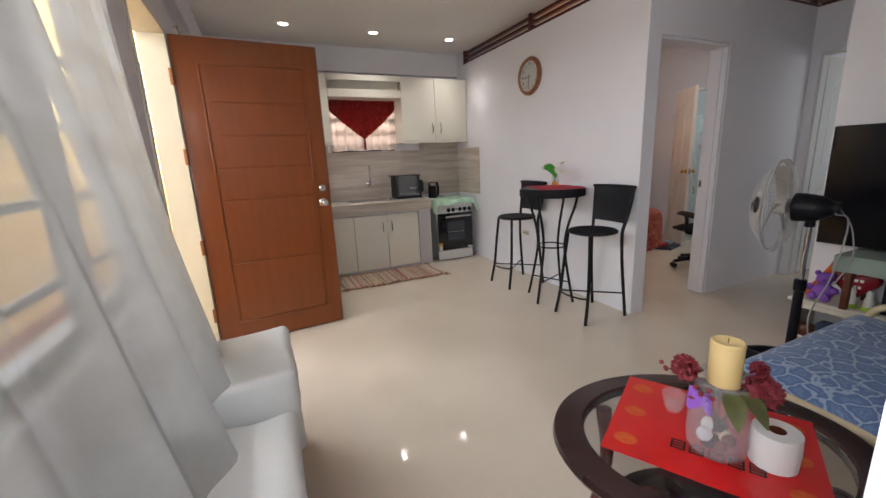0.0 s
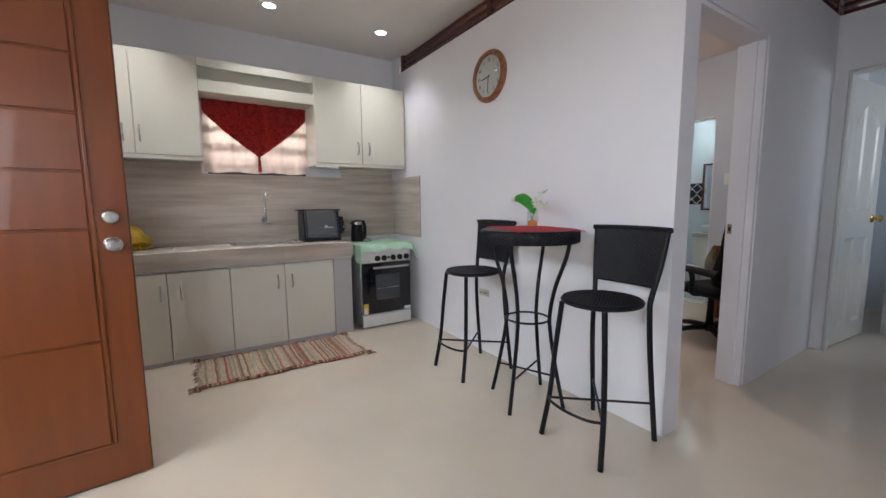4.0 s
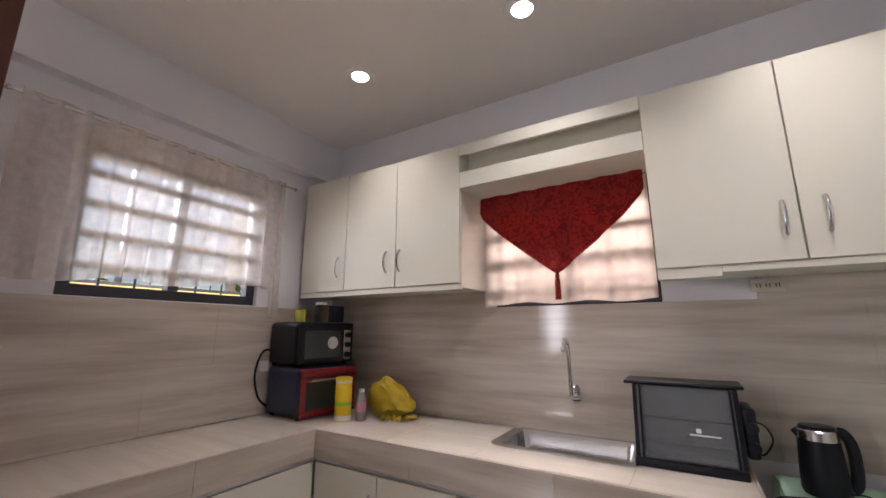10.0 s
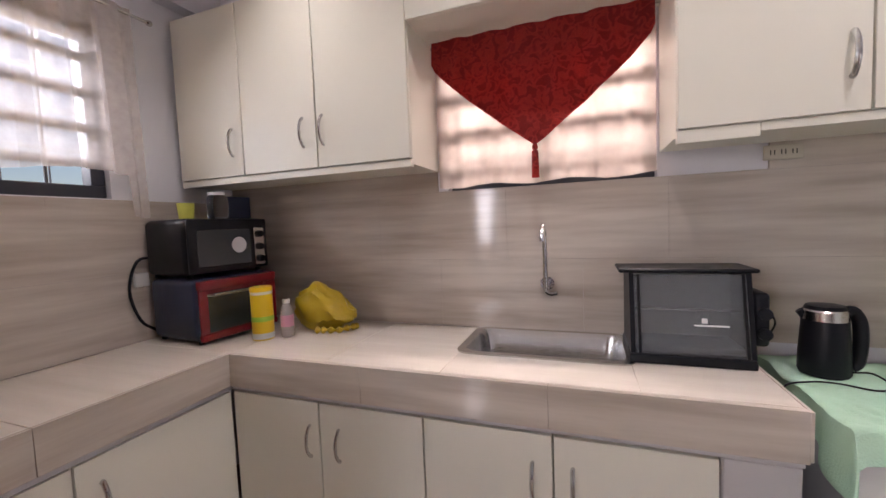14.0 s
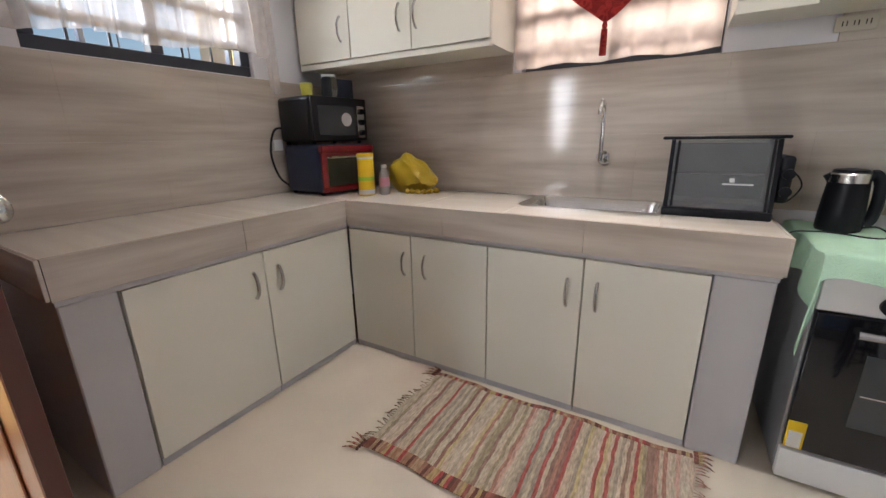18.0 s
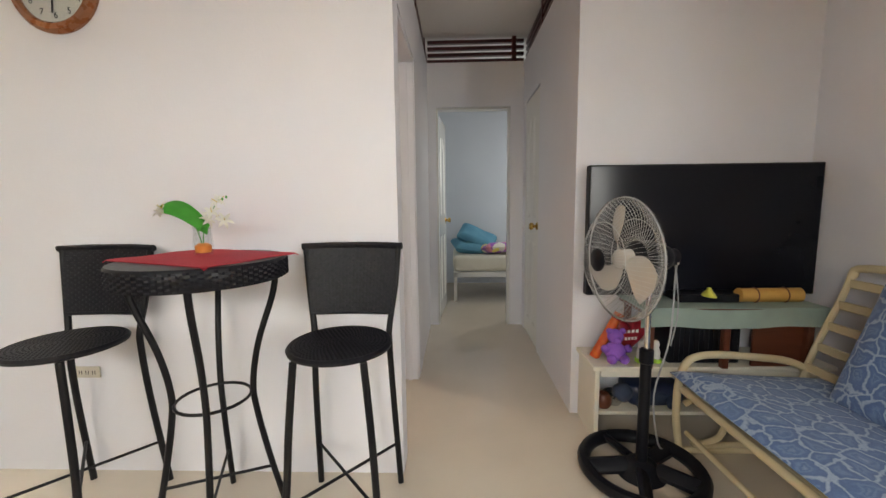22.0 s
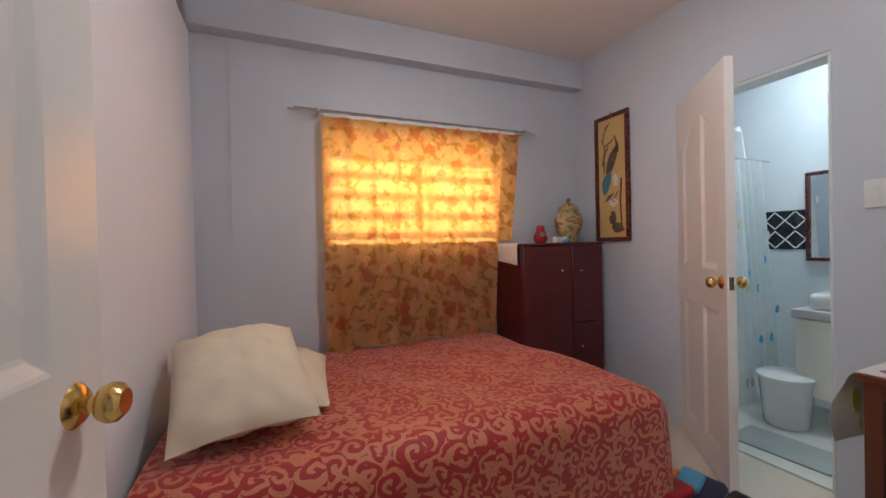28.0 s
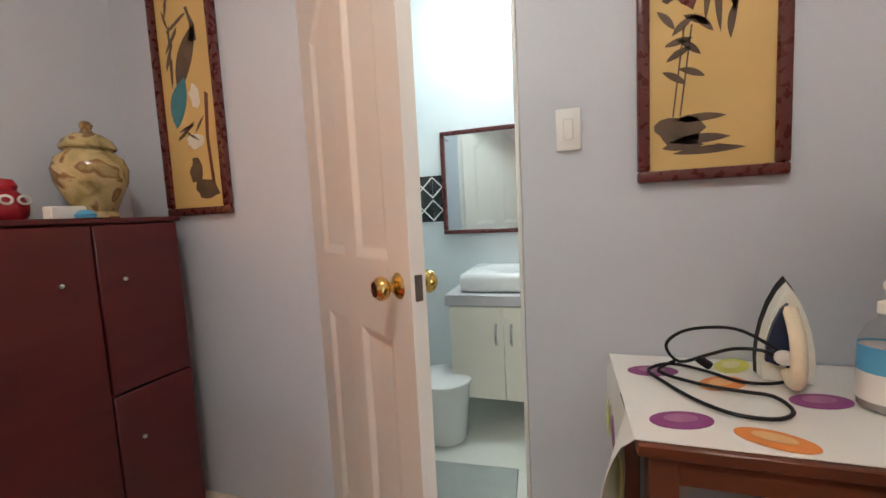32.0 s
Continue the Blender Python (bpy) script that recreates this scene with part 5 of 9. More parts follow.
part("bag_ruffle", tube([(0.02, -0.085, 0.012), (0.07, -0.085, 0.016), (0.12, -0.06, 0.012), (0.155, -0.02, 0.018), (0.16, 0.02, 0.012)], lambda t: 0.011 + 0.006 * math.sin(t * 40), 8, steps=6), BAGY, bagt, "ruffled bag mouth")
# outlets on the splash
OUTLET = mat("aged_ivory_plastic", (0.60, 0.55, 0.45), (0.55, 0.50, 0.41), 0.4, scale=9, bump=0.02)
for nm, m in (("wall_outlet", pose(2.03, 4.8985, 1.472)), ("wall_outlet", pose(2.556, 3.315, 0.467, 0, 0, -90))):
    o = thing(nm, "white two-gang wall outlet", "outlet", m, "wall outlets")
    part("plate", box(-0.055, 0.055, -0.01, 0, -0.025, 0.025, 0.004, 2), OUTLET, o)
    for sx in (-0.03, 0.0, 0.03):
        bm = box(sx - 0.007, sx - 0.004, -0.0108, -0.0101, -0.008, 0.008)
        box(sx + 0.004, sx + 0.007, -0.0108, -0.0101, -0.008, 0.008, bm=bm)
        part("socket_slot", bm, BLACK, o, "", False)
# rag rug
rug = thing("rag_rug", "striped woven rag rug with knotted brown corners on the floor", "rug")
RX0, RX1, RY0, RY1 = 0.68, 1.735, 3.775, 4.318


def rug_top(u, v):
    x = RX0 + u * (RX1 - RX0) + 0.035 * (1 - v) * (u - 0.4) + 0.01 * math.sin(v * 9) * (1 if u in (0.0, 1.0) else 0.2)
    return Vector((x, RY0 + v * (RY1 - RY0) + 0.008 * math.sin(u * 13), 0.009 + 0.002 * math.sin(u * 40) + 0.001 * math.sin(v * 30)))


part("weave", sheet(120, 24, rug_top, 0.006), RUGM, rug)
part("end_band", sheet(90, 3, lambda u, v: rug_top(u, v * 0.10) + Vector((0, -0.004, 0.0015)), 0.004), RUGEND, rug, "brown woven end band")
part("end_band", sheet(90, 3, lambda u, v: rug_top(u, 0.97 + v * 0.04) + Vector((0, 0, 0.0015)), 0.004), RUGEND, rug, "brown woven end band")
random.seed(5)
for cx, cy, sx in ((RX0 - 0.01, RY0, -1), (RX1 + 0.035, RY0, 1), (RX0, RY1, -1), (RX1 + 0.01, RY1 - 0.005, 1)):
    for k in range(4):
        dy = -0.02 + 0.014 * k
        part("corner_knot", tube([(cx, cy + dy, 0.008), (cx + sx * 0.03, cy + dy * 1.4, 0.013), (cx + sx * (0.05 + 0.02 * random.random()), cy + dy * 2, 0.006)], lambda t: 0.006 * (1.2 - t), 6, steps=3), RUGEND, rug)
for side in (0, 1):
    bm = bmesh.new()
    for k in range(34):
        p = rug_top(float(side), 0.04 + 0.93 * k / 34)
        e = p + Vector(((0.02 + 0.025 * random.random()) * (1 if side else -1), random.uniform(-0.015, 0.015), -0.005))
        tube([p, (p + e) / 2 + Vector((0, 0, 0.003)), e], 0.0022, 5, steps=2, bm=bm)
    part("fringe", bm, RUGM, rug, "frayed thread fringe")
# wall clock
ck = thing("wall_clock", "round wall clock with a brown wooden rim", "clock", pose(2.559, 3.265, 2.045, 90, 0, -90))
part("rim", lathe([(0.142, 0.0), (0.178, 0.0), (0.180, 0.012), (0.168, 0.03), (0.150, 0.034), (0.142, 0.024), (0.142, 0.0)], 48, caps=False), CLOCKR, ck, "glossy brown wooden rim")
part("face", lathe([(0.0, 0.012), (0.146, 0.012)], 48, caps=False), CLOCKF, ck, "cream clock face")
for h in range(12):
    a = radians(90 - 30 * h)
    cu = bpy.data.curves.new("numeral", "FONT")
    cu.body, cu.size, cu.align_x, cu.align_y, cu.extrude = str(h or 12), 0.034, "CENTER", "CENTER", 0.0006
    tmp = bpy.data.objects.new("tmp", cu)
    me = bpy.data.meshes.new_from_object(tmp)
    bpy.data.objects.remove(tmp)
    bmn = bmesh.new()
    bmn.from_mesh(me)
    bpy.data.meshes.remove(me)
    bmn.transform(pose(0.112 * math.cos(a), 0.112 * math.sin(a), 0.0135))
    part("numeral", bmn, BLACK, ck, "", False)
for ang, ln, wd in ((radians(90 - 262), 0.085, 0.004), (radians(90 - 187), 0.105, 0.003)):
    bm = box(-0.015, ln, -wd, wd, 0.0145, 0.016)
    bm.transform(Matrix.Rotation(ang, 4, "Z"))
    part("pointer", bm, BLACK, ck, "", False)
ck_glass = part("glass_cover", lathe([(0.0, 0.029), (0.10, 0.027), (0.1415, 0.022), (0.1415, 0.024), (0.10, 0.029), (0.0, 0.031)], 40, caps=False), GLASS, ck)
ck_glass.visible_shadow = False

# ---- doors ----


def round_knob(parent, m, material, label, two=True):
    prof = [(0.0, 0.062), (0.018, 0.061), (0.027, 0.052), (0.029, 0.043), (0.024, 0.032), (0.013, 0.026), (0.011, 0.012), (0.024, 0.008), (0.032, 0.0)]
    for s in (1, -1) if two else (1,):
        k = part("door_handle", lathe(prof, 24, caps=False), material, parent, label)
        k.matrix_basis = m @ pose(0, 0.0 if s > 0 else 0.04, 0, 90 * s, 0, 0)


def panel_leaf(width, height, thick=0.038):
    """A moulded four-panel leaf with sunk fields, the upper pair cambered: local x along the leaf, y through it, z up."""
    bm = bmesh.new()
    stile, gap, n = 0.105, 0.085, 8
    w = (width - 2 * stile - gap) / 2
    cols = ((stile, stile + w, 1), (stile + w + gap, width - stile, -1))
    rows = ((0.14, 0.845, 0.0), (1.04, height - 0.17, 0.13))

    def rim(x0, x1, z0, z1, camber, side, d):
        """The field's outline, d inside its edge: two bottom corners, then its top from the far side back."""
        pts = [(x0 + d, z0 + d), (x1 - d, z0 + d)]
        for k in range(n + 1):
            u = 1 - k / n
            q = u if side > 0 else 1 - u
            pts.append((x0 + d + (x1 - x0 - 2 * d) * u, z1 - d - camber * (1 - math.sin(q * math.pi / 2) ** 1.3)))
        return pts

    for y, s in ((0.0, 1), (thick, -1)):
        def flat(*pts):
            vs = [bm.verts.new((a, y, b)) for a, b in pts]
            bm.faces.new(vs if s > 0 else vs[::-1])

        levels = [0.0, *rows[0][:2], rows[1][0], rows[1][1] - rows[1][2], rows[1][1], height]
        for a, b in ((0, stile), (stile + w, stile + w + gap), (width - stile, width)):
            for za, zb in zip(levels, levels[1:]):
                flat((a, za), (b, za), (b, zb), (a, zb))
        for x0, x1, side in cols:
            z = 0.0
            for z0, z1, camber in rows:
                flat((x0, z), (x1, z), (x1, z0), (x0, z0))
                rings = [[bm.verts.new((a, y + s * h, b)) for a, b in rim(x0, x1, z0, z1, camber, side, d)] for d, h in ((0, 0), (0.007, 0.0015), (0.027, 0.0095), (0.034, 0.0105))]
                for p, q in zip(rings, rings[1:]):
                    for k in range(len(p)):
                        vs = [p[k], p[(k + 1) % len(p)], q[(k + 1) % len(p)], q[k]]
                        bm.faces.new(vs if s > 0 else vs[::-1])
                bm.faces.new(rings[-1] if s > 0 else rings[-1][::-1])
                top = [(v.co.x, v.co.z) for v in rings[0][2:]]
                for (a, b), (c, d) in zip(top, top[1:]):
                    if z1 - min(b, d) > 1e-5:
                        flat((c, d), (a, b), (a, z1), (c, z1))
                z = z1
            flat((x0, z), (x1, z), (x1, height), (x0, height))
    for a, b, c, d in (((0, 0), (0, thick), 0, height), ((width, thick), (width, 0), 0, height)):
        bm.faces.new([bm.verts.new((p[0], p[1], z)) for p, z in ((b, c), (a, c), (a, d), (b, d))][::-1])
    for z, o in ((0, 1), (height, -1)):
        bm.faces.new([bm.verts.new((x, y, z)) for x, y in ((0, 0), (0, thick), (width, thick), (width, 0))][::o])
    bmesh.ops.remove_doubles(bm, verts=bm.verts[:], dist=0.0002)
    return bm


# main entrance door, open into the room
main = tagged(new("door_1"), "open reddish-brown stained wooden entrance door with grooved panels", "door", kind="structure")
main.matrix_world = pose(-0.405, 2.958, 0.008, 0, 0, 4.2)
leaf = part("leaf", box(0, 0.888, 0.0, 0.042, 0, 2.095, 0.003, 1), DOORW, main)
for y, s in ((0.0, -1), (0.042, 1)):
    x0, x1, z0, z1 = 0.145, 0.772, 0.165, 1.935
    for a, b, c, d in ((x0 - 0.012, x1 + 0.012, z0 - 0.012, z0), (x0 - 0.012, x1 + 0.012, z1, z1 + 0.012), (x0 - 0.012, x0, z0, z1), (x1, x1 + 0.012, z0, z1)):
        part("moulding", box(a, b, min(y, y + s * 0.006), max(y, y + s * 0.006), c, d, 0.002, 1), DOORW, leaf)
    edges = [z0, 0.60, 1.05, 1.27, 1.485, 1.70, z1]
    for za, zb in zip(edges, edges[1:]):
        part("panel", box(x0 + 0.006, x1 - 0.006, min(y, y + s * 0.0045), max(y, y + s * 0.0045), za + 0.003, zb - 0.003, 0.003, 1), DOORW, leaf)
part("edge_band", box(0.888, 0.8905, 0.002, 0.040, 0.002, 2.093), DOORDARK, leaf, "dark reddish door edge")
round_knob(leaf, pose(0.832, 0.0, 0.985), STEEL, "satin steel door knob")
for s, y in ((1, 0.0), (-1, 0.042)):
    k = part("deadbolt", lathe([(0.0, 0.026), (0.02, 0.026), (0.027, 0.02), (0.031, 0.0)], 24, caps=False), STEEL, leaf, "satin steel deadbolt rose")
    k.matrix_basis = pose(0.832, y, 1.095, 90 * s, 0, 0)
for z in (0.985, 1.095):
    part("latch_plate", box(0.8906, 0.892, 0.008, 0.034, z - 0.03, z + 0.03), STEEL, leaf, "steel latch plate", False)
fr = tagged(new("door_frame_1"), "cream painted entrance door frame", "door frame", kind="structure")
part("jamb", box(-0.565, -0.412, 2.935, 2.972, 0, 2.13, 0.003, 1), CREAMFR, fr)
part("jamb", box(-0.565, -0.412, 2.056, 2.09, 0, 2.13, 0.003, 1), CREAMFR, fr)
part("head_jamb", box(-0.565, -0.412, 2.09, 2.935, 2.095, 2.13, 0.003, 1), CREAMFR, fr)
for z in (0.26, 0.755, 1.36, 1.85):
    h = part("hinge", box(-0.425, -0.409, 2.925, 2.9345, z - 0.05, z + 0.05, 0.002, 1), COPPER, fr, "copper-coloured butt hinge")
    part("pin", tube([(-0.408, 2.936, z - 0.052), (-0.408, 2.936, z + 0.052)], 0.006, 8, steps=0), COPPER, h)
structure("threshold", box(-0.60, -0.42, 2.09, 2.935, -0.02, 0.004), ESPRESSO, "dark stone threshold", "threshold")
# porch outside
structure("porch_floor", box(-1.95, -0.56, 0.8, 5.3, -0.12, -0.005), WOODFL, "orange wood-pattern porch tile", "floor")
wall_x("wall_porch_west", -1.98, -1.86, 0.8, 5.3, 2.95, [(0.9, 3.06, 1.58, 2.4), (3.15, 5.19, 1.62, 2.9)], YELLOW, "yellow porch wall with barred openings", -0.1)
wall_y("wall_porch_north", 5.2, 5.32, -1.86, -0.56, 2.95, [(-1.60, -0.9, 1.62, 2.42)], YELLOW, "yellow porch end wall with a barred opening", -0.1)
wall_y("wall_porch_south", 0.7, 0.8, -1.98, -0.56, 2.95, [], YELLOW, "yellow porch end wall", -0.1)
structure("wall_face_yellow", box(-0.568, -0.561, 2.973, 3.43, -0.005, 2.55), YELLOW, "yellow outside face of the house wall", "wall")
structure("porch_ceiling", box(-1.98, -0.56, 0.7, 5.32, 2.95, 3.03), WHITE, "white porch ceiling", "ceiling")
bm = box(-1.86, -1.85, 0.8, 5.2, -0.005, 0.10)
box(-1.85, -0.56, 5.19, 5.2, -0.005, 0.10, bm=bm)
structure("porch_skirting", bm, REDBASE, "dark red painted skirting", "skirting")
bar_window("window_porch_north", "y", 5.26, -1.60, -0.9, 1.62, 2.42, (-1.25,), 5, (), "barred porch opening", DARKFR, 0.03)
bar_window("window_porch_west", "x", -1.92, 0.9, 3.06, 1.58, 2.4, (1.6, 2.33), 6, (), "barred porch opening", DARKFR, 0.03)
bar_window("window_porch_side", "x", -1.92, 3.15, 5.19, 1.62, 2.9, (4.15,), 4, (3.4, 3.65, 3.88, 4.38, 4.62, 4.86), "barred porch opening", DARKFR, 0.03)
pb = thing("porch_bulb", "white porch ceiling bulb in a socket, lit", "bulb", pose(-1.15, 3.9, 2.95))
part("socket", lathe([(0.035, -0.03), (0.04, 0.0)], 18), WHITE, pb)
part("globe", lathe([(0.0, -0.125), (0.025, -0.115), (0.036, -0.09), (0.034, -0.065), (0.02, -0.04), (0.016, -0.03)], 20, caps=False), BULB, pb, "glowing white bulb")


def bush(x, y, s, seed):
    """A loose shrub: stems and many single leaves."""
    rnd = random.Random(seed)
    b = thing("garden_shrub", "leafy green garden shrub outside the porch", "shrub", pose(x, y, -0.4), "garden shrubs")
    bm, lf = bmesh.new(), bmesh.new()
    for k in range(9):
        a, l = rnd.uniform(0, 6.28), s * rnd.uniform(0.7, 1.1)
        tip = Vector((math.cos(a) * s * 0.45, math.sin(a) * s * 0.45, l * 1.5))
        tube([(0, 0, 0), tip * 0.5 + Vector((0, 0, 0.1)), tip], lambda t: 0.02 * (1.1 - t), 5, steps=3, bm=bm)
        for q in range(90):
            c = tip * rnd.uniform(0.35, 1.05) + Vector((rnd.gauss(0, 0.16), rnd.gauss(0, 0.16), rnd.gauss(0, 0.14))) * s
            d = Vector((rnd.gauss(0, 1), rnd.gauss(0, 1), rnd.gauss(0, 0.6))).normalized()
            e = d.orthogonal().normalized() * 0.03 * s
            lf.faces.new([lf.verts.new(p) for p in (c, c + d * 0.05 * s + e, c + d * 0.12 * s, c + d * 0.05 * s - e)])
    part("stems", bm, TABLEW, b)
    part("leaves", lf, LEAVES, b, "", False)


for i, (x, y, s) in enumerate(((-3.6, 2.2, 1.5), (-3.9, 4.1, 1.3), (-1.3, 7.2, 1.5), (-3.0, 6.6, 1.4), (1.2, 7.8, 1.2))):
    bush(x, y, s, i)


# inner doors
def inner_door(name, m, width, height, label, material=None, knob=BRASS, kx=None):
    d = tagged(new(name), label, "door", kind="structure")
    d.matrix_world = m
    lf = part("leaf", panel_leaf(width, height), material or DOORPK, d, "", False)
    x = kx if kx is not None else width - 0.062
    round_knob(lf, pose(x, 0.0, 0.985), knob, "polished brass door knob")
    part("latch_plate", box(width if x > width / 2 else -0.0012, width + 0.0012 if x > width / 2 else 0, 0.009, 0.029, 0.955, 1.015), STEEL, lf, "steel latch plate", False)
    return d


inner_door("door_2", pose(2.745, 2.112, 0.01, 0, 0, 80.5), 0.745, 2.04, "open white moulded bedroom door with a brass knob", DOORGL)
inner_door("door_3", pose(4.838, 1.872, 0.01, 0, 0, -5), 0.67, 2.03, "open white moulded small bedroom door", DOORGL)
d4 = inner_door("door_4", pose(4.596, 1.064, 0.01, 0, 0, 180), 0.59, 2.04, "closed white toilet door with a bottom vent", WHITE)
bm = bmesh.new()
for k in range(7):
    box(0.20, 0.38, -0.006, -0.001, 0.20 + 0.022 * k, 0.213 + 0.022 * k, bm=bm)
bm.transform(Matrix.Translation((0, 0.044, 0)))
part("vent", bm, WHITE, d4, "white louvred vent")
inner_door("door_5", pose(5.468, 3.785, 0.012, 0, 0, 232), 0.695, 2.035, "half-open pinkish-white moulded bathroom door with a brass knob", DOORPK)


def frame_set(name, pieces, label, paint=WHITE):
    f = tagged(new(name), label, "door frame", kind="structure")
    for b in pieces:
        part("jamb", box(*b, 0.002, 1), paint, f)
    return f


f2 = frame_set("door_frame_2", [(2.696, 2.708, 1.962, 2.10, 0, 2.05), (3.488, 3.512, 1.962, 2.10, 0, 2.05), (2.696, 3.512, 1.962, 2.10, 2.05, 2.073)], "grey-white painted bedroom door frame", WALL)
part("strike_plate", box(3.4865, 3.488, 2.066, 2.088, 0.945, 1.005), DULLBRASS, f2, "dull brass strike plate", False)
part("latch_hole", box(3.4862, 3.4866, 2.071, 2.083, 0.962, 0.988), BLACK, f2, "dark latch hole", False)
part("stop_strip", box(3.476, 3.4875, 2.0, 2.03, 0, 2.05), WALL, f2)
frame_set("door_frame_3", [(4.705, 4.795, 1.193, 1.21, 0, 2.04), (4.705, 4.795, 1.862, 1.878, 0, 2.04), (4.705, 4.795, 1.193, 1.878, 2.04, 2.058)], "white painted small bedroom door frame")
frame_set("door_frame_5", [(5.478, 5.60, 3.768, 3.783, 0, 2.04), (5.478, 5.60, 3.037, 3.05, 0, 2.04), (5.478, 5.60, 3.037, 3.783, 2.04, 2.058)], "pale painted bathroom door frame")

# ---- bar table and stools ----


def stool(m, label):
    """Local: front towards -x, back at +x."""
    s = thing("bar_stool", label, "bar stool", m, "bar stools")
    bm = lathe([(0.0, 0.672), (0.17, 0.672), (0.185, 0.678), (0.188, 0.688), (0.18, 0.697), (0.0, 0.70)], 40, sx=1.0, sy=0.98, caps=False)
    st_ = part("seat", bm, WICKER, s, "round woven black seat")
    bm = bmesh.new()
    for j in range(12):
        r = 0.012 + 0.0142 * j
        n = max(6, 2 * int(2 * math.pi * r / 0.03))
        for i in range(n):
            a = 2 * math.pi * (i + 0.5 * (j % 2)) / n
            rows = [[bm.verts.new(((r + 0.0142 * (q / 2 - 0.5)) * math.cos(a + 0.88 * 2 * math.pi / n * (p / 3 - 0.5)), 0.98 * (r + 0.0142 * (q / 2 - 0.5)) * math.sin(a + 0.88 * 2 * math.pi / n * (p / 3 - 0.5)), 0.6985 - 0.003 * r / 0.18 + (0.0045 if 0 < p < 3 and q == 1 else 0.0))) for q in range(3)] for p in range(4)]
            for p in range(3):
                for q in range(2):
                    bm.faces.new((rows[p][q], rows[p][q + 1], rows[p + 1][q + 1], rows[p + 1][q]))
    part("seat_weave", bm, WICKER, st_)
    for sy in (-1, 1):
        part("leg", tube([(-0.14, sy * 0.115, 0.675), (-0.155, sy * 0.135, 0.45), (-0.17, sy * 0.15, 0.22), (-0.205, sy * 0.168, 0.0)], 0.0125, 10, steps=5), BLACKMET, s)
        part("leg", tube([(0.205, sy * 0.185, 1.015), (0.185, sy * 0.172, 0.86), (0.155, sy * 0.15, 0.70), (0.148, sy * 0.15, 0.62), (0.16, sy * 0.158, 0.40), (0.205, sy * 0.172, 0.0)], 0.0125, 10, steps=5), BLACKMET, s)
        part("brace", tube([(-0.176, sy * 0.152, 0.19), (0.183, -sy * 0.163, 0.19)], 0.006, 8, steps=0), BLACKMET, s)
    part("foot_rest", tube([(-0.176, -0.152, 0.20), (-0.215, -0.10, 0.20), (-0.23, 0, 0.20), (-0.215, 0.10, 0.20), (-0.176, 0.152, 0.20)], 0.007, 8, steps=4), BLACKMET, s, "curved foot rail")
    lean = lambda u, v, o=0.0: Vector((0.158 + 0.045 * v + 0.018 * (1 - (2 * u - 1) ** 2) - o, (u - 0.5) * (0.32 + 0.05 * v), 0.755 + 0.255 * v))
    bk = part("backrest", sheet(16, 10, lean, 0.006), WICKER, s, "woven black backrest")
    bm = bmesh.new()
    nu, nv = 25, 26
    for j in range(nv):
        for i in range(nu):
            if (i + j) % 2:
                continue
            # one strand bulging over the next
            rows = [[bm.verts.new(lean((i + 0.5 + 1.3 * (p / 4 - 0.5)) / nu, (j + 0.5 + 1.5 * (q / 3 - 0.5)) / nv, 0.0005 + 0.0085 * math.sin(math.pi * p / 4) ** 0.7 * math.sin(math.pi * q / 3) ** 0.7)) for q in range(4)] for p in range(5)]
            for p in range(4):
                for q in range(3):
                    bm.faces.new((rows[p][q], rows[p + 1][q], rows[p + 1][q + 1], rows[p][q + 1]))
    part("weave", bm, WICKER, bk)
    part("top_rail", tube([lean(-0.04, 1.02), lean(0.25, 1.03), lean(0.5, 1.03), lean(0.75, 1.03), lean(1.04, 1.02)], 0.012, 10, steps=4, flat=1.3), WICKER, s, "wrapped black top rail")
    part("bottom_rail", tube([lean(0.0, 0.0), lean(0.5, 0.0), lean(1.0, 0.0)], 0.008, 8, steps=4), WICKER, s)
    return s


stool(pose(2.30, 2.118, 0, 0, 0, 0), "black woven rattan bar stool with tall legs by the wall end")
stool(pose(2.30, 3.128, 0, 0, 0, 0), "black woven rattan bar stool with tall legs near the kitchen")
bt = thing("bar_table", "tall round black woven bar table with curved steel legs", "table", pose(2.285, 2.585, 0) @ Matrix.Diagonal((0.885, 0.885, 1, 1)))
part("tabletop", lathe([(0.0, 0.93), (0.30, 0.93), (0.305, 0.94), (0.305, 0.99), (0.298, 1.0), (0.0, 1.0)], 56, caps=False), BLACK, bt)
bm = bmesh.new()
nu, nv = 96, 7
for j in range(nv):
    for i in range(nu):
        if (i + j) % 2:
            continue
        rows = []
        for a, r in ((i / nu, 0.3055), ((i + 0.5) / nu, 0.312), ((i + 1) / nu, 0.3055)):
            rows.append([bm.verts.new((r * math.cos(a * 2 * math.pi), r * math.sin(a * 2 * math.pi), 0.933 + 0.06 * (j + q) / nv)) for q in (0.1, 0.9)])
        for k in (0, 1):
            bm.faces.new((rows[k][0], rows[k + 1][0], rows[k + 1][1], rows[k][1]))
part("woven_band", bm, WICKER, bt, "woven black band round the table edge", False)
for k in range(4):
    a = radians(22 + 90 * k)
    c, s_ = math.cos(a), math.sin(a)
    pts = [(r * c, r * s_, z) for r, z in ((0.262, 0.94), (0.242, 0.85), (0.178, 0.68), (0.148, 0.53), (0.155, 0.42), (0.195, 0.22), (0.25, 0.0))]
    part("leg", tube(pts, 0.0125, 10, steps=5), BLACKMET, bt)
for k in range(2):
    a = radians(22 + 90 * k)
    part("brace", tube([(0.205 * math.cos(a), 0.205 * math.sin(a), 0.18), (-0.205 * math.cos(a), -0.205 * math.sin(a), 0.18)], 0.006, 8, steps=0), BLACKMET, bt)
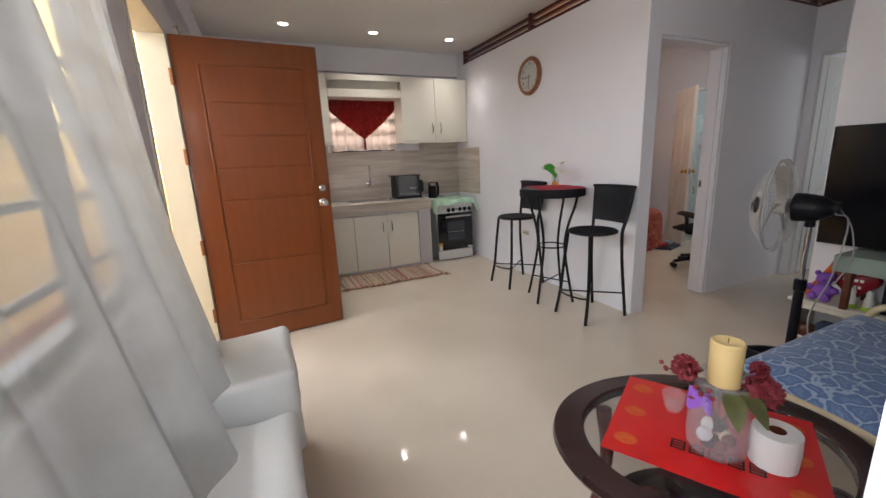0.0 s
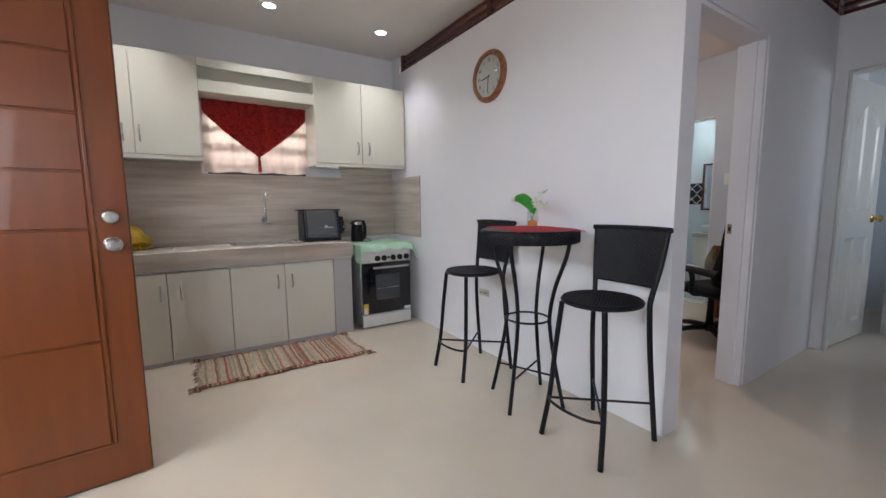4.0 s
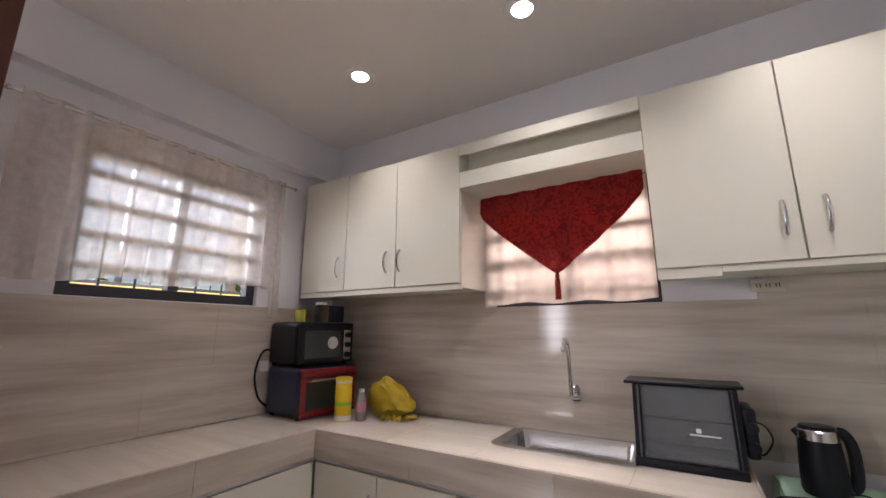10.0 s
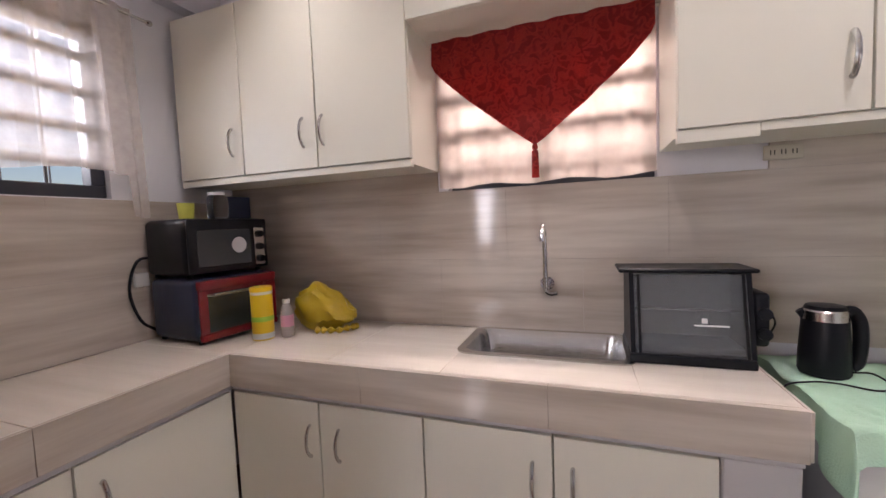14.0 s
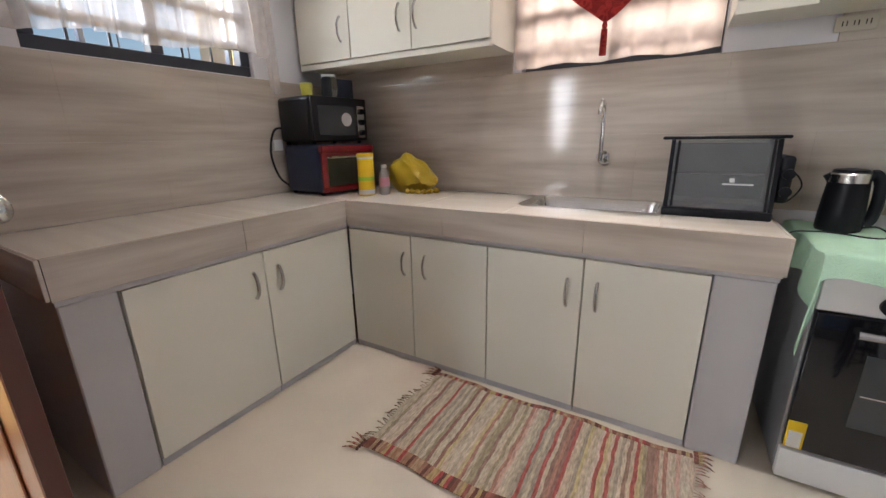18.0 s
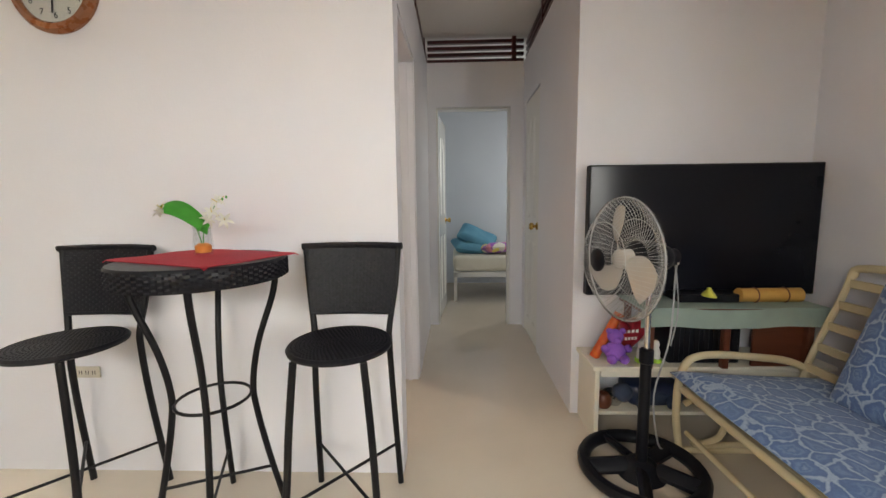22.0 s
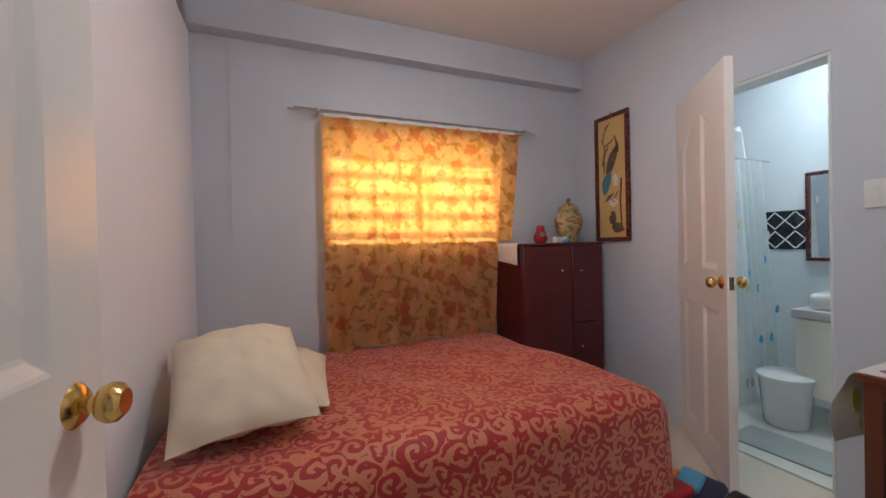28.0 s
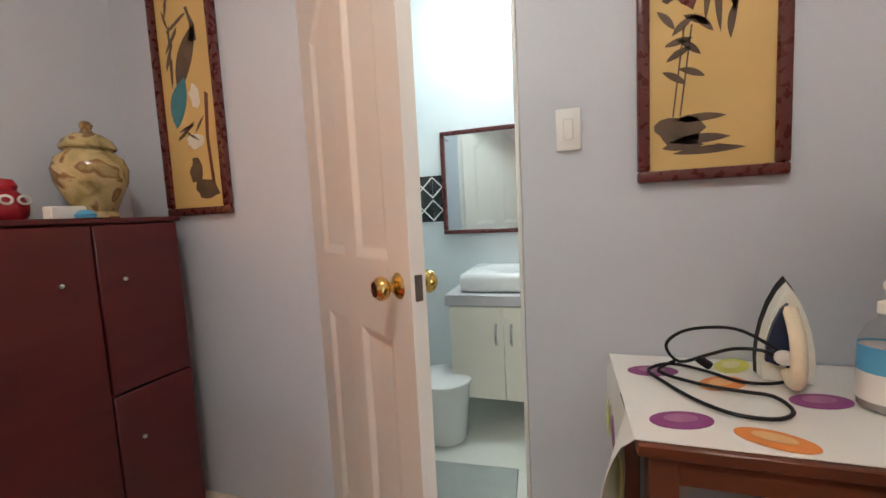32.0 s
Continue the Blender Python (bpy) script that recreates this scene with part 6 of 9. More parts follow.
part("ring", tube([(0.138 * math.cos(a), 0.138 * math.sin(a), 0.49) for a in [2 * math.pi * k / 24 for k in range(24)]], 0.006, 8, closed=True, steps=1), BLACKMET, bt, "thin steel ring between the legs")
cl = thing("red_table_cloth", "small bright red cloth laid cornerwise on the bar table", "cloth", pose(2.325, 2.60, 1.001, 0, 0, -20.7))


def red_cloth(u, v):
    x, y = (u - 0.5) * 0.38, (v - 0.5) * 0.50
    r = math.hypot(x, y)
    z = 0.002 + 0.0015 * math.sin(x * 30) - max(0, r - 0.305) * 0.9
    return Vector((x, y, z))


part("cloth", sheet(26, 26, red_cloth, 0.002), REDCL, cl)
va = thing("flower_jar", "small glass jar with a green leaf and white flowers", "flower jar", pose(2.35, 2.622, 1.006))
part("jar", lathe([(0.026, 0.0), (0.032, 0.004), (0.033, 0.05), (0.029, 0.09), (0.031, 0.10), (0.028, 0.10), (0.026, 0.088), (0.029, 0.05), (0.027, 0.008), (0.0, 0.006)], 24, caps=False), THIN, va)
part("pebbles", lathe([(0.0, 0.008), (0.026, 0.008), (0.028, 0.032), (0.015, 0.042), (0.0, 0.04)], 18, caps=False), ORANGE, va, "orange pebbles in water")


def leaf_blade(u, v):
    l = u * 0.17 - 0.025
    w = 0.036 * math.sin(math.pi * min(1, u * 0.88 + 0.10)) ** 0.5 * (v - 0.5) * 2
    return Vector((w * 0.5, l, 0.098 + 0.085 * math.sin(u * 1.9) + 0.8 * w - 0.02 * abs(v - 0.5)))


part("leaf", sheet(14, 6, leaf_blade, 0.0015), LEAF, va, "broad glossy green leaf")
for tz, sc_, dz in ((16, 0.85, 0.012), (-24, 0.75, 0.02)):
    o = part("leaf", sheet(14, 6, lambda u, v: leaf_blade(u * 0.85, v) * sc_ + Vector((0, 0, dz)), 0.0015), LEAF, va, "broad glossy green leaf")
    o.matrix_basis = pose(-0.01, 0.005, 0.01, 0, 0, tz)
part("stem", tube([(0, 0, 0.02), (-0.005, -0.01, 0.09), (-0.01, -0.03, 0.13), (-0.01, -0.06, 0.175)], 0.002, 6, steps=4), LEAF, va)
part("stem", tube([(0, 0, 0.02), (-0.005, 0.02, 0.10), (-0.01, 0.08, 0.14), (-0.01, 0.135, 0.155)], 0.002, 6, steps=4), LEAF, va)


def lily(rnd, size):
    """Six narrow petals bent back from a short throat, with stamens."""
    bm = bmesh.new()
    for q in range(6):
        a = q * math.pi / 3 + rnd.uniform(-0.15, 0.15)
        rows = []
        for k in range(5):
            t = k / 4
            w = 0.17 * size * math.sin(math.pi * (0.12 + 0.86 * t))
            r, z = size * t * 0.95, size * (0.55 * t - 0.55 * t * t * t)
            rows.append([bm.verts.new((r * math.cos(a) - w * s * math.sin(a), r * math.sin(a) + w * s * math.cos(a), z + 0.04 * size * abs(s))) for s in (-1, 0, 1)])
        for A, B in zip(rows, rows[1:]):
            for k in (0, 1):
                bm.faces.new((A[k], A[k + 1], B[k + 1], B[k]))
    return bm


rnd = random.Random(11)
STAMEN = mat("yellow_stamen", (0.60, 0.45, 0.06), (0.5, 0.36, 0.05), 0.6)
for k in range(9):
    c = Vector((rnd.uniform(-0.04, 0.015), -0.03 - 0.075 * rnd.random(), 0.12 + 0.075 * rnd.random()))
    if k > 5:
        c = Vector((rnd.uniform(-0.03, 0.0), 0.125 + 0.05 * rnd.random(), 0.125 + 0.045 * rnd.random()))
    f = part("flower", lily(rnd, rnd.uniform(0.026, 0.036)), PETAL, va, "white lily flower")
    f.matrix_basis = pose(c.x, c.y, c.z, rnd.uniform(-50, 50), rnd.uniform(-75, -20), rnd.uniform(0, 360))
    part("stamen", tube([(0, 0, 0), (0.002, 0, 0.012), (0.004, 0.002, 0.022)], 0.0013, 5, steps=2), STAMEN, f)
for k in range(4):
    part("bud", lathe([(0, 0), (0.004, 0.004), (0.003, 0.01), (0, 0.012)], 8, caps=False), LEAF, va).location = (-0.01 + 0.008 * k, -0.06 - 0.01 * k, 0.18 + 0.007 * k)

# ---- television corner ----
NAVYPL = mat("blue_grey_plush", (0.03, 0.045, 0.08), (0.045, 0.06, 0.10), 0.9, scale=9, bump=0.3, bscale=160)


def soft_lump(rx, ry, rz, seed, at):
    """A stuffed rounded shape; rx runs along y."""
    bm = bmesh.new()
    bmesh.ops.create_icosphere(bm, subdivisions=3, radius=1.0)
    for v in bm.verts:
        k = 1 + 0.12 * noise.noise(v.co * 2 + Vector((seed, 0, 0)))
        v.co = Vector((v.co.x * ry * k + at[0], v.co.y * rx * k + at[1], v.co.z * rz * k + at[2]))
    return bm



tv = thing("television", "large black flat television mounted on the wall", "television", pose(3.0, 0.455, 1.03))
part("screen", box(-0.022, -0.008, -0.568, 0.568, -0.325, 0.325, 0.002, 1), SCREEN, tv, "glossy black screen")
part("bezel", box(-0.0205, 0.03, -0.574, 0.574, -0.332, 0.332, 0.004, 1), BLACK, tv)
part("wall_mount", box(0.03, 0.07, -0.2, 0.2, -0.12, 0.12), BLACKMET, tv)
cs = thing("low_console", "cream painted low console with an open lower shelf", "console", pose(0, 0, 0))
for y0, y1 in ((1.005, 1.03), (-0.08, -0.055)):
    part("side_panel", box(2.81, 3.065, y0, y1, 0, 0.365, 0.004, 1), CREAMFR, cs)
part("top", box(2.795, 3.067, -0.10, 1.045, 0.365, 0.388, 0.004, 1), CREAMFR, cs)
part("shelf", box(2.82, 3.065, -0.055, 1.004, 0.13, 0.148, 0.003, 1), CREAMFR, cs)
part("front_rail", box(2.808, 2.822, -0.055, 1.004, 0.33, 0.364, 0.003, 1), CREAMFR, cs)
ut = thing("upper_stand", "dark brown stand on the console under the television", "stand", pose(0, 0, 0.389))
part("top", box(2.765, 3.05, 0.02, 0.83, 0.265, 0.29, 0.004, 1), TABLEW, ut)
for x in (2.785, 3.03):
    for y in (0.06, 0.44, 0.79):
        part("leg", box(x - 0.015, x + 0.015, y - 0.015, y + 0.015, 0, 0.265, 0.003, 1), TABLEW, ut)
rn = thing("table_runner", "grey-green runner hanging over the stand's front edge", "table runner")


def runner(u, v):
    y = 0.0 + u * 0.85
    if v < 0.55:
        return Vector((2.755 - 0.004 * math.sin(u * 21), y, 0.595 + 0.088 * v / 0.55 + 0.006 * math.sin(u * 9)))
    return Vector((2.755 + (v - 0.55) / 0.45 * 0.28, y, 0.6835 + 0.001 * math.sin(u * 12)))


part("front_drop", sheet(60, 8, lambda u, v: runner(u, v * 0.549), 0.003), RUNNER, rn)
part("top_cloth", sheet(30, 4, lambda u, v: runner(u, 0.55 + 0.45 * v), 0.003), RUNNER, rn)
solid("set_top_box", box(2.86, 3.03, 0.30, 0.62, 0.687, 0.725, 0.004, 1), BLACK, "black set-top box on the runner", "set-top box")
ROLLCL = mat("tan_rolled_cloth", (0.60, 0.34, 0.09), (0.52, 0.29, 0.07), 0.7, scale=9, bump=0.15)
rl = thing("tan_roll", "tan-orange rolled cushion tied with a strap on the runner", "cushion roll", pose(2.87, 0.19, 0.722))
part("roll", tube([(0, -0.145, 0), (0, -0.12, 0), (0, 0.12, 0), (0, 0.145, 0)], lambda t: 0.034 if 0.02 < t < 0.98 else 0.026, 18, steps=3), ROLLCL, rl)
for y in (-0.07, 0.07):
    part("strap", tube([(0.036 * math.cos(a), y, 0.036 * math.sin(a)) for a in [k * 0.393 for k in range(16)]], 0.003, 6, closed=True, steps=1), TABLEW, rl)
solid("yellow_trinket", lathe([(0.0, 0.0), (0.045, 0.0), (0.036, 0.012), (0.02, 0.026), (0.012, 0.04), (0, 0.042)], 14, sy=0.6, caps=False), LEMON, "small yellow trinket beside the television base", "trinket", pose(2.83, 0.50, 0.7265))
bx = thing("black_slatted_box", "black slatted box under the runner on the console", "box", pose(2.93, 0.50, 0.389))
part("case", box(-0.09, 0.10, -0.17, 0.17, 0.0, 0.215, 0.006, 2), BLACK, bx)
for k in range(7):
    part("slat", box(-0.098, -0.0905, -0.155 + 0.046 * k, -0.13 + 0.046 * k, 0.012, 0.20, 0.002, 1), BLACKMET, bx)
part("lid", box(-0.105, 0.11, -0.185, 0.185, 0.216, 0.232, 0.004, 1), BLACK, bx)
solid("wooden_board", box(2.80, 2.815, 0.05, 0.30, 0.39, 0.65, 0.003, 1), TABLEW, "brown wooden board standing under the runner", "board")
bt_ = thing("plush_dog", "dark blue-grey plush dog lying on the console shelf", "plush toy", pose(2.89, 0.72, 0.149))
part("body", soft_lump(0.13, 0.05, 0.05, 31, (0, 0, 0.05)), NAVYPL, bt_)
part("head", soft_lump(0.05, 0.045, 0.045, 32, (-0.02, 0.15, 0.075)), NAVYPL, bt_)
for q in (-0.08, 0.07):
    part("paw", soft_lump(0.022, 0.03, 0.035, 33, (-0.05, q, 0.036)), NAVYPL, bt_)
solid("brown_pot", lathe([(0.03, 0.0), (0.042, 0.02), (0.04, 0.05), (0.028, 0.07), (0.024, 0.07), (0.0, 0.06)], 20), TABLEW, "small round brown pot on the console shelf", "pot", pose(2.87, 0.965, 0.149))
solid("brown_pot", lathe([(0.03, 0.0), (0.042, 0.02), (0.04, 0.05), (0.028, 0.07), (0.024, 0.07), (0.0, 0.06)], 20), TABLEW, "small round brown pot on the console shelf", "pot", pose(2.87, 0.45, 0.149))
# toys and ornaments on the console
pt = thing("plush_toy", "small purple plush toy sitting on the console", "plush toy", pose(2.87, 0.915, 0.389))
for nm, c, r in (("body", (0, 0, 0.05), 0.05), ("head", (0, 0, 0.125), 0.038), ("ear", (-0.005, 0.033, 0.155), 0.015), ("ear", (-0.005, -0.033, 0.155), 0.015), ("foot", (-0.045, 0.03, 0.025), 0.024), ("foot", (-0.045, -0.03, 0.025), 0.024), ("arm", (-0.02, 0.055, 0.07), 0.02), ("arm", (-0.02, -0.055, 0.07), 0.02), ("muzzle", (-0.036, 0, 0.118), 0.016)):
    bm = bmesh.new()
    bmesh.ops.create_icosphere(bm, subdivisions=3, radius=r)
    for v in bm.verts:
        v.co *= 1 + 0.07 * noise.noise(v.co * 60)
    part(nm, bm, PURPLE, pt).location = c
hp = thing("heart_cushion", "red heart-shaped cushion with white printed words", "cushion", pose(2.97, 0.82, 0.50, 90, 0, -80))
heart = [(0.0065 * 16 * math.sin(a) ** 3, 0.0065 * (13 * math.cos(a) - 5 * math.cos(2 * a) - 2 * math.cos(3 * a) - math.cos(4 * a))) for a in [2 * math.pi * k / 40 for k in range(40)]]
bm = bmesh.new()
rings = [[bm.verts.new((x * s, y * s, z)) for x, y in heart] for s, z in ((0.5, -0.045), (0.88, -0.03), (1.0, 0.0), (0.88, 0.03), (0.5, 0.045))]
for A, B in zip(rings, rings[1:]):
    for k in range(40):
        bm.faces.new((A[k], A[(k + 1) % 40], B[(k + 1) % 40], B[k]))
bm.faces.new(rings[0][::-1]), bm.faces.new(rings[-1])
part("body", bm, REDPL, hp)
for zz, w in ((0.022, 0.045), (-0.015, 0.036)):
    bm = bmesh.new()
    for k in range(4):
        box(-w + k * w * 0.5, -w + k * w * 0.5 + w * 0.34, zz - 0.008, zz + 0.008, 0.0455, 0.047, bm=bm)
    part("print", bm, WHITE, hp, "white printed words", False)
tb = thing("bamboo_tube", "orange-brown cardboard tube leaning on the console", "tube", pose(2.92, 1.0, 0.389, 28, 0, 0))
part("tube", lathe([(0.024, 0.0), (0.024, 0.26)], 20), GOLDP, tb)
part("ribbon", lathe([(0.026, 0.225), (0.027, 0.235), (0.026, 0.245)], 20), REDPL, tb, "red ribbon")
for y, g in ((0.79, WHITE), (0.72, PETAL)):
    f = thing("figurine", "small white and green porcelain figurine on the console", "figurine", pose(2.86, y, 0.389), "console figurines")
    part("figure", lathe([(0.024, 0.0), (0.026, 0.012), (0.02, 0.03), (0.022, 0.05), (0.014, 0.075), (0.017, 0.09), (0.012, 0.105), (0.0, 0.112)], 14, caps=False), g, f)
    part("base", lathe([(0.028, 0.0), (0.03, 0.01), (0.026, 0.02)], 14), LIME, f, "green base")
sh = thing("steel_bowl", "small steel bowl on the console shelf", "bowl", pose(2.90, 0.90, 0.149))
part("bowl", lathe([(0.03, 0.0), (0.05, 0.03), (0.056, 0.06), (0.05, 0.062), (0.028, 0.008)], 22), STEEL, sh)
solid("dark_bag", box(-0.09, 0.09, -0.14, 0.14, 0, 0.12, 0.04, 3), NAVY, "dark folded bag on the console shelf", "bag", pose(2.94, 0.70, 0.149))
solid("leather_case", box(-0.08, 0.08, -0.12, 0.12, 0, 0.10, 0.02, 3), TABLEW, "brown case on the console shelf", "case", pose(2.95, 0.40, 0.149))
# pedestal fan
fn = thing("pedestal_fan", "black pedestal fan with a clear guard and pale blades", "fan", pose(2.575, 0.905, 0))
part("base_plate", lathe([(0.0, 0.012), (0.08, 0.012), (0.10, 0.0), (0.06, 0.055), (0.03, 0.065), (0, 0.066)], 28, caps=False), BLACK, fn)
part("base_ring", tube([(0.235 * math.cos(a), 0.235 * math.sin(a), 0.03) for a in [2 * math.pi * k / 36 for k in range(36)]], 0.030, 10, closed=True, steps=1, flat=0.9), BLACK, fn)
for k in range(5):
    a = 2 * math.pi * k / 5 + 0.3
    part("base_spoke", tube([(0.06 * math.cos(a), 0.06 * math.sin(a), 0.04), (0.22 * math.cos(a), 0.22 * math.sin(a), 0.030)], 0.036, 8, steps=0, flat=0.5), BLACK, fn)
part("lower_pole", lathe([(0.024, 0.06), (0.022, 0.5), (0.028, 0.505), (0.028, 0.56), (0.02, 0.565)], 18), BLACK, fn)
part("upper_pole", lathe([(0.012, 0.56), (0.012, 0.86)], 16), CHROME, fn, "chrome extension pole")
hd = part("motor_housing", tube([(0, 0.11, 0), (0, 0.09, 0), (0, 0.0, 0), (0, -0.05, 0), (0, -0.075, 0)], lambda t: 0.035 + 0.04 * math.sin(math.pi * min(1, t + 0.25)), 20, steps=3), BLACK, fn)
turn = pose(0, -0.03, 0.95, 0, 0, 11)
hd.matrix_basis = turn
part("neck", tube([(0, 0, 0.85), (0, 0, 0.92)], 0.022, 12, steps=0), BLACK, fn)
FR = 0.245
GUARD = mat("pale_guard_wire", (0.52, 0.52, 0.515), (0.46, 0.46, 0.455), 0.4, scale=20)
front = part("front_guard", tube([(0.15 * math.cos(a), 0.249, 0.15 * math.sin(a)) for a in [2 * math.pi * k / 40 for k in range(40)]], 0.0014, 6, closed=True, steps=1), GUARD, fn, "fine clear front guard")
rear = part("rear_guard", tube([(0.16 * math.cos(a), 0.1095, 0.16 * math.sin(a)) for a in [2 * math.pi * k / 40 for k in range(40)]], 0.0014, 6, closed=True, steps=1), GUARD, fn, "pale grey rear guard")
for cage, count, pts, r in ((front, 72, ((0.04, 0.268), (0.16, 0.245), (FR, 0.165)), 0.0006), (rear, 60, ((0.05, 0.10), (0.17, 0.11), (FR, 0.165)), 0.0010)):
    cage.matrix_basis = turn
    wire = finish(tube([(x, y, 0) for x, y in pts], r, 4, steps=3), "wire", GUARD, True)
    for k in range(count):
        w_ = new("wire", wire)
        w_.parent = cage
        w_.matrix_basis = pose(0, 0, 0, 0, 360 * k / count, 0)
for r, y in ((FR + 0.002, 0.165), (0.04, 0.269)):
    o = part("guard_ring", tube([(r * math.cos(a), y, r * math.sin(a)) for a in [2 * math.pi * k / 40 for k in range(40)]], 0.003 if r > 0.2 else 0.0018, 6, closed=True, steps=1), GUARD, fn)
    o.matrix_basis = turn
FROST = sheer("frosted_guard_plastic", (0.45, 0.45, 0.44), 0.65, 40, 0.5)
bm = lathe([(FR - 0.012, -0.024), (FR + 0.001, -0.032), (FR + 0.004, -0.045), (FR + 0.006, -0.045), (FR + 0.003, -0.030), (FR - 0.012, -0.021)], 56, caps=False)
o = part("guard_rim", bm, FROST, fn, "frosted clear plastic rim")
o.matrix_basis = turn @ pose(0, 0.205, 0, -90, 0, 0)
o = part("badge", lathe([(0.0, 0.0), (0.046, 0.0), (0.046, 0.008), (0.038, 0.014), (0.0, 0.016)], 28, caps=False), BLACK, fn, "black oval badge")
o.matrix_basis = turn @ pose(0, 0.266, 0, -90, 0, 0)
for k in range(3):
    a0 = 2 * math.pi * k / 3 + 1.1

    def blade(u, v, a0=a0):
        r = 0.04 + u * 0.175
        a = a0 + (v - 0.5) * (0.5 + 0.42 * math.sin(math.pi * min(1, u * 0.9 + 0.1))) + 0.45 * u
        return Vector((r * math.cos(a), 0.165 + 0.035 * (v - 0.5) + 0.008 * u, r * math.sin(a)))

    o = part("blade", sheet(14, 6, blade, 0.002), CLEARPL, fn, "translucent pale blade")
    o.matrix_basis = turn
o = part("hub", lathe([(0.0, 0.0), (0.04, 0.0), (0.04, 0.05), (0.03, 0.06), (0.0, 0.064)], 22, caps=False), CLEARPL, fn)
o.matrix_basis = turn @ pose(0, 0.13, 0, -90, 0, 0)
part("cord", tube([(-0.02, -0.10, 0.93), (0.05, -0.13, 0.88), (0.03, -0.11, 0.6), (0.02, -0.05, 0.35), (0.06, -0.1, 0.1), (0.16, -0.2, 0.006)], 0.004, 6, steps=5), GREYCH, fn, "grey power cord")
part("cord_loop", tube([(0.02, -0.10, 0.95), (0.06, -0.14, 0.86), (0.07, -0.16, 0.70), (0.04, -0.12, 0.56)], 0.003, 6, steps=5), GREYCH, fn)

# ---- cane settee ----
se = thing("cane_settee", "cream cane settee with blue ring-patterned cushions", "settee", pose(1.62, -0.09, 0))
W, D = 1.12, 0.77
SEAT = 0.34
for x, h in ((0.02, 0.37), (W - 0.02, 0.475)):
    part("arm_frame", tube([(x, D - 0.02, 0.0), (x, D + 0.005, 0.2), (x, D - 0.01, h - 0.075), (x, D - 0.09, h), (x, 0.45, h - 0.005), (x, 0.26, h - 0.035), (x, 0.20, h - 0.115), (x, 0.18, 0.05), (x, 0.2, 0.0)], 0.017, 10, steps=5), RATTAN, se)
    part("loop_brace", tube([(x, D - 0.03, 0.24), (x, D - 0.12, 0.30), (x, D - 0.22, 0.22), (x, D - 0.2, 0.08), (x, D - 0.08, 0.04), (x, 0.3, 0.05)], 0.014, 10, steps=5), RATTAN, se)
    part("skid", tube([(x, D - 0.02, 0.016), (x, 0.2, 0.016)], 0.016, 10, steps=0), RATTAN, se)
part("front_rail", tube([(0.02, D - 0.01, SEAT - 0.02), (W - 0.02, D - 0.01, SEAT - 0.02)], 0.017, 10, steps=0), RATTAN, se)
part("lower_rail", tube([(0.02, D - 0.05, 0.10), (W - 0.02, D - 0.05, 0.10)], 0.013, 10, steps=0), RATTAN, se)
part("seat_board", box(0.03, W - 0.03, 0.2, D - 0.02, SEAT - 0.03, SEAT - 0.008, 0.004, 1), RATTAN, se)
for k in range(6):
    x = 0.03 + (W - 0.06) * k / 5
    part("back_post", tube([(x, 0.24, SEAT - 0.02), (x, 0.19, 0.5), (x, 0.09, 0.75), (x, 0.055, 0.86)], 0.013, 8, steps=4), RATTAN, se)
for k in range(5):
    z, y = 0.43 + 0.095 * k, 0.215 - 0.037 * k
    part("back_slat", box(0.03, W - 0.03, y - 0.007, y + 0.007, z - 0.019, z + 0.019, 0.004, 1), RATTAN, se)
part("top_rail", tube([(0.03, 0.06, 0.84), (0.09, 0.05, 0.885), (W / 2, 0.05, 0.895), (W - 0.09, 0.05, 0.885), (W - 0.03, 0.06, 0.84)], 0.017, 10, steps=5), RATTAN, se)


def pad(w, d, h, seed, nu=30, nv=24):
    """A soft cushion, w x d, with puffed faces and a quilted dip."""
    bm = bmesh.new()
    for s in (1, -1):
        def f(u, v, s=s):
            e = min(u, 1 - u, v, 1 - v)
            puff = min(1, (e * 7) ** 0.55)
            z = s * h / 2 * puff * (0.9 + 0.12 * math.sin(u * 8 + seed) * math.sin(v * 7 + seed))
            return Vector(((u - 0.5) * w, (v - 0.5) * d, z))
        sheet(nu, nv, f, bm=bm)
    bmesh.ops.remove_doubles(bm, verts=bm.verts[:], dist=0.0005)
    return bm


o = part("seat_cushion", pad(W - 0.02, D - 0.1, 0.10, 1.0), CUSH, se, "blue ring-patterned seat cushion")
o.matrix_basis = pose(W / 2, D / 2 + 0.09, SEAT + 0.035, 3, 0, 0)
o = part("back_cushion", pad(W * 0.72, 0.50, 0.12, 2.0), CUSH, se, "blue ring-patterned back cushion")
o.matrix_basis = pose(W * 0.40, 0.255, 0.62, 110, 0, 0)

# ---- white sofa, curtain, coffee table ----
so = thing("slipcovered_sofa", "low sofa under a loose white slipcover", "sofa", pose(0, 0, 0))


def soft_box(x0, x1, y0, y1, z0, z1, r, seed, amp=0.008):
    bm = box(x0, x1, y0, y1, z0, z1, r, 4)
    bmesh.ops.subdivide_edges(bm, edges=[e for e in bm.edges if e.calc_length() > 0.12], cuts=5, use_grid_fill=True)
    for v in bm.verts:
        k = noise.noise(v.co * 5 + Vector((seed, 0, 0))) + 0.6 * noise.noise(v.co * 12 + Vector((0, seed, 0)))
        v.co += v.co.normalized() * 0 + Vector((k, noise.noise(v.co * 6 + Vector((9, seed, 3))), k * 0.7)) * amp
    return bm


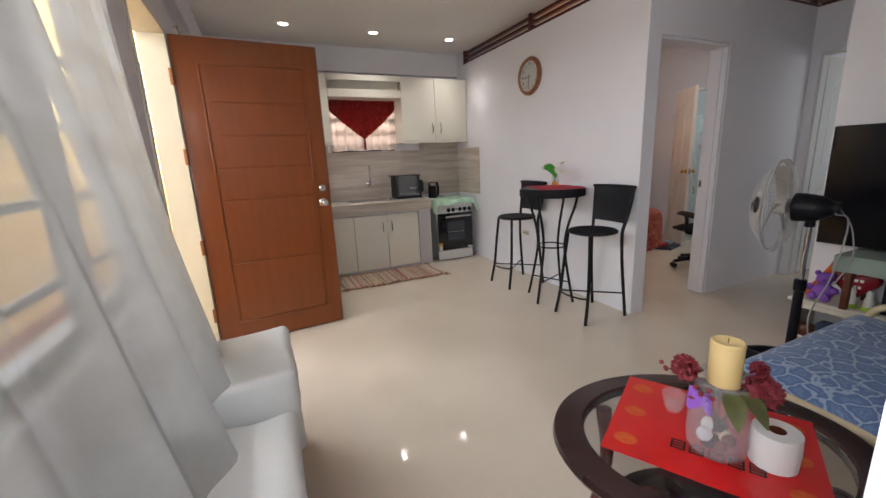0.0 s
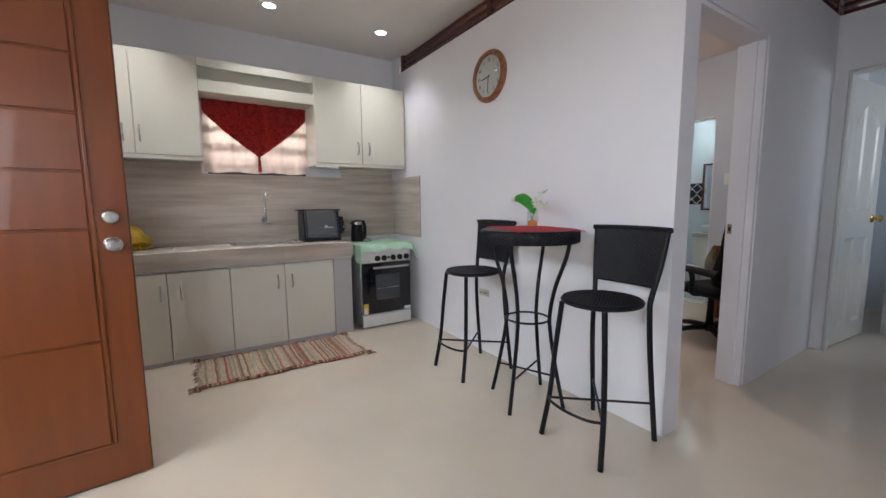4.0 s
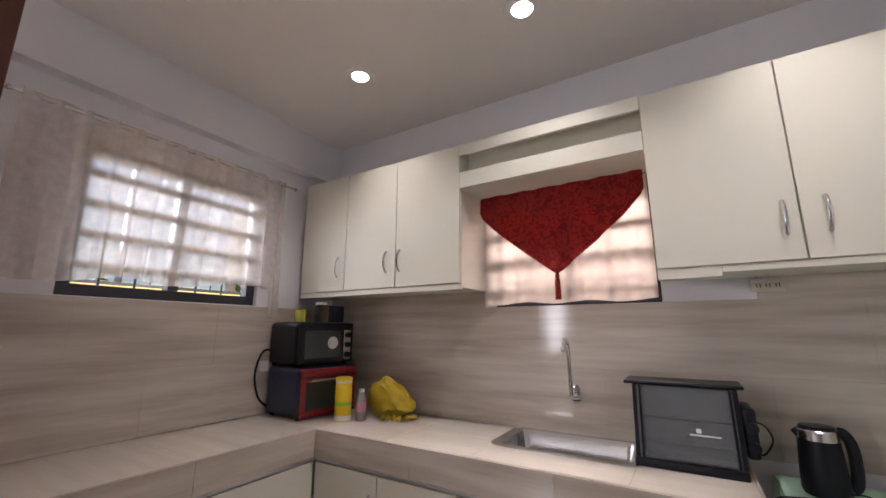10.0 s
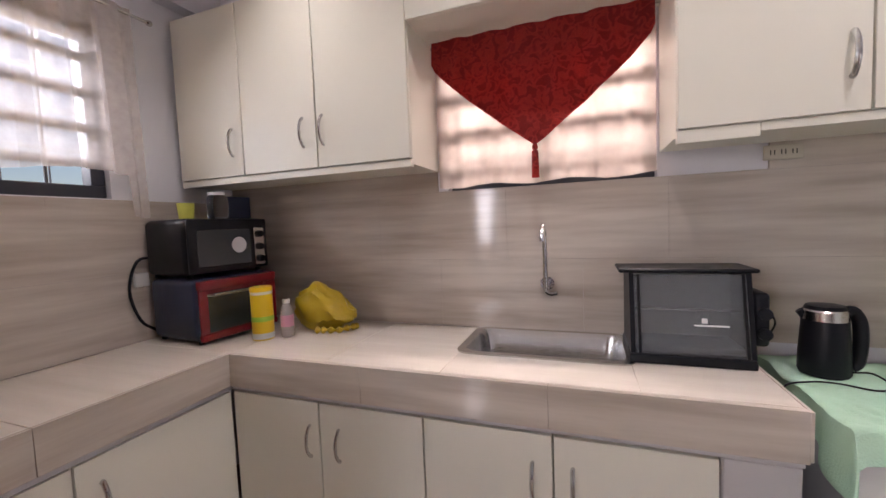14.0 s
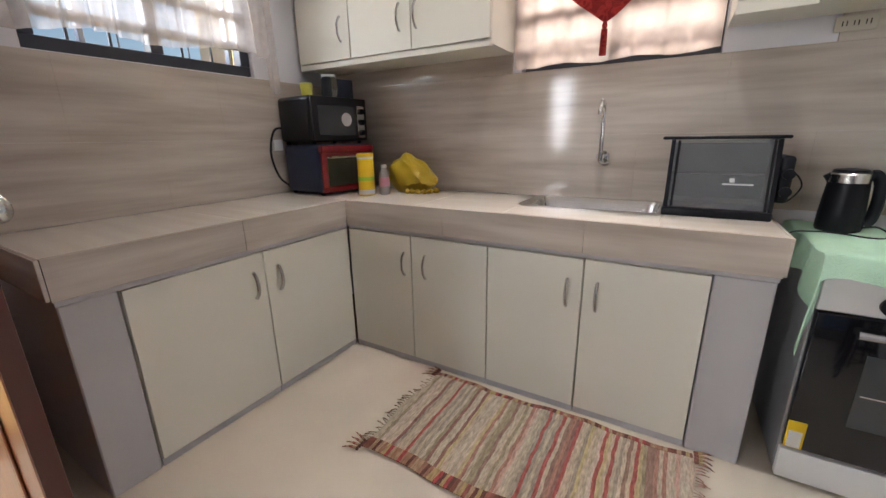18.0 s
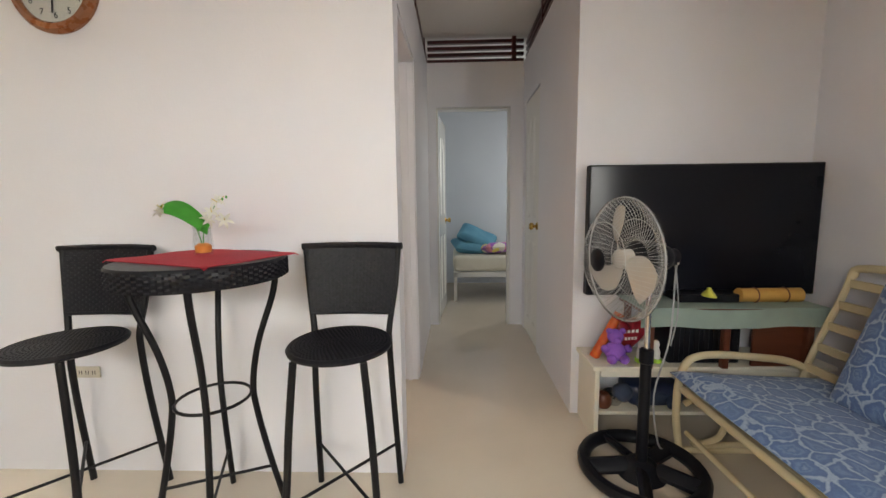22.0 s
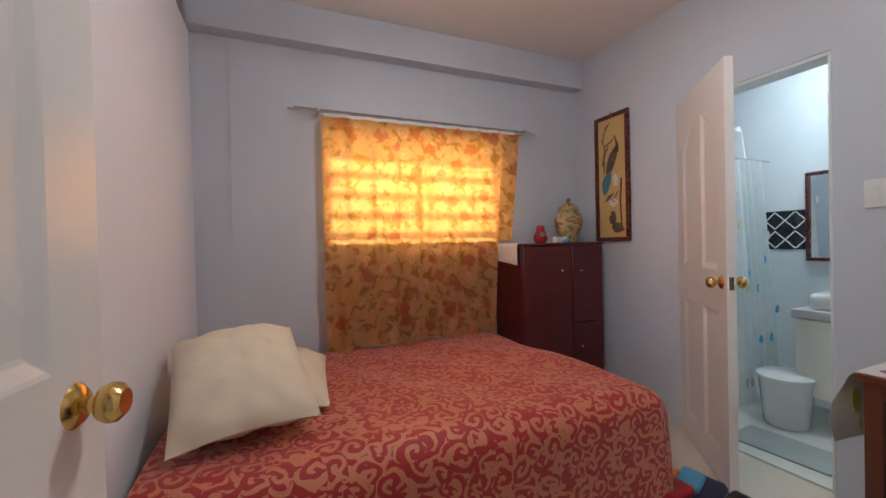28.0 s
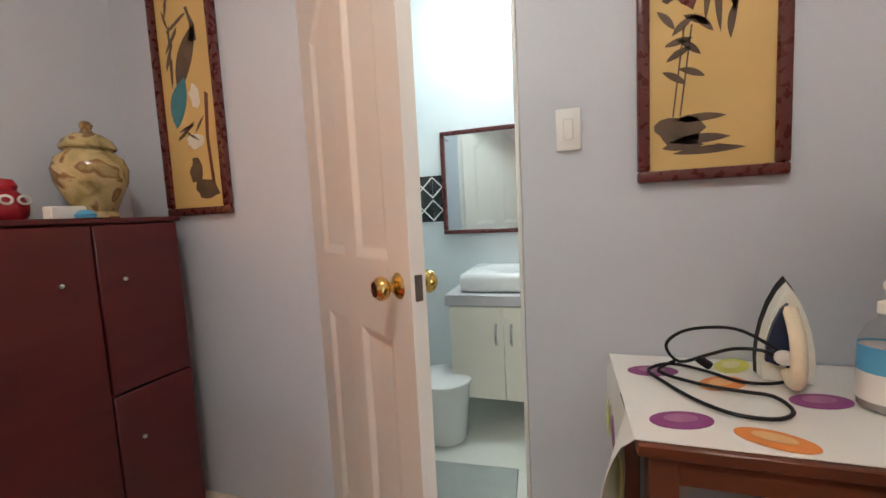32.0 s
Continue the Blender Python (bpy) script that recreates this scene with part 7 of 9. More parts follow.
part("base", soft_box(-0.40, -0.01, -0.55, 1.72, 0.03, 0.30, 0.02, 1, 0.012), SLIP, so)
part("seat_cushion", soft_box(-0.36, 0.015, -0.55, 1.26, 0.27, 0.415, 0.035, 2, 0.018), SLIP, so)
part("armrest", soft_box(-0.40, 0.03, 1.27, 1.74, 0.20, 0.55, 0.035, 3, 0.02), SLIP, so, "rounded slipcovered armrest with creases")
part("backrest", soft_box(-0.415, -0.30, -0.55, 1.28, 0.25, 0.62, 0.04, 4, 0.01), SLIP, so)
for x in (-0.36, -0.05):
    for y in (-0.5, 1.65):
        part("foot", lathe([(0.02, 0), (0.022, 0.035)], 12), BLACK, so).location = (x, y, 0)
cu = thing("living_curtain", "long grey-white voile curtain blowing into the room", "curtain")
part("rod", tube([(-0.37, 0.1, 2.32), (-0.37, 1.85, 2.32)], 0.009, 8, steps=0), STEEL, cu)


def voile(u, v):
    w = 1 - v
    y = 0.12 + u * 1.36 + 0.12 * w * w * u
    z = 2.33 - w * (1.74 + 0.10 * math.sin(u * 7))
    blow = 0.20 * w ** 1.6 * (0.35 + 0.65 * math.sin(math.pi * (0.15 + 0.8 * u)))
    return Vector((-0.375 + blow + folded(u, 7, 0.012 + 0.02 * w), y, z))


part("cloth", sheet(96, 28, voile), SHEERL, cu)
ct = thing("coffee_table", "oval dark wood coffee table with a glass top", "coffee table", pose(1.10, 0.47, 0, 0, 0, -28))
A_, B_ = 0.43, 0.35
ov = lambda k, s, z: Vector((A_ * s * math.cos(k), B_ * s * math.sin(k), z))
bm = bmesh.new()
N = 56
ringz = [[bm.verts.new(ov(2 * math.pi * k / N, s, z)) for k in range(N)] for s, z in ((0.80, 0.405), (1.0, 0.40), (1.02, 0.415), (1.01, 0.435), (0.97, 0.44), (0.82, 0.44), (0.80, 0.432))]
for i in range(len(ringz)):
    P, Q = ringz[i], ringz[(i + 1) % len(ringz)]
    for k in range(N):
        bm.faces.new((P[k], P[(k + 1) % N], Q[(k + 1) % N], Q[k]))
part("rim", bm, ESPRESSO, ct, "glossy espresso wood rim")
g = part("glass_top", prism([(A_ * 0.80 * math.cos(2 * math.pi * k / N), B_ * 0.80 * math.sin(2 * math.pi * k / N)) for k in range(N)], 0.427, 0.434), GLASS, ct, "clear glass inset")
for k in range(4):
    a = radians(45 + 90 * k)
    part("leg", tube([(0.33 * math.cos(a), 0.25 * math.sin(a), 0.405), (0.31 * math.cos(a), 0.235 * math.sin(a), 0.22), (0.35 * math.cos(a), 0.26 * math.sin(a), 0.0)], lambda t: 0.026 - 0.008 * t, 10, steps=5), FRAMEW, ct)
part("lower_shelf", prism([(0.26 * math.cos(2 * math.pi * k / 30), 0.19 * math.sin(2 * math.pi * k / 30)) for k in range(30)], 0.14, 0.158), ESPRESSO, ct)
mt = thing("red_place_mat", "red satin place mat with gold and black print", "place mat", pose(1.115, 0.47, 0.4405, 0, 0, -60))
part("mat", sheet(20, 14, lambda u, v: Vector(((u - 0.5) * 0.51, (v - 0.5) * 0.44, 0.0015 + 0.001 * math.sin(u * 9))), 0.001), MATRED, mt)
for x, y in ((-0.2, 0.15), (0.2, 0.15), (-0.2, -0.15), (0.2, -0.15), (-0.2, 0.0), (0.2, 0.0)):
    part("medallion", prism([(0.032 * math.cos(k * 0.35), 0.026 * math.sin(k * 0.35)) for k in range(18)], 0, 0.0008), GOLDP, mt, "gold printed medallion", False).location = (x, y, 0.004)
for x in (-0.07, -0.025, 0.02, 0.065, 0.11):
    bm = bmesh.new()
    for q in range(4):
        box(-0.018, 0.018, -0.09 + q * 0.012, -0.085 + q * 0.012, 0, 0.0008, bm=bm)
    box(-0.018, -0.014, -0.09, -0.049, 0, 0.0008, bm=bm)
    box(0.014, 0.018, -0.09, -0.049, 0, 0.0008, bm=bm)
    part("lattice_print", bm, ESPRESSO, mt, "black printed lattice", False).location = (x, -0.03, 0.004)
VASEGL = sheer("cloudy_vase_glass", (0.72, 0.72, 0.76), 0.86, 14, 0.35)
DRIED = mat("dried_red_petals", (0.24, 0.02, 0.03), (0.14, 0.012, 0.018), 0.7, scale=60, bump=0.3)
vs_ = thing("vase_of_pebbles", "round glass vase of pebbles with a purple ribbon and dried flowers", "vase", pose(1.07, 0.425, 0.4445))
part("glass_bowl", lathe([(0.0, 0.0), (0.062, 0.001), (0.072, 0.012), (0.076, 0.05), (0.074, 0.10), (0.068, 0.14), (0.069, 0.20), (0.072, 0.222), (0.070, 0.222), (0.066, 0.20), (0.065, 0.14), (0.071, 0.10), (0.073, 0.05), (0.069, 0.014), (0, 0.008)], 36, caps=False), VASEGL, vs_, "cloudy glass")
random.seed(3)
for k in range(16):
    r = random.uniform(0.014, 0.022)
    a, q = random.uniform(0, 6.28), random.uniform(0, 0.04)
    bm = bmesh.new()
    bmesh.ops.create_icosphere(bm, subdivisions=2, radius=r)
    part("pebble", bm, (ESPRESSO, TABLEW, BEIGECL, PIER)[k % 4], vs_).location = (q * math.cos(a), q * math.sin(a), 0.03 + 0.02 * (k // 6))
part("ribbon_bow", sheet(16, 4, lambda u, v: Vector((-0.071 - 0.008 * math.sin(u * 15), 0.012 + 0.032 * math.cos(u * 6.28), 0.15 + 0.022 * math.sin(u * 12.6) + 0.03 * v)), 0.001), PURPLE, vs_, "purple ribbon bow")
YELLEAF = mat("yellowed_leaf", (0.42, 0.30, 0.04), (0.34, 0.22, 0.03), 0.5, scale=30)
OLIVE = mat("dried_olive_leaf", (0.09, 0.10, 0.03), (0.06, 0.06, 0.02), 0.6, scale=30)


def dried_head(seed, r):
    """A crumpled rose head: many cupped petals round a centre."""
    rnd, bm = random.Random(seed), bmesh.new()
    for k in range(34):
        up, a = rnd.uniform(-0.5, 1.0), rnd.uniform(0, 2 * math.pi)
        d = Vector((math.cos(a) * math.sqrt(max(0.05, 1 - up * up)), math.sin(a) * math.sqrt(max(0.05, 1 - up * up)), up))
        e = d.orthogonal().normalized()
        e.rotate(Matrix.Rotation(rnd.uniform(0, 6.28), 3, d))
        f = d.cross(e)
        c = d * r * rnd.uniform(0.55, 0.8)
        rows = [[bm.verts.new(c + (e * (p - 1) * 0.42 + f * (q - 1) * 0.38) * r + d * r * (0.22 * ((p - 1) ** 2 + (q - 1) ** 2) - 0.1)) for q in range(3)] for p in range(3)]
        for p in range(2):
            for q in range(2):
                bm.faces.new((rows[p][q], rows[p + 1][q], rows[p + 1][q + 1], rows[p][q + 1]))
    return bm


def pointed_leaf(length, width, curl):
    def f(u, v):
        w = width * math.sin(math.pi * min(1, 0.06 + 0.94 * u)) ** 0.8 * (v - 0.5)
        return Vector((length * u, w, -curl * u * u + 0.25 * abs(w)))
    return sheet(10, 4, f, 0.001)


for k, (a, reach, lift, r) in enumerate(((2.55, 0.098, 0.245, 0.032), (5.0, 0.085, 0.215, 0.038), (5.9, 0.10, 0.235, 0.022), (0.6, 0.085, 0.24, 0.026))):
    tip = Vector((reach * math.cos(a), reach * math.sin(a), lift))
    st_ = part("flower_stem", tube([(0, 0, 0.06), (tip.x * 0.55, tip.y * 0.55, 0.18), tip], 0.0028, 6, steps=4), TABLEW, vs_)
    part("dried_flower", dried_head(40 + k, r), DRIED, st_, "dried dark red flower head").location = tip
for k, (a, reach, lift) in enumerate(((2.9, 0.125, 0.255), (2.3, 0.13, 0.225), (3.3, 0.11, 0.215))):
    tip = Vector((reach * math.cos(a), reach * math.sin(a), lift))
    tw = part("twig", tube([(0, 0, 0.08), tip * 0.6 + Vector((0, 0, 0.05)), tip], 0.002, 6, steps=4), TABLEW, vs_)
    for q in range(5):
        bm = bmesh.new()
        bmesh.ops.create_icosphere(bm, subdivisions=2, radius=0.0065)
        part("berry", bm, DRIED, tw).location = tip + Vector((0.02 * math.cos(q * 2.4), 0.02 * math.sin(q * 2.4), 0.016 * math.sin(q * 1.7)))
for k, (a, mt_, length) in enumerate(((3.9, OLIVE, 0.10), (5.5, YELLEAF, 0.085), (4.4, OLIVE, 0.085), (0.0, TABLEW, 0.12), (1.6, OLIVE, 0.09))):
    o = part("leaf", pointed_leaf(length, 0.05, 0.05), mt_, vs_, "dried curled leaf")
    o.matrix_basis = pose(0.055 * math.cos(a), 0.055 * math.sin(a), 0.21, 0, 0, math.degrees(a))
cn = thing("ivory_candle", "thick ivory candle standing in the vase", "candle", pose(1.07, 0.425, 0.71))
part("wax", lathe([(0.039, -0.06), (0.040, 0.058), (0.036, 0.062), (0.026, 0.056), (0.0, 0.052)], 26), WAX, cn)
part("wick", tube([(0, 0, 0.055), (0.002, 0, 0.07)], 0.0012, 6, steps=0), BLACK, cn)
tr = thing("tissue_roll", "roll of white toilet paper lying on the red mat", "tissue roll", pose(1.15, 0.325, 0.4925, 0, 0, 0))
part("paper", lathe([(0.02, -0.048), (0.054, -0.048), (0.056, 0), (0.054, 0.048), (0.02, 0.048)], 32, caps=False), PAPER, tr)
part("core", lathe([(0.0205, -0.047), (0.0205, 0.047)], 24, caps=False), TABLEW, tr, "dark cardboard core")
cg = thing("crystal_cup", "small crumpled clear plastic cup on the mat", "cup", pose(1.125, 0.59, 0.4445))
part("cup", lathe([(0.02, 0.0), (0.03, 0.02), (0.036, 0.06), (0.033, 0.06), (0.018, 0.006)], 16), VASEGL, cg)

# ---- bedroom ----
BX0, BX1, BY0, BY1, BZ = 2.73, 4.66, 3.30, 4.62, 0.55
bed = thing("double_bed", "wide bed under a red and gold damask bedspread", "bed", pose(0, 0, 0))
part("base", box(BX0, BX1 - 0.08, BY0 + 0.10, BY1 - 0.02, 0.0, 0.30, 0.01, 1), TABLEW, bed)
part("mattress", box(BX0, BX1 - 0.06, BY0 + 0.07, BY1 - 0.01, 0.30, 0.535, 0.04, 3), SHEETW, bed)


def spread(u, v):
    """Top and two hanging sides in one cloth; u along the bed, v across from the near hem."""
    L, Wd, H = BX1 - BX0, BY1 - BY0, 0.50
    a, b = u * (L + H), v * (Wd + H)
    r = 0.12

    def drop(s, edge):
        # s: length along the cloth from the far end; returns place and fall
        if s <= edge - r:
            return s, 0.0
        if s <= edge - r + r * math.pi / 2:
            t = (s - edge + r) / r
            return edge - r + r * math.sin(t), r * (1 - math.cos(t))
        k = s - (edge - r + r * math.pi / 2)
        return edge + 0.02 * k, r + k

    x, fx = drop(a, L)
    y, fy = drop(Wd + H - b, Wd)
    k = min(1.0, max(0.0, (y - 0.32) / 0.35))
    x *= 1 + 0.042 * k * k * (3 - 2 * k)
    f = max(fx, fy) + min(fx, fy) * 0.12
    flare = 0.02 * math.sin(a * 7) * fy + 0.03 * math.sin(b * 8) * fx
    z = BZ - min(f, BZ - 0.035) + 0.007 * math.sin(a * 5.1) * math.cos(b * 4.3) + 0.004 * math.sin(a * 13 + b * 9)
    if fx > 0 and fy > 0:
        x -= min(fx, fy) * 0.12
        y -= min(fx, fy) * 0.12
    return Vector((BX0 + x + flare * (fx > 0), BY1 - y - flare * (fy > 0), z))


bm = sheet(110, 84, spread)
lay = bm.loops.layers.uv.new("cloth")
for k, f in enumerate(bm.faces):
    i, j = divmod(k, 84)
    for lp, (du, dv) in zip(f.loops, ((0, 0), (1, 0), (1, 1), (0, 1))):
        lp[lay].uv = ((i + du) / 110 * (BX1 - BX0 + 0.5), (j + dv) / 84 * (BY1 - BY0 + 0.5))
bm.normal_update()
bmesh.ops.solidify(bm, geom=bm.faces[:], thickness=0.008)
part("bedspread", bm, SPREAD, bed, "red and gold damask bedspread hanging to the floor")
def pillow_case(w, d, h, seed, n=34):
    """A stuffed pillow: fat middle, slack pointed corners, creases running in from the seams."""
    bm = bmesh.new()
    for s in (1, -1):
        def f(u, v, s=s):
            a, b = 2 * u - 1, 2 * v - 1
            x = a * w / 2 * (1 - 0.035 * (1 - b * b))
            y = b * d / 2 * (1 - 0.03 * (1 - a * a))
            puff = (max(0, 1 - abs(a) ** 2.6) * max(0, 1 - abs(b) ** 2.6)) ** 0.55
            edge = 1 - puff
            crease = 0.016 * edge * math.sin(a * 9 + seed) * math.sin(b * 8 + 2 * seed) + 0.012 * noise.noise(Vector((a * 3, b * 3, seed))) + 0.006 * noise.noise(Vector((a * 7 + b * 4, b * 8, seed)))
            return Vector((x, y, s * h / 2 * puff + crease * puff ** 0.3 - 0.02 * (a * a + b * b)))
        sheet(n, n, f, bm=bm)
    bmesh.ops.remove_doubles(bm, verts=bm.verts[:], dist=0.0006)
    return bm


for i, (m, w, d, h) in enumerate(((pose(2.985, 3.745, 0.75, 23, -3, 8), 0.46, 0.58, 0.19), (pose(3.09, 4.02, 0.635, 3, 0, -5), 0.48, 0.64, 0.18))):
    p = thing("bed_pillow", "plump cream pillow leaning at the head of the bed", "pillow", m, "bed pillows")
    part("case", pillow_case(w, d, h, 3.0 + i), LINEN, p)
# window curtain
c = thing("floral_curtain", "ochre floral print curtain glowing with sunlight behind it", "curtain")


def flor(u, v):
    x = 3.395 + u * 1.45 - 0.10 * (1 - v) * u
    z0 = 0.56 if u < 0.895 else 1.24
    z = 2.03 - (2.03 - z0 + 0.01 * math.sin(u * 21)) * (1 - v)
    return Vector((x, 4.600 + folded(u, 9, 0.008 + 0.008 * (1 - v)) - 0.01 * (1 - v), z))


part("cloth", sheet(120, 24, flor), FLORAL, c)
part("header_tape", sheet(80, 2, lambda u, v: Vector((3.41 + u * 1.385, 4.592 + folded(u, 9, 0.006), 2.022 + 0.02 * v))), WHITE, c, "white header tape")
rd = thing("curtain_rods", "pair of thin metal curtain rods above the window", "curtain rod")
part("rod", tube([(3.20, 4.605, 2.05), (4.99, 4.605, 2.045)], 0.007, 8, steps=0), STEEL, rd)
part("rod", tube([(3.24, 4.645, 2.075), (4.98, 4.645, 2.07)], 0.007, 8, steps=0), STEEL, rd)
for x in (3.38, 4.9):
    part("bracket", box(x - 0.008, x + 0.008, 4.60, 4.698, 2.045, 2.075), STEEL, rd)
# wardrobe
wd = thing("low_wardrobe", "dark wine-red wooden wardrobe with small knobs", "wardrobe")
part("body", box(4.66, 5.38, 4.345, 4.69, 0.03, 1.185, 0.003, 1), WINEWOOD, wd)
part("plinth", box(4.67, 5.37, 4.36, 4.68, 0.0, 0.03), WINEWOOD, wd)
part("top", box(4.65, 5.388, 4.322, 4.692, 1.185, 1.203, 0.004, 1), WINEWOOD, wd)
for xa, xb, za, zb, kx, kz in ((4.667, 5.088, 0.06, 1.18, 4.99, 1.005), (5.094, 5.374, 0.62, 1.18, 5.165, 0.998), (5.094, 5.374, 0.06, 0.612, 5.165, 0.445)):
    d = part("door", box(xa, xb, 4.328, 4.3445, za, zb, 0.003, 1), WINEWOOD, wd)
    k = part("knob", lathe([(0.0, 0.016), (0.007, 0.014), (0.009, 0.009), (0.005, 0.004), (0.005, 0.0)], 14, caps=False), CHROME, d, "small round chrome knob")
    k.matrix_basis = pose(kx, 4.328, kz, 90, 0, 0)
dl = thing("wardrobe_doily", "small grey cloth hanging over the wardrobe corner", "cloth")


def doily(u, v):
    y = 4.36 + u * 0.30
    if v > 0.55:
        return Vector((4.645 + (v - 0.55) / 0.45 * 0.14, y, 1.2055))
    return Vector((4.643 - 0.004 * math.sin(u * 14), y, 1.2045 - (0.55 - v) / 0.55 * (0.15 - 0.03 * u)))


part("cloth", sheet(18, 14, doily, 0.002), PAPER, dl)
jr = thing("ginger_jar", "celadon and gold lidded ginger jar on the wardrobe", "jar", pose(5.225, 4.515, 1.204))
part("jar_body", lathe([(0.062, 0.0), (0.066, 0.006), (0.060, 0.025), (0.078, 0.07), (0.103, 0.13), (0.108, 0.175), (0.095, 0.215), (0.07, 0.235), (0.068, 0.245)], 36), JARM, jr)
part("lid", lathe([(0.078, 0.245), (0.08, 0.252), (0.07, 0.275), (0.04, 0.298), (0.02, 0.305), (0.014, 0.315), (0.02, 0.33), (0.012, 0.342), (0.0, 0.346)], 32, caps=False), JARM, jr, "domed lid with a knob")
rj = thing("red_jar", "small red pottery jar with white loops on the wardrobe", "jar", pose(5.03, 4.61, 1.204))
part("pot", lathe([(0.035, 0.0), (0.052, 0.02), (0.055, 0.05), (0.042, 0.085), (0.03, 0.10), (0.034, 0.115), (0.025, 0.135), (0, 0.14)], 24, caps=False), REDPL, rj)
for dx in (-0.022, 0.022):
    part("loop", tube([(dx + 0.017 * math.cos(a), -0.055 + 0.004 * math.cos(a), 0.068 + 0.013 * math.sin(a)) for a in [k * 0.524 for k in range(12)]], 0.004, 6, closed=True, steps=1), WHITE, rj, "white painted loop")
wb = thing("trinket_box", "small white box with a blue lid on the wardrobe", "box", pose(5.125, 4.50, 1.204))
part("box_body", box(-0.05, 0.05, -0.025, 0.025, 0, 0.045, 0.004, 1), WHITE, wb)
part("blue_pebble", lathe([(0.0, 0.0), (0.028, 0.004), (0.03, 0.016), (0.015, 0.03), (0, 0.031)], 16, caps=False), BLUEL, wb, "blue glass pebble").location = (0.03, -0.045, 0)


# pictures
def picture(name, m, w, h, label):
    """Framed panel; local x along the wall, z up, front towards -y."""
    p = thing(name, label, "picture", m, "framed pictures")
    t = 0.03
    for a, b, c, d in ((0, w, 0, t), (0, w, h - t, h), (0, t, t, h - t), (w - t, w, t, h - t)):
        part("frame_bar", box(a, b, -0.028, 0, c, d, 0.006, 2), FRAMEW, p)
    part("panel", box(t - 0.002, w - t + 0.002, -0.012, -0.004, t - 0.002, h - t + 0.002), PAINTING, p, "gold-coloured painted panel", False)
    part("hanger", tube([(w / 2 - 0.02, -0.012, h), (w / 2, -0.012, h + 0.015), (w / 2 + 0.02, -0.012, h)], 0.004, 6, steps=4), BRASS, p)
    return p


def daub(p, name, pts, material, y=-0.0128):
    bm = bmesh.new()
    f = bm.faces.new([bm.verts.new((x, y, z)) for x, z in pts])
    r = bmesh.ops.extrude_face_region(bm, geom=[f])
    for v in [g for g in r["geom"] if isinstance(g, bmesh.types.BMVert)]:
        v.co.y += 0.0007
    return part(name, bm, material, p, "", False)


def blot(cx, cz, rx, rz, seed, rot=0.0, n=16):
    rnd = random.Random(seed)
    out = []
    for k in range(n):
        a = 2 * math.pi * k / n
        q = 1 + rnd.uniform(-0.22, 0.22)
        x, z = rx * q * math.cos(a), rz * q * math.sin(a)
        out.append((cx + x * math.cos(rot) - z * math.sin(rot), cz + x * math.sin(rot) + z * math.cos(rot)))
    return out


def sliver(cx, cz, half, wide, rot, bend=0.15):
    """A pointed brush stroke, like a bamboo leaf."""
    up = [(-half + 2 * half * k / 8, wide * math.sin(math.pi * k / 8) ** 0.8 + bend * wide * math.sin(math.pi * k / 8)) for k in range(9)]
    low = [(x, -wide * 0.8 * math.sin(math.pi * k / 8) ** 0.8 + bend * wide * math.sin(math.pi * k / 8)) for k, (x, _) in enumerate(up)][1:-1]
    return [(cx + x * math.cos(rot) - z * math.sin(rot), cz + x * math.sin(rot) + z * math.cos(rot)) for x, z in up + low[::-1]]


EAST = pose(5.4735, 0, 0, 0, 0, -90)
p1 = picture("framed_picture", EAST @ pose(-4.46, 0, 1.206), 0.32, 0.955, "tall framed oriental picture of a peacock on gold")
daub(p1, "bird_body", sliver(0.165, 0.60, 0.135, 0.042, 1.15), INK)
daub(p1, "bird_neck", [(0.185, 0.66), (0.225, 0.66), (0.222, 0.72), (0.20, 0.765), (0.192, 0.79), (0.178, 0.787), (0.188, 0.765), (0.198, 0.72)], INK)
daub(p1, "bird_tail", sliver(0.115, 0.44, 0.10, 0.045, 1.25), TEAL, -0.0133)
daub(p1, "shell_inlay", blot(0.19, 0.46, 0.026, 0.045, 3, 0.2), PALEINK, -0.0138)
for k, (x, z, r) in enumerate(((0.085, 0.80, 1.3), (0.10, 0.84, 0.9), (0.075, 0.76, 1.9), (0.115, 0.87, 0.6), (0.09, 0.70, 1.5), (0.13, 0.34, 0.3), (0.16, 0.31, 2.6), (0.20, 0.35, 0.9))):
    daub(p1, "twig", sliver(x, z, 0.04, 0.006, r), INK)
daub(p1, "rock", blot(0.21, 0.10, 0.055, 0.045, 4), INK)
daub(p1, "rock", blot(0.16, 0.17, 0.03, 0.05, 5), INK)
daub(p1, "blossom", blot(0.17, 0.29, 0.04, 0.03, 6), PALEINK)
daub(p1, "trunk", [(0.235, 0.12), (0.25, 0.12), (0.24, 0.30), (0.255, 0.46), (0.238, 0.47), (0.225, 0.30)], TABLEW)
for k, (x, z, r) in enumerate(((0.08, 0.62, 1.2), (0.10, 0.68, 0.9), (0.13, 0.74, 0.5), (0.085, 0.56, 1.5), (0.13, 0.33, 0.6))):
    daub(p1, "twig", blot(x, z, 0.055, 0.008, 10 + k, r), INK)
p2 = picture("framed_picture", EAST @ pose(-2.715, 0, 1.217), 0.345, 0.96, "tall framed oriental picture of a long-tailed red bird on gold")
for k, (x, z, rx, rz) in enumerate(((0.10, 0.135, 0.055, 0.035), (0.15, 0.105, 0.07, 0.014), (0.15, 0.16, 0.06, 0.012), (0.17, 0.075, 0.085, 0.012), (0.11, 0.09, 0.05, 0.015))):
    daub(p2, "rock", (blot(x, z, rx, rz, 20 + k) if rz > 0.02 else sliver(x, z, rx, rz, 0.03)), INK)
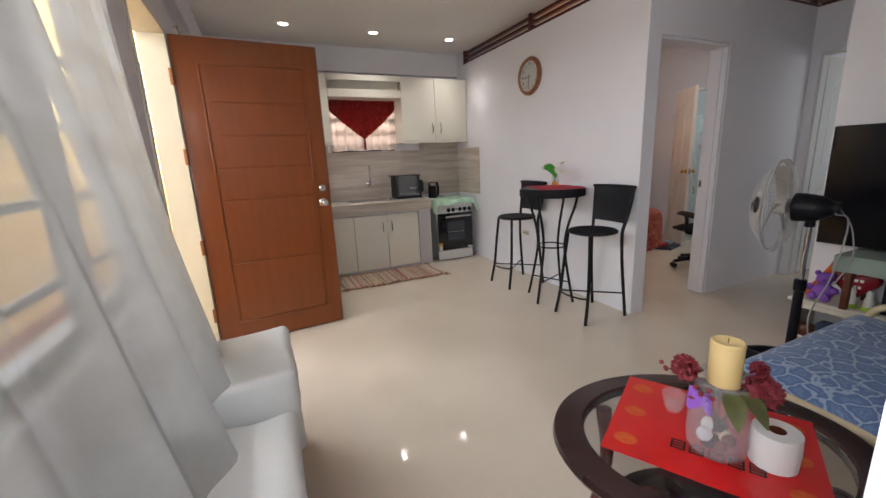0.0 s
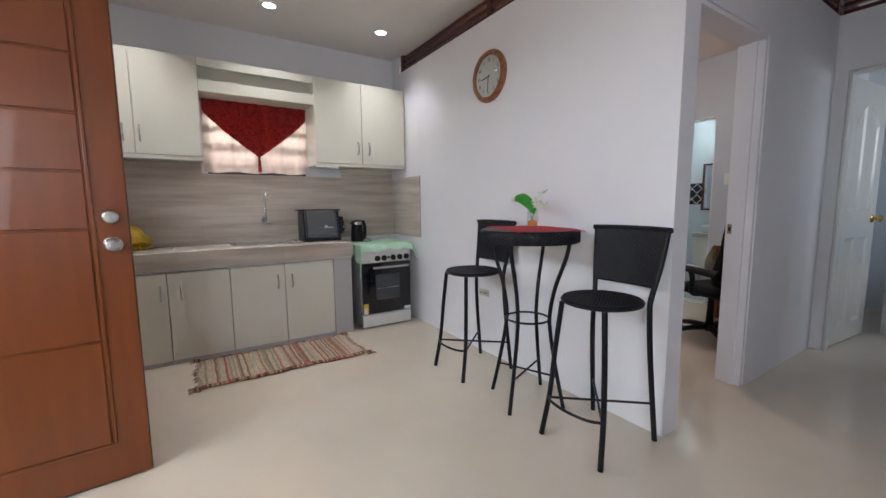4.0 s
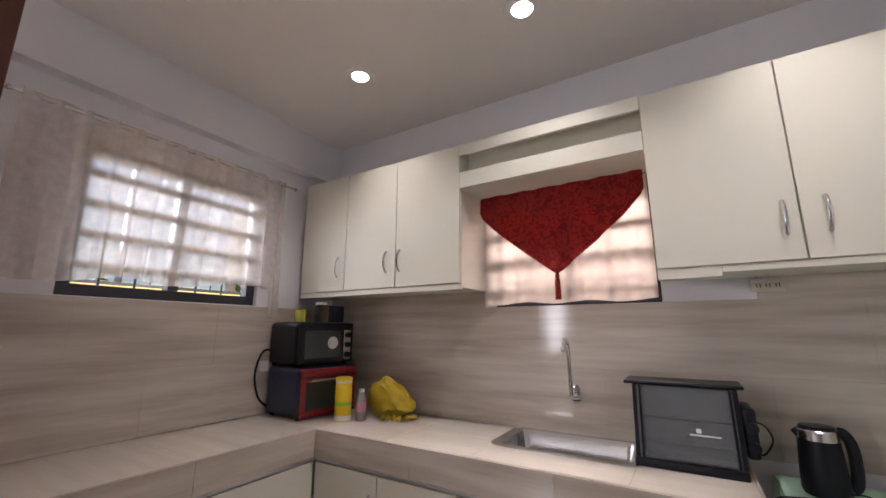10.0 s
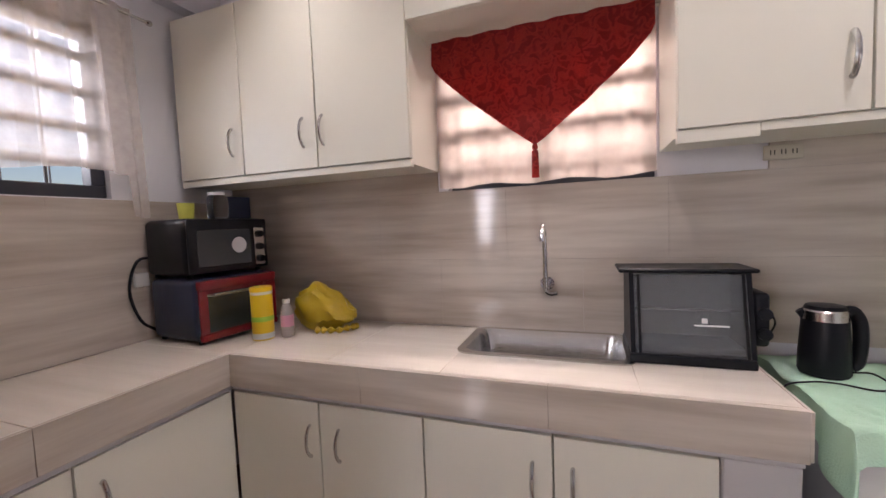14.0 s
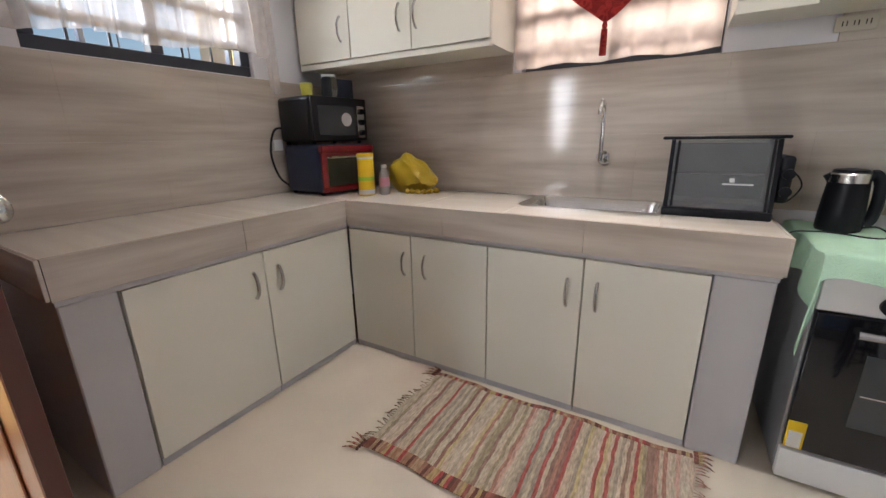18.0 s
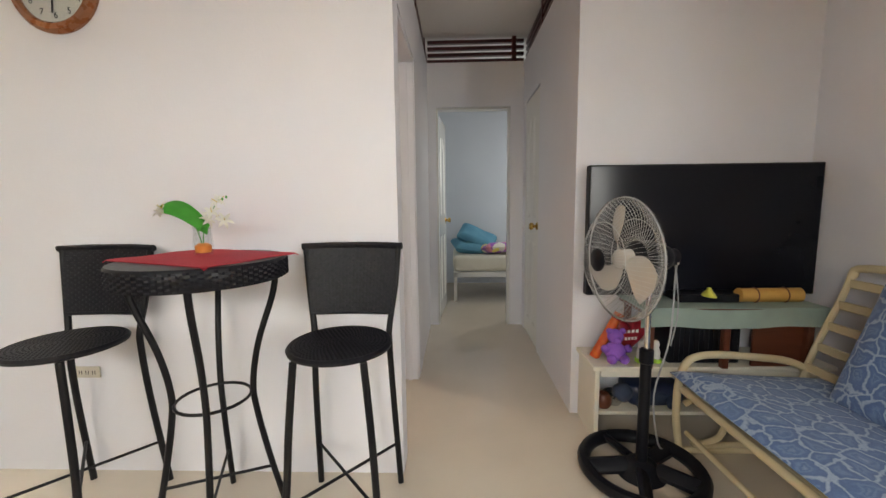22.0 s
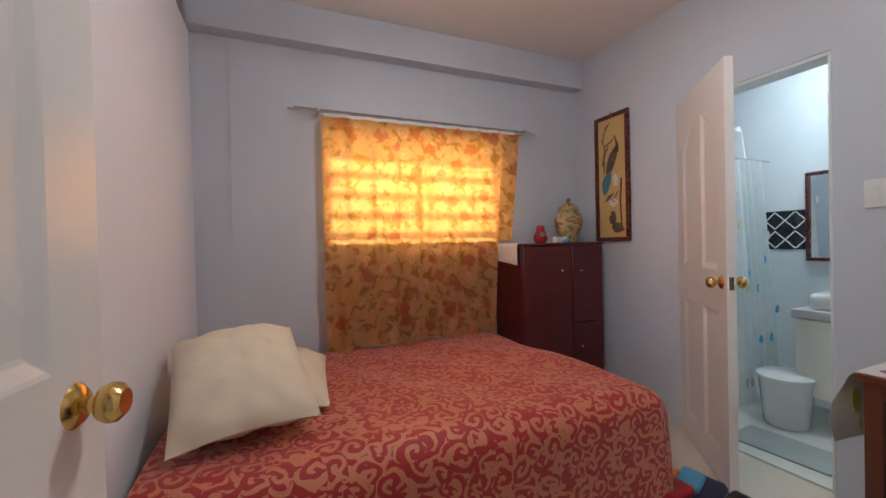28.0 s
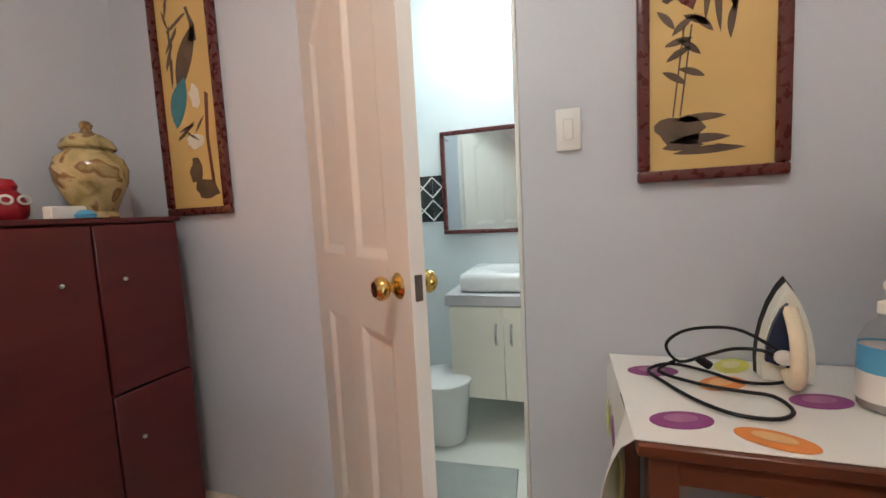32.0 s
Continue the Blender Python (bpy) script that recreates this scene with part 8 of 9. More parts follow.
for k, (x, z, r) in enumerate(((0.09, 0.27, -0.6), (0.13, 0.28, -0.4), (0.10, 0.33, 0.5), (0.125, 0.345, -0.7), (0.07, 0.42, -0.9), (0.14, 0.41, -0.5), (0.11, 0.40, 0.7), (0.155, 0.40, -0.8), (0.10, 0.36, 0.2))):
    daub(p2, "bamboo_leaf", sliver(x, z, 0.034, 0.010, r), INK)
for x in (0.085, 0.102):
    daub(p2, "bamboo_stem", [(x, 0.17), (x + 0.004, 0.17), (x + 0.03, 0.40), (x + 0.026, 0.40)], INK)
for k, (x, z, l) in enumerate(((0.175, 0.49, 0.18), (0.195, 0.47, 0.20), (0.215, 0.50, 0.17), (0.235, 0.48, 0.14), (0.252, 0.55, 0.12), (0.19, 0.55, 0.14), (0.225, 0.40, 0.10))):
    daub(p2, "tail_plume", sliver(x, z, l / 2, 0.010, math.pi / 2 + 0.16 * (k % 3 - 1), 0.5), INK)
daub(p2, "bird_body", blot(0.205, 0.645, 0.062, 0.026, 50, -0.12), REDINK)
daub(p2, "bird_head", blot(0.115, 0.675, 0.034, 0.024, 51, 0.3), LEMON)
daub(p2, "bird_head", blot(0.09, 0.685, 0.014, 0.012, 52), REDINK, -0.0136)
for k, (x, z) in enumerate(((0.10, 0.56), (0.13, 0.53), (0.09, 0.50), (0.12, 0.47), (0.22, 0.72), (0.25, 0.74), (0.19, 0.76), (0.27, 0.70), (0.14, 0.80), (0.17, 0.84), (0.22, 0.83))):
    daub(p2, "maple_leaf", blot(x, z, 0.034, 0.02, 60 + k, k * 0.7, 11), (INK, FRAMEW)[k % 2])
daub(p2, "branch", [(0.06, 0.47), (0.075, 0.46), (0.16, 0.58), (0.27, 0.70), (0.262, 0.705), (0.15, 0.595)], INK)
sw = thing("light_switch", "white wall light switch beside the bathroom door", "switch", EAST @ pose(-2.895, 0, 1.385))
part("plate", box(-0.035, 0.035, -0.009, 0, -0.06, 0.06, 0.004, 2), WHITE, sw)
part("rocker", box(-0.014, 0.014, -0.014, -0.009, -0.03, 0.03, 0.003, 1), WHITE, sw)
# side table
TX0, TY0, TY1, TZ = 5.0, 2.17, 2.79, 0.72
tb = thing("side_table", "brown wooden side table with a low shelf", "table")
part("tabletop", box(TX0, 5.468, TY0, TY1, TZ - 0.025, TZ, 0.003, 1), TABLEW, tb)
for x in (TX0 + 0.035, 5.44):
    for y in (TY0 + 0.04, TY1 - 0.045):
        part("leg", box(x - 0.025, x + 0.025, y - 0.025, y + 0.025, 0, TZ - 0.025, 0.003, 1), TABLEW, tb)
part("shelf", box(TX0 + 0.02, 5.45, TY0 + 0.02, TY1 - 0.03, 0.11, 0.13, 0.003, 1), TABLEW, tb)
part("apron", box(TX0 + 0.01, TX0 + 0.028, TY0 + 0.06, TY1 - 0.07, TZ - 0.075, TZ - 0.0255), TABLEW, tb)
oc = thing("print_oilcloth", "white oilcloth with plum, orange and lemon prints on the table", "tablecloth")


def oil(u, v):
    x = TX0 + 0.012 + u * (5.466 - TX0 - 0.012)
    s = v * (TY1 - TY0 + 0.24)
    if s < TY1 - TY0 + 0.004:
        return Vector((x, TY0 + s, TZ + 0.003))
    k = s - (TY1 - TY0 + 0.004)
    return Vector((x + 0.02 * math.sin(k * 30) * (1 - u), TY1 + 0.006 + 0.012 * math.sin(u * 9 + 1) + 0.05 * (1 - u) ** 4 * min(1, k / 0.1), TZ + 0.001 - k * (0.75 + 0.45 * (1 - u))))


part("cloth", sheet(16, 40, oil, 0.0015), TABLECL, oc)
FRUIT = ((5.35, 2.70, 0.2, PLUM), (5.10, 2.695, 0.3, PLUM), (5.06, 2.555, -0.3, ORANGE), (5.30, 2.56, 0.6, ORANGE), (5.24, 2.40, 0.3, PLUM), (5.09, 2.31, 0.5, LEMON), (5.18, 2.27, 0.4, ORANGE), (5.42, 2.50, 0.9, LEMON))
for k, (x, y, a, c_) in enumerate(FRUIT):
    part("print_spot", prism([(0.034 * math.cos(q) * math.cos(a) - 0.062 * math.sin(q) * math.sin(a), 0.034 * math.cos(q) * math.sin(a) + 0.062 * math.sin(q) * math.cos(a)) for q in [2 * math.pi * z / 24 for z in range(24)]], 0, 0.0008), c_, oc, "printed fruit shape", False).location = (x, y, TZ + 0.0042)
PALEPR = {PLUM: mat("pale_plum_print", (0.40, 0.16, 0.30), (0.34, 0.12, 0.25), 0.4, scale=30), ORANGE: mat("pale_orange_print", (0.80, 0.48, 0.22), (0.76, 0.42, 0.18), 0.4, scale=30), LEMON: mat("pale_lemon_print", (0.74, 0.74, 0.40), (0.70, 0.70, 0.34), 0.4, scale=30)}
for k, (x, y, a, c_) in enumerate(FRUIT):
    bm = prism([(0.006 + 0.017 * math.cos(q) * math.cos(a) - 0.034 * math.sin(q) * math.sin(a), 0.017 * math.cos(q) * math.sin(a) + 0.034 * math.sin(q) * math.cos(a)) for q in [2 * math.pi * z / 20 for z in range(20)]], 0, 0.0005)
    part("print_core", bm, PALEPR[c_], oc, "paler middle of the printed fruit", False).location = (x, y, TZ + 0.0052)
for k, (x, z, c_) in enumerate(((5.08, 0.60, LEMON), (5.20, 0.63, PLUM), (5.33, 0.60, LEMON), (5.12, 0.52, LEMON))):
    bm = prism(blot(0, 0, 0.03, 0.045, 80 + k), 0, 0.0008)
    o = part("print_spot", bm, c_, oc, "printed fruit shape", False)
    o.matrix_basis = pose(x, TY1 + 0.022, z, -90, 0, 0)
ir = thing("clothes_iron", "cream and navy clothes iron standing on its heel", "iron", pose(5.37, 2.415, TZ + 0.005, 0, 0, 80) @ Matrix.Diagonal((0.95, 0.9, 0.9, 1)))
prof = [(-0.056, 0.0), (-0.058, 0.05), (-0.055, 0.10), (-0.047, 0.15), (-0.034, 0.20), (-0.017, 0.243), (0.0, 0.27), (0.017, 0.243), (0.034, 0.20), (0.047, 0.15), (0.055, 0.10), (0.058, 0.05), (0.056, 0.0)]
for nm, y0, y1, s, mt_ in (("soleplate", -0.005, 0.004, 1.0, BLACKMET), ("skirt", 0.004, 0.02, 0.985, BLACK), ("body", 0.02, 0.058, 0.945, PETAL)):
    bm = bmesh.new()
    A, B = [bm.verts.new((x * s, y0, 0.004 + z * s + (1 - s) * 0.05)) for x, z in prof], [bm.verts.new((x * s * 0.93, y1, 0.004 + z * s * 0.96 + (1 - s) * 0.05)) for x, z in prof]
    bm.faces.new(A[::-1]), bm.faces.new(B)
    for k in range(len(prof)):
        bm.faces.new((A[k], A[(k + 1) % len(prof)], B[(k + 1) % len(prof)], B[k]))
    part(nm, bm, mt_, ir)
tank = [(0.046, 0.05), (0.044, 0.10), (0.033, 0.15), (0.018, 0.19), (0.006, 0.205), (-0.004, 0.11), (0.002, 0.06), (0.022, 0.042)]
part("water_tank", prism(tank, 0.0, 0.016), NAVY, ir, "navy water tank").matrix_basis = Matrix(((1, 0, 0, 0), (0, 0, 1, 0.0565), (0, 1, 0, 0.01), (0, 0, 0, 1)))
part("handle", tube([(0, 0.06, 0.03), (0, 0.12, 0.025), (0, 0.14, 0.07), (0, 0.125, 0.14), (0, 0.065, 0.20)], 0.016, 10, steps=5), LINEN, ir)
part("dial", lathe([(0.02, 0.0), (0.018, 0.01), (0, 0.012)], 16, caps=False), WHITE, ir).matrix_basis = pose(0.012, 0.074, 0.075, -90, 0, 0)
CORD = [(5.30, 2.37, 0.79), (5.27, 2.47, 0.855), (5.294, 2.53, 0.855), (5.312, 2.587, 0.835), (5.355, 2.61, 0.785), (5.35, 2.58, 0.745), (5.33, 2.52, 0.775), (5.31, 2.47, 0.80), (5.29, 2.41, 0.80), (5.30, 2.36, 0.75), (5.275, 2.40, 0.735), (5.273, 2.472, 0.733), (5.325, 2.529, 0.734), (5.355, 2.60, 0.736), (5.31, 2.66, 0.733), (5.24, 2.64, 0.733), (5.156, 2.598, 0.733), (5.104, 2.542, 0.733), (5.101, 2.474, 0.733), (5.139, 2.433, 0.734), (5.20, 2.44, 0.735), (5.212, 2.497, 0.736), (5.237, 2.571, 0.736), (5.294, 2.64, 0.738), (5.345, 2.59, 0.75)]
cord = part("cord", tube(CORD, 0.0042, 6, steps=4), BLACK, ir, "black coiled cord")
cord.matrix_basis = ir.matrix_world.inverted()
plug = part("plug", box(-0.018, 0.018, -0.01, 0.01, -0.009, 0.009, 0.004, 1), BLACK, ir)
plug.matrix_basis = ir.matrix_world.inverted() @ pose(5.345, 2.585, 0.757, 0, -30, 60)
ab = thing("pump_bottle", "clear pump bottle with a blue and white label on the table", "bottle", pose(5.225, 2.305, TZ + 0.005) @ Matrix.Diagonal((1.06, 1.06, 1.06, 1)))
part("bottle", lathe([(0.036, 0.0), (0.04, 0.006), (0.04, 0.13), (0.03, 0.16), (0.014, 0.175), (0.013, 0.185)], 26), THIN, ab)
part("gel", lathe([(0.036, 0.004), (0.0385, 0.008), (0.0385, 0.122), (0.0, 0.124)], 24, caps=False), PALEPINK, ab, "cloudy gel")
part("label_band", lathe([(0.0408, 0.02), (0.0408, 0.075)], 26, caps=False), WHITE, ab, "white label")
part("label_top", lathe([(0.0409, 0.075), (0.0409, 0.125)], 26, caps=False), BLUEL, ab, "blue label")
part("collar", lathe([(0.016, 0.185), (0.016, 0.205), (0.006, 0.21), (0.006, 0.232)], 16), WHITE, ab)
part("pump", tube([(0, 0, 0.232), (0, 0, 0.242), (0.004, -0.02, 0.247), (0.006, -0.040, 0.236)], 0.009, 8, steps=3), WHITE, ab, "white pump head")
sp = thing("loudspeaker", "dark grey loudspeaker standing on the table", "loudspeaker", pose(5.17, 2.18, TZ + 0.005, 0, 0, -12))
part("cabinet", box(-0.09, 0.23, -0.10, 0.045, 0, 0.375, 0.006, 2), BLACK, sp)
part("grille_cloth", box(-0.098, -0.0905, -0.092, 0.037, 0.012, 0.363, 0.003, 1), MESHB, sp)
part("cone", lathe([(0.0, 0.002), (0.03, 0.0), (0.045, 0.006), (0.05, 0.006)], 24, caps=False), BLACK, sp).matrix_basis = pose(-0.099, -0.03, 0.12, 0, -90, 0)
pf = thing("photo_frame", "small framed pink print standing on the loudspeaker", "frame", pose(5.19, 2.175, TZ + 0.381, 0, 0, -60))
part("card", box(-0.075, 0.075, -0.008, 0.008, 0, 0.105, 0.003, 1), FRAMEW, pf)
part("print", box(-0.065, 0.065, -0.0095, -0.0085, 0.01, 0.095), PINKPR, pf, "pink printed sheet", False)
for k in range(4):
    for xa, xb in ((-0.055, 0.0), (0.01, 0.055)):
        part("print_line", box(xa, xb, -0.0105, -0.0097, 0.022 + 0.018 * k, 0.03 + 0.018 * k), WHITE, pf, "pale printed line", False)
solid("lime_case", box(-0.05, 0.05, -0.03, 0.03, 0, 0.025, 0.008, 2), LIME, "lime green plastic case behind the print", "case", pose(5.25, 2.20, TZ + 0.487 - 0.106 + 0.107, 0, 0, -40))
solid("carton", box(-0.04, 0.06, -0.045, 0.045, 0, 0.106, 0.003, 1), BEIGECL, "small brown carton on the loudspeaker", "carton", pose(5.26, 2.21, TZ + 0.381, 0, 0, -15))
pr = thing("disc_player", "black disc player on the table's low shelf", "player", pose(5.24, 2.42, 0.131))
part("case", box(-0.17, 0.17, -0.22, 0.22, 0.008, 0.125, 0.006, 2), BLACK, pr)
part("front_trim", box(-0.174, -0.1705, -0.215, 0.215, 0.05, 0.058), STEEL, pr)
part("button", lathe([(0.012, 0), (0.01, 0.006), (0, 0.007)], 14, caps=False), STEEL, pr).matrix_basis = pose(-0.171, 0.16, 0.035, 0, -90, 0)
rnd = random.Random(8)
for k in range(14):
    pts = [(rnd.uniform(-0.15, 0.15), rnd.uniform(-0.18, 0.16), 0.135 + rnd.uniform(0, 0.09)) for q in range(5)]
    part("cable", tube(pts, 0.006, 6, steps=5), BLACK, pr, "tangled black cable")
# ironing boards
ib = thing("ironing_board", "folded ironing board with a beige cover leaning by the wall", "ironing board", pose(4.785, 2.216, 0, 0, 0, 1))
part("board_frame", tube([(-0.11, 0, 0.30), (-0.11, 0, 1.22), (-0.098, 0, 1.31), (-0.05, 0, 1.365), (0.05, 0, 1.365), (0.098, 0, 1.31), (0.11, 0, 1.22), (0.11, 0, 0.30)], 0.0075, 8, steps=4), BLACKMET, ib)
for k in range(4):
    part("wire", tube([(-0.105, 0, 1.16 + 0.045 * k), (0.105, 0, 1.16 + 0.045 * k)], 0.003, 6, steps=0), BLACKMET, ib)
part("cover", box(-0.095, 0.095, -0.006, 0.006, 0.98, 1.12, 0.004, 1), BEIGECL, ib, "beige cloth cover")
part("clip_bar", tube([(-0.15, 0.03, 0.97), (0.14, 0.03, 0.955)], 0.009, 8, steps=0), BLACKMET, ib)
part("cover", box(-0.035, 0.035, -0.006, 0.012, 0.25, 0.95, 0.006, 1), BEIGECL, ib, "beige cloth strip")
for x in (-0.10, 0.10):
    part("leg", tube([(x, 0.01, 0.95), (x * 0.9, 0.02, 0.5), (x * 1.1, 0.01, 0.0)], 0.013, 8, steps=3, flat=0.7), BLACKMET, ib)
part("side_cover", box(-0.13, 0.13, -0.028, -0.01, 0.3, 0.95, 0.006, 1), MESHB, ib, "dark cover")
lb = thing("leopard_board", "folded board in leopard print cloth leaning by the wall", "board", pose(4.655, 2.216, 0, 0, 0, 6))
part("board", box(-0.012, 0.012, -0.013, 0.013, 0.0, 1.18, 0.008, 2), LEOPARD, lb)
# office chair
oc_ = thing("office_chair", "black mesh office chair with armrests on casters", "office chair", pose(4.305, 2.49, 0, 0, 0, -16))
part("hub", lathe([(0.04, 0.07), (0.045, 0.10), (0.03, 0.14), (0.026, 0.20), (0.022, 0.36)], 18), BLACK, oc_)
for k in range(5):
    a = 2 * math.pi * k / 5 + 0.35
    c_, s_ = math.cos(a), math.sin(a)
    sp_ = part("base_spoke", tube([(0.03 * c_, 0.03 * s_, 0.10), (0.16 * c_, 0.16 * s_, 0.095), (0.29 * c_, 0.29 * s_, 0.07)], lambda t: 0.028 - 0.01 * t, 8, steps=4), BLACK, oc_)
    for q in (-1, 1):
        part("caster", tube([(0.29 * c_ - s_ * 0.014 * q, 0.29 * s_ + c_ * 0.014 * q, 0.028), (0.29 * c_ - s_ * 0.026 * q, 0.29 * s_ + c_ * 0.026 * q, 0.028)], 0.028, 14, steps=0), BLACK, sp_)
part("mechanism", box(-0.09, 0.09, -0.12, 0.10, 0.36, 0.40, 0.01, 2), BLACKMET, oc_)


def seat_f(s):
    def f(u, v):
        e = min(u, 1 - u, v, 1 - v)
        x, y = (u - 0.5) * 0.50 * (1 - 0.10 * (2 * v - 1) ** 2), (v - 0.5) * 0.50 * (1 - 0.08 * (2 * u - 1) ** 2)
        z = 0.435 + s * 0.04 * min(1, (e * 8) ** 0.5) - (0.03 * max(0, v - 0.75) * 4 if s > 0 else 0)
        return Vector((x, y, z))
    return f


bm = sheet(24, 24, seat_f(1))
sheet(24, 24, seat_f(-1), bm=bm)
bmesh.ops.remove_doubles(bm, verts=bm.verts[:], dist=0.0005)
part("seat", bm, MESHB, oc_, "black cushioned seat")
bkf = lambda u, v, o=0.0: Vector(((u - 0.44) * (0.50 - 0.03 * v), -0.25 - 0.08 * v - 0.05 * (2 * u - 1) ** 2 * -1 + o, 0.52 + 0.51 * v))
part("back_mesh", sheet(16, 16, lambda u, v: bkf(u, v * 0.86), 0.004), MESHB, oc_, "black mesh back")
part("back_frame", tube([bkf(0, 0), bkf(0, 0.5), bkf(0, 0.86), bkf(0.06, 1.0), bkf(0.5, 1.06), bkf(0.94, 1.0), bkf(1, 0.86), bkf(1, 0.5), bkf(1, 0), bkf(0.5, -0.04)], 0.018, 10, closed=True, steps=4, flat=1.4), BLACK, oc_)
part("top_bar", tube([bkf(0, 0.86), bkf(0.5, 0.88), bkf(1, 0.86)], 0.014, 8, steps=4), BLACK, oc_)
part("back_shell", tube([(0, -0.08, 0.40), (0, -0.24, 0.42), (0, -0.29, 0.55), (0, -0.295, 0.66)], 0.024, 10, steps=4, flat=1.5), BLACK, oc_)
for s in (-1, 1):
    part("arm_post", tube([(s * 0.14, -0.04, 0.40), (s * 0.26, -0.04, 0.42), (s * 0.275, -0.05, 0.54), (s * 0.275, -0.03, 0.60)], 0.02, 8, steps=4), BLACK, oc_)
    part("arm_pad", tube([(s * 0.285, -0.26, 0.60), (s * 0.28, -0.03, 0.612), (s * 0.27, 0.05 - 0.03 * (s + 1), 0.612), (s * 0.262, 0.095 - 0.035 * (s + 1), 0.604)], lambda t: 0.036 - 0.012 * t, 10, steps=5, flat=0.42), BLACK, oc_)
# clothes on the floor
ft = thing("floor_mat", "dark navy folded mat on the floor by the bathroom door", "mat", pose(4.88, 3.30, 0, 0, 0, 18))
part("mat", soft_box(-0.20, 0.20, -0.10, 0.10, 0.0, 0.03, 0.012, 5, 0.006), NAVY, ft)
solid("red_garment", soft_box(-0.10, 0.10, -0.06, 0.06, 0.0, 0.05, 0.02, 6, 0.012), REDPL, "crumpled red garment on the mat", "garment", pose(4.76, 3.32, 0.032, 0, 0, 10))
solid("blue_garment", soft_box(-0.09, 0.09, -0.05, 0.05, 0.0, 0.03, 0.012, 7, 0.01), BLUEL, "folded blue garment on the mat", "garment", pose(4.93, 3.35, 0.032, 0, 0, 25))
solid("orange_garment", soft_box(-0.09, 0.09, -0.03, 0.03, 0.0, 0.03, 0.012, 8, 0.01), ORANGE, "folded orange garment on the floor", "garment", pose(4.90, 3.45, 0.0, 0, 0, 10))
lampb = thing("bedroom_ceiling_light", "round white bedroom ceiling light, lit", "ceiling light", pose(4.0, 3.1, CEILZ2))
part("diffuser", lathe([(0.0, -0.06), (0.07, -0.052), (0.11, -0.03), (0.12, 0.0)], 30, caps=False), BULB, lampb, "glowing white diffuser")

# ---- bathroom ----
band = tagged(new("tile_band"), "black patterned tile band with white diamonds", "tile band", kind="structure")
for k in range(8):
    y0 = 2.70 + 0.25 * k
    tl = part("tile", box(6.588, 6.5995, y0, y0 + 0.247, 1.115, 1.40, 0.002, 1), BLACKBAND, band)
    for q in range(2):
        for r in range(2):
            cy, cz = y0 + 0.062 + 0.124 * q, 1.187 + 0.142 * r
            bm = bmesh.new()
            for a in (45, 135):
                b2 = box(6.5868, 6.5878, -0.088, 0.088, -0.004, 0.004)
                join(bm, b2, pose(0, cy, cz, a, 0, 0))
            part("white_line", bm, WHITE, tl, "thin white diamond line", False)
for k in range(2):
    part("tile", box(6.06 + 0.25 * k, 6.307 + 0.25 * k, 4.6885, 4.6995, 1.115, 1.40, 0.002, 1), BLACKBAND, band)
mr = thing("bathroom_mirror", "rectangular mirror in a dark red frame over the basin", "mirror", pose(6.585, 3.63, 1.035, 0, 0, -90))
part("glass", box(0.02, 0.58, -0.008, -0.003, 0.02, 0.60), MIRROR, mr, "silvered mirror glass", False)
for a, b, c, d in ((0, 0.60, 0, 0.024), (0, 0.60, 0.596, 0.62), (0, 0.024, 0.024, 0.596), (0.576, 0.60, 0.024, 0.596)):
    part("frame_bar", box(a, b, -0.022, 0, c, d, 0.004, 1), FRAMEW, mr)
vn = thing("vanity_unit", "cream wall-hung vanity with two doors under the basin", "vanity")
part("body", box(6.125, 6.59, 2.93, 3.485, 0.22, 0.70, 0.003, 1), CREAM, vn)
for y0, y1, hy in ((2.935, 3.205, 3.17), (3.21, 3.48, 3.245)):
    d = part("door", box(6.107, 6.124, y0, y1, 0.225, 0.695, 0.002, 1), CREAM, vn)
    bow_handle(d, 6.107, hy, 0.56, "x", -1, 0.10)
part("counter", box(6.095, 6.595, 2.915, 3.50, 0.70, 0.755, 0.004, 1), PIER, vn, "grey stone counter")
bs_ = thing("wash_basin", "white rectangular porcelain wash basin on the vanity", "basin", pose(6.34, 3.20, 0.756))
part("bowl", box(-0.20, 0.20, -0.24, 0.235, 0, 0.10, 0.03, 4), PORC, bs_)
part("inner_bowl", lathe([(0.0, 0.1005), (0.12, 0.101), (0.15, 0.1045), (0.158, 0.1015)], 30, caps=False, sy=1.2), PORC, bs_)
part("tap", tube([(0.15, -0.05, 0.10), (0.15, -0.05, 0.26), (0.12, -0.05, 0.29), (0.06, -0.05, 0.28)], 0.011, 10, steps=4), CHROME, bs_)
bu = thing("plastic_bucket", "white plastic bucket with a lid on the bathroom floor", "bucket", pose(6.10, 3.53, 0.0125))
part("pail", lathe([(0.11, 0.0), (0.115, 0.01), (0.14, 0.29), (0.145, 0.30), (0.0, 0.30)], 30), PORC, bu)
part("lid", lathe([(0.15, 0.30), (0.152, 0.315), (0.13, 0.328), (0.0, 0.33)], 30, caps=False), PORC, bu)
solid("bath_mat", box(-0.14, 0.14, -0.24, 0.24, 0, 0.012, 0.005, 1), GREYMAT, "grey bath mat on the pale floor", "mat", pose(5.74, 3.36, 0.0125, 0, 0, 4))
sc = thing("shower_curtain", "pale printed shower curtain gathered at the side", "shower curtain")
part("rail", tube([(5.62, 3.86, 1.78), (6.59, 3.86, 1.78)], 0.009, 8, steps=0), CHROME, sc)
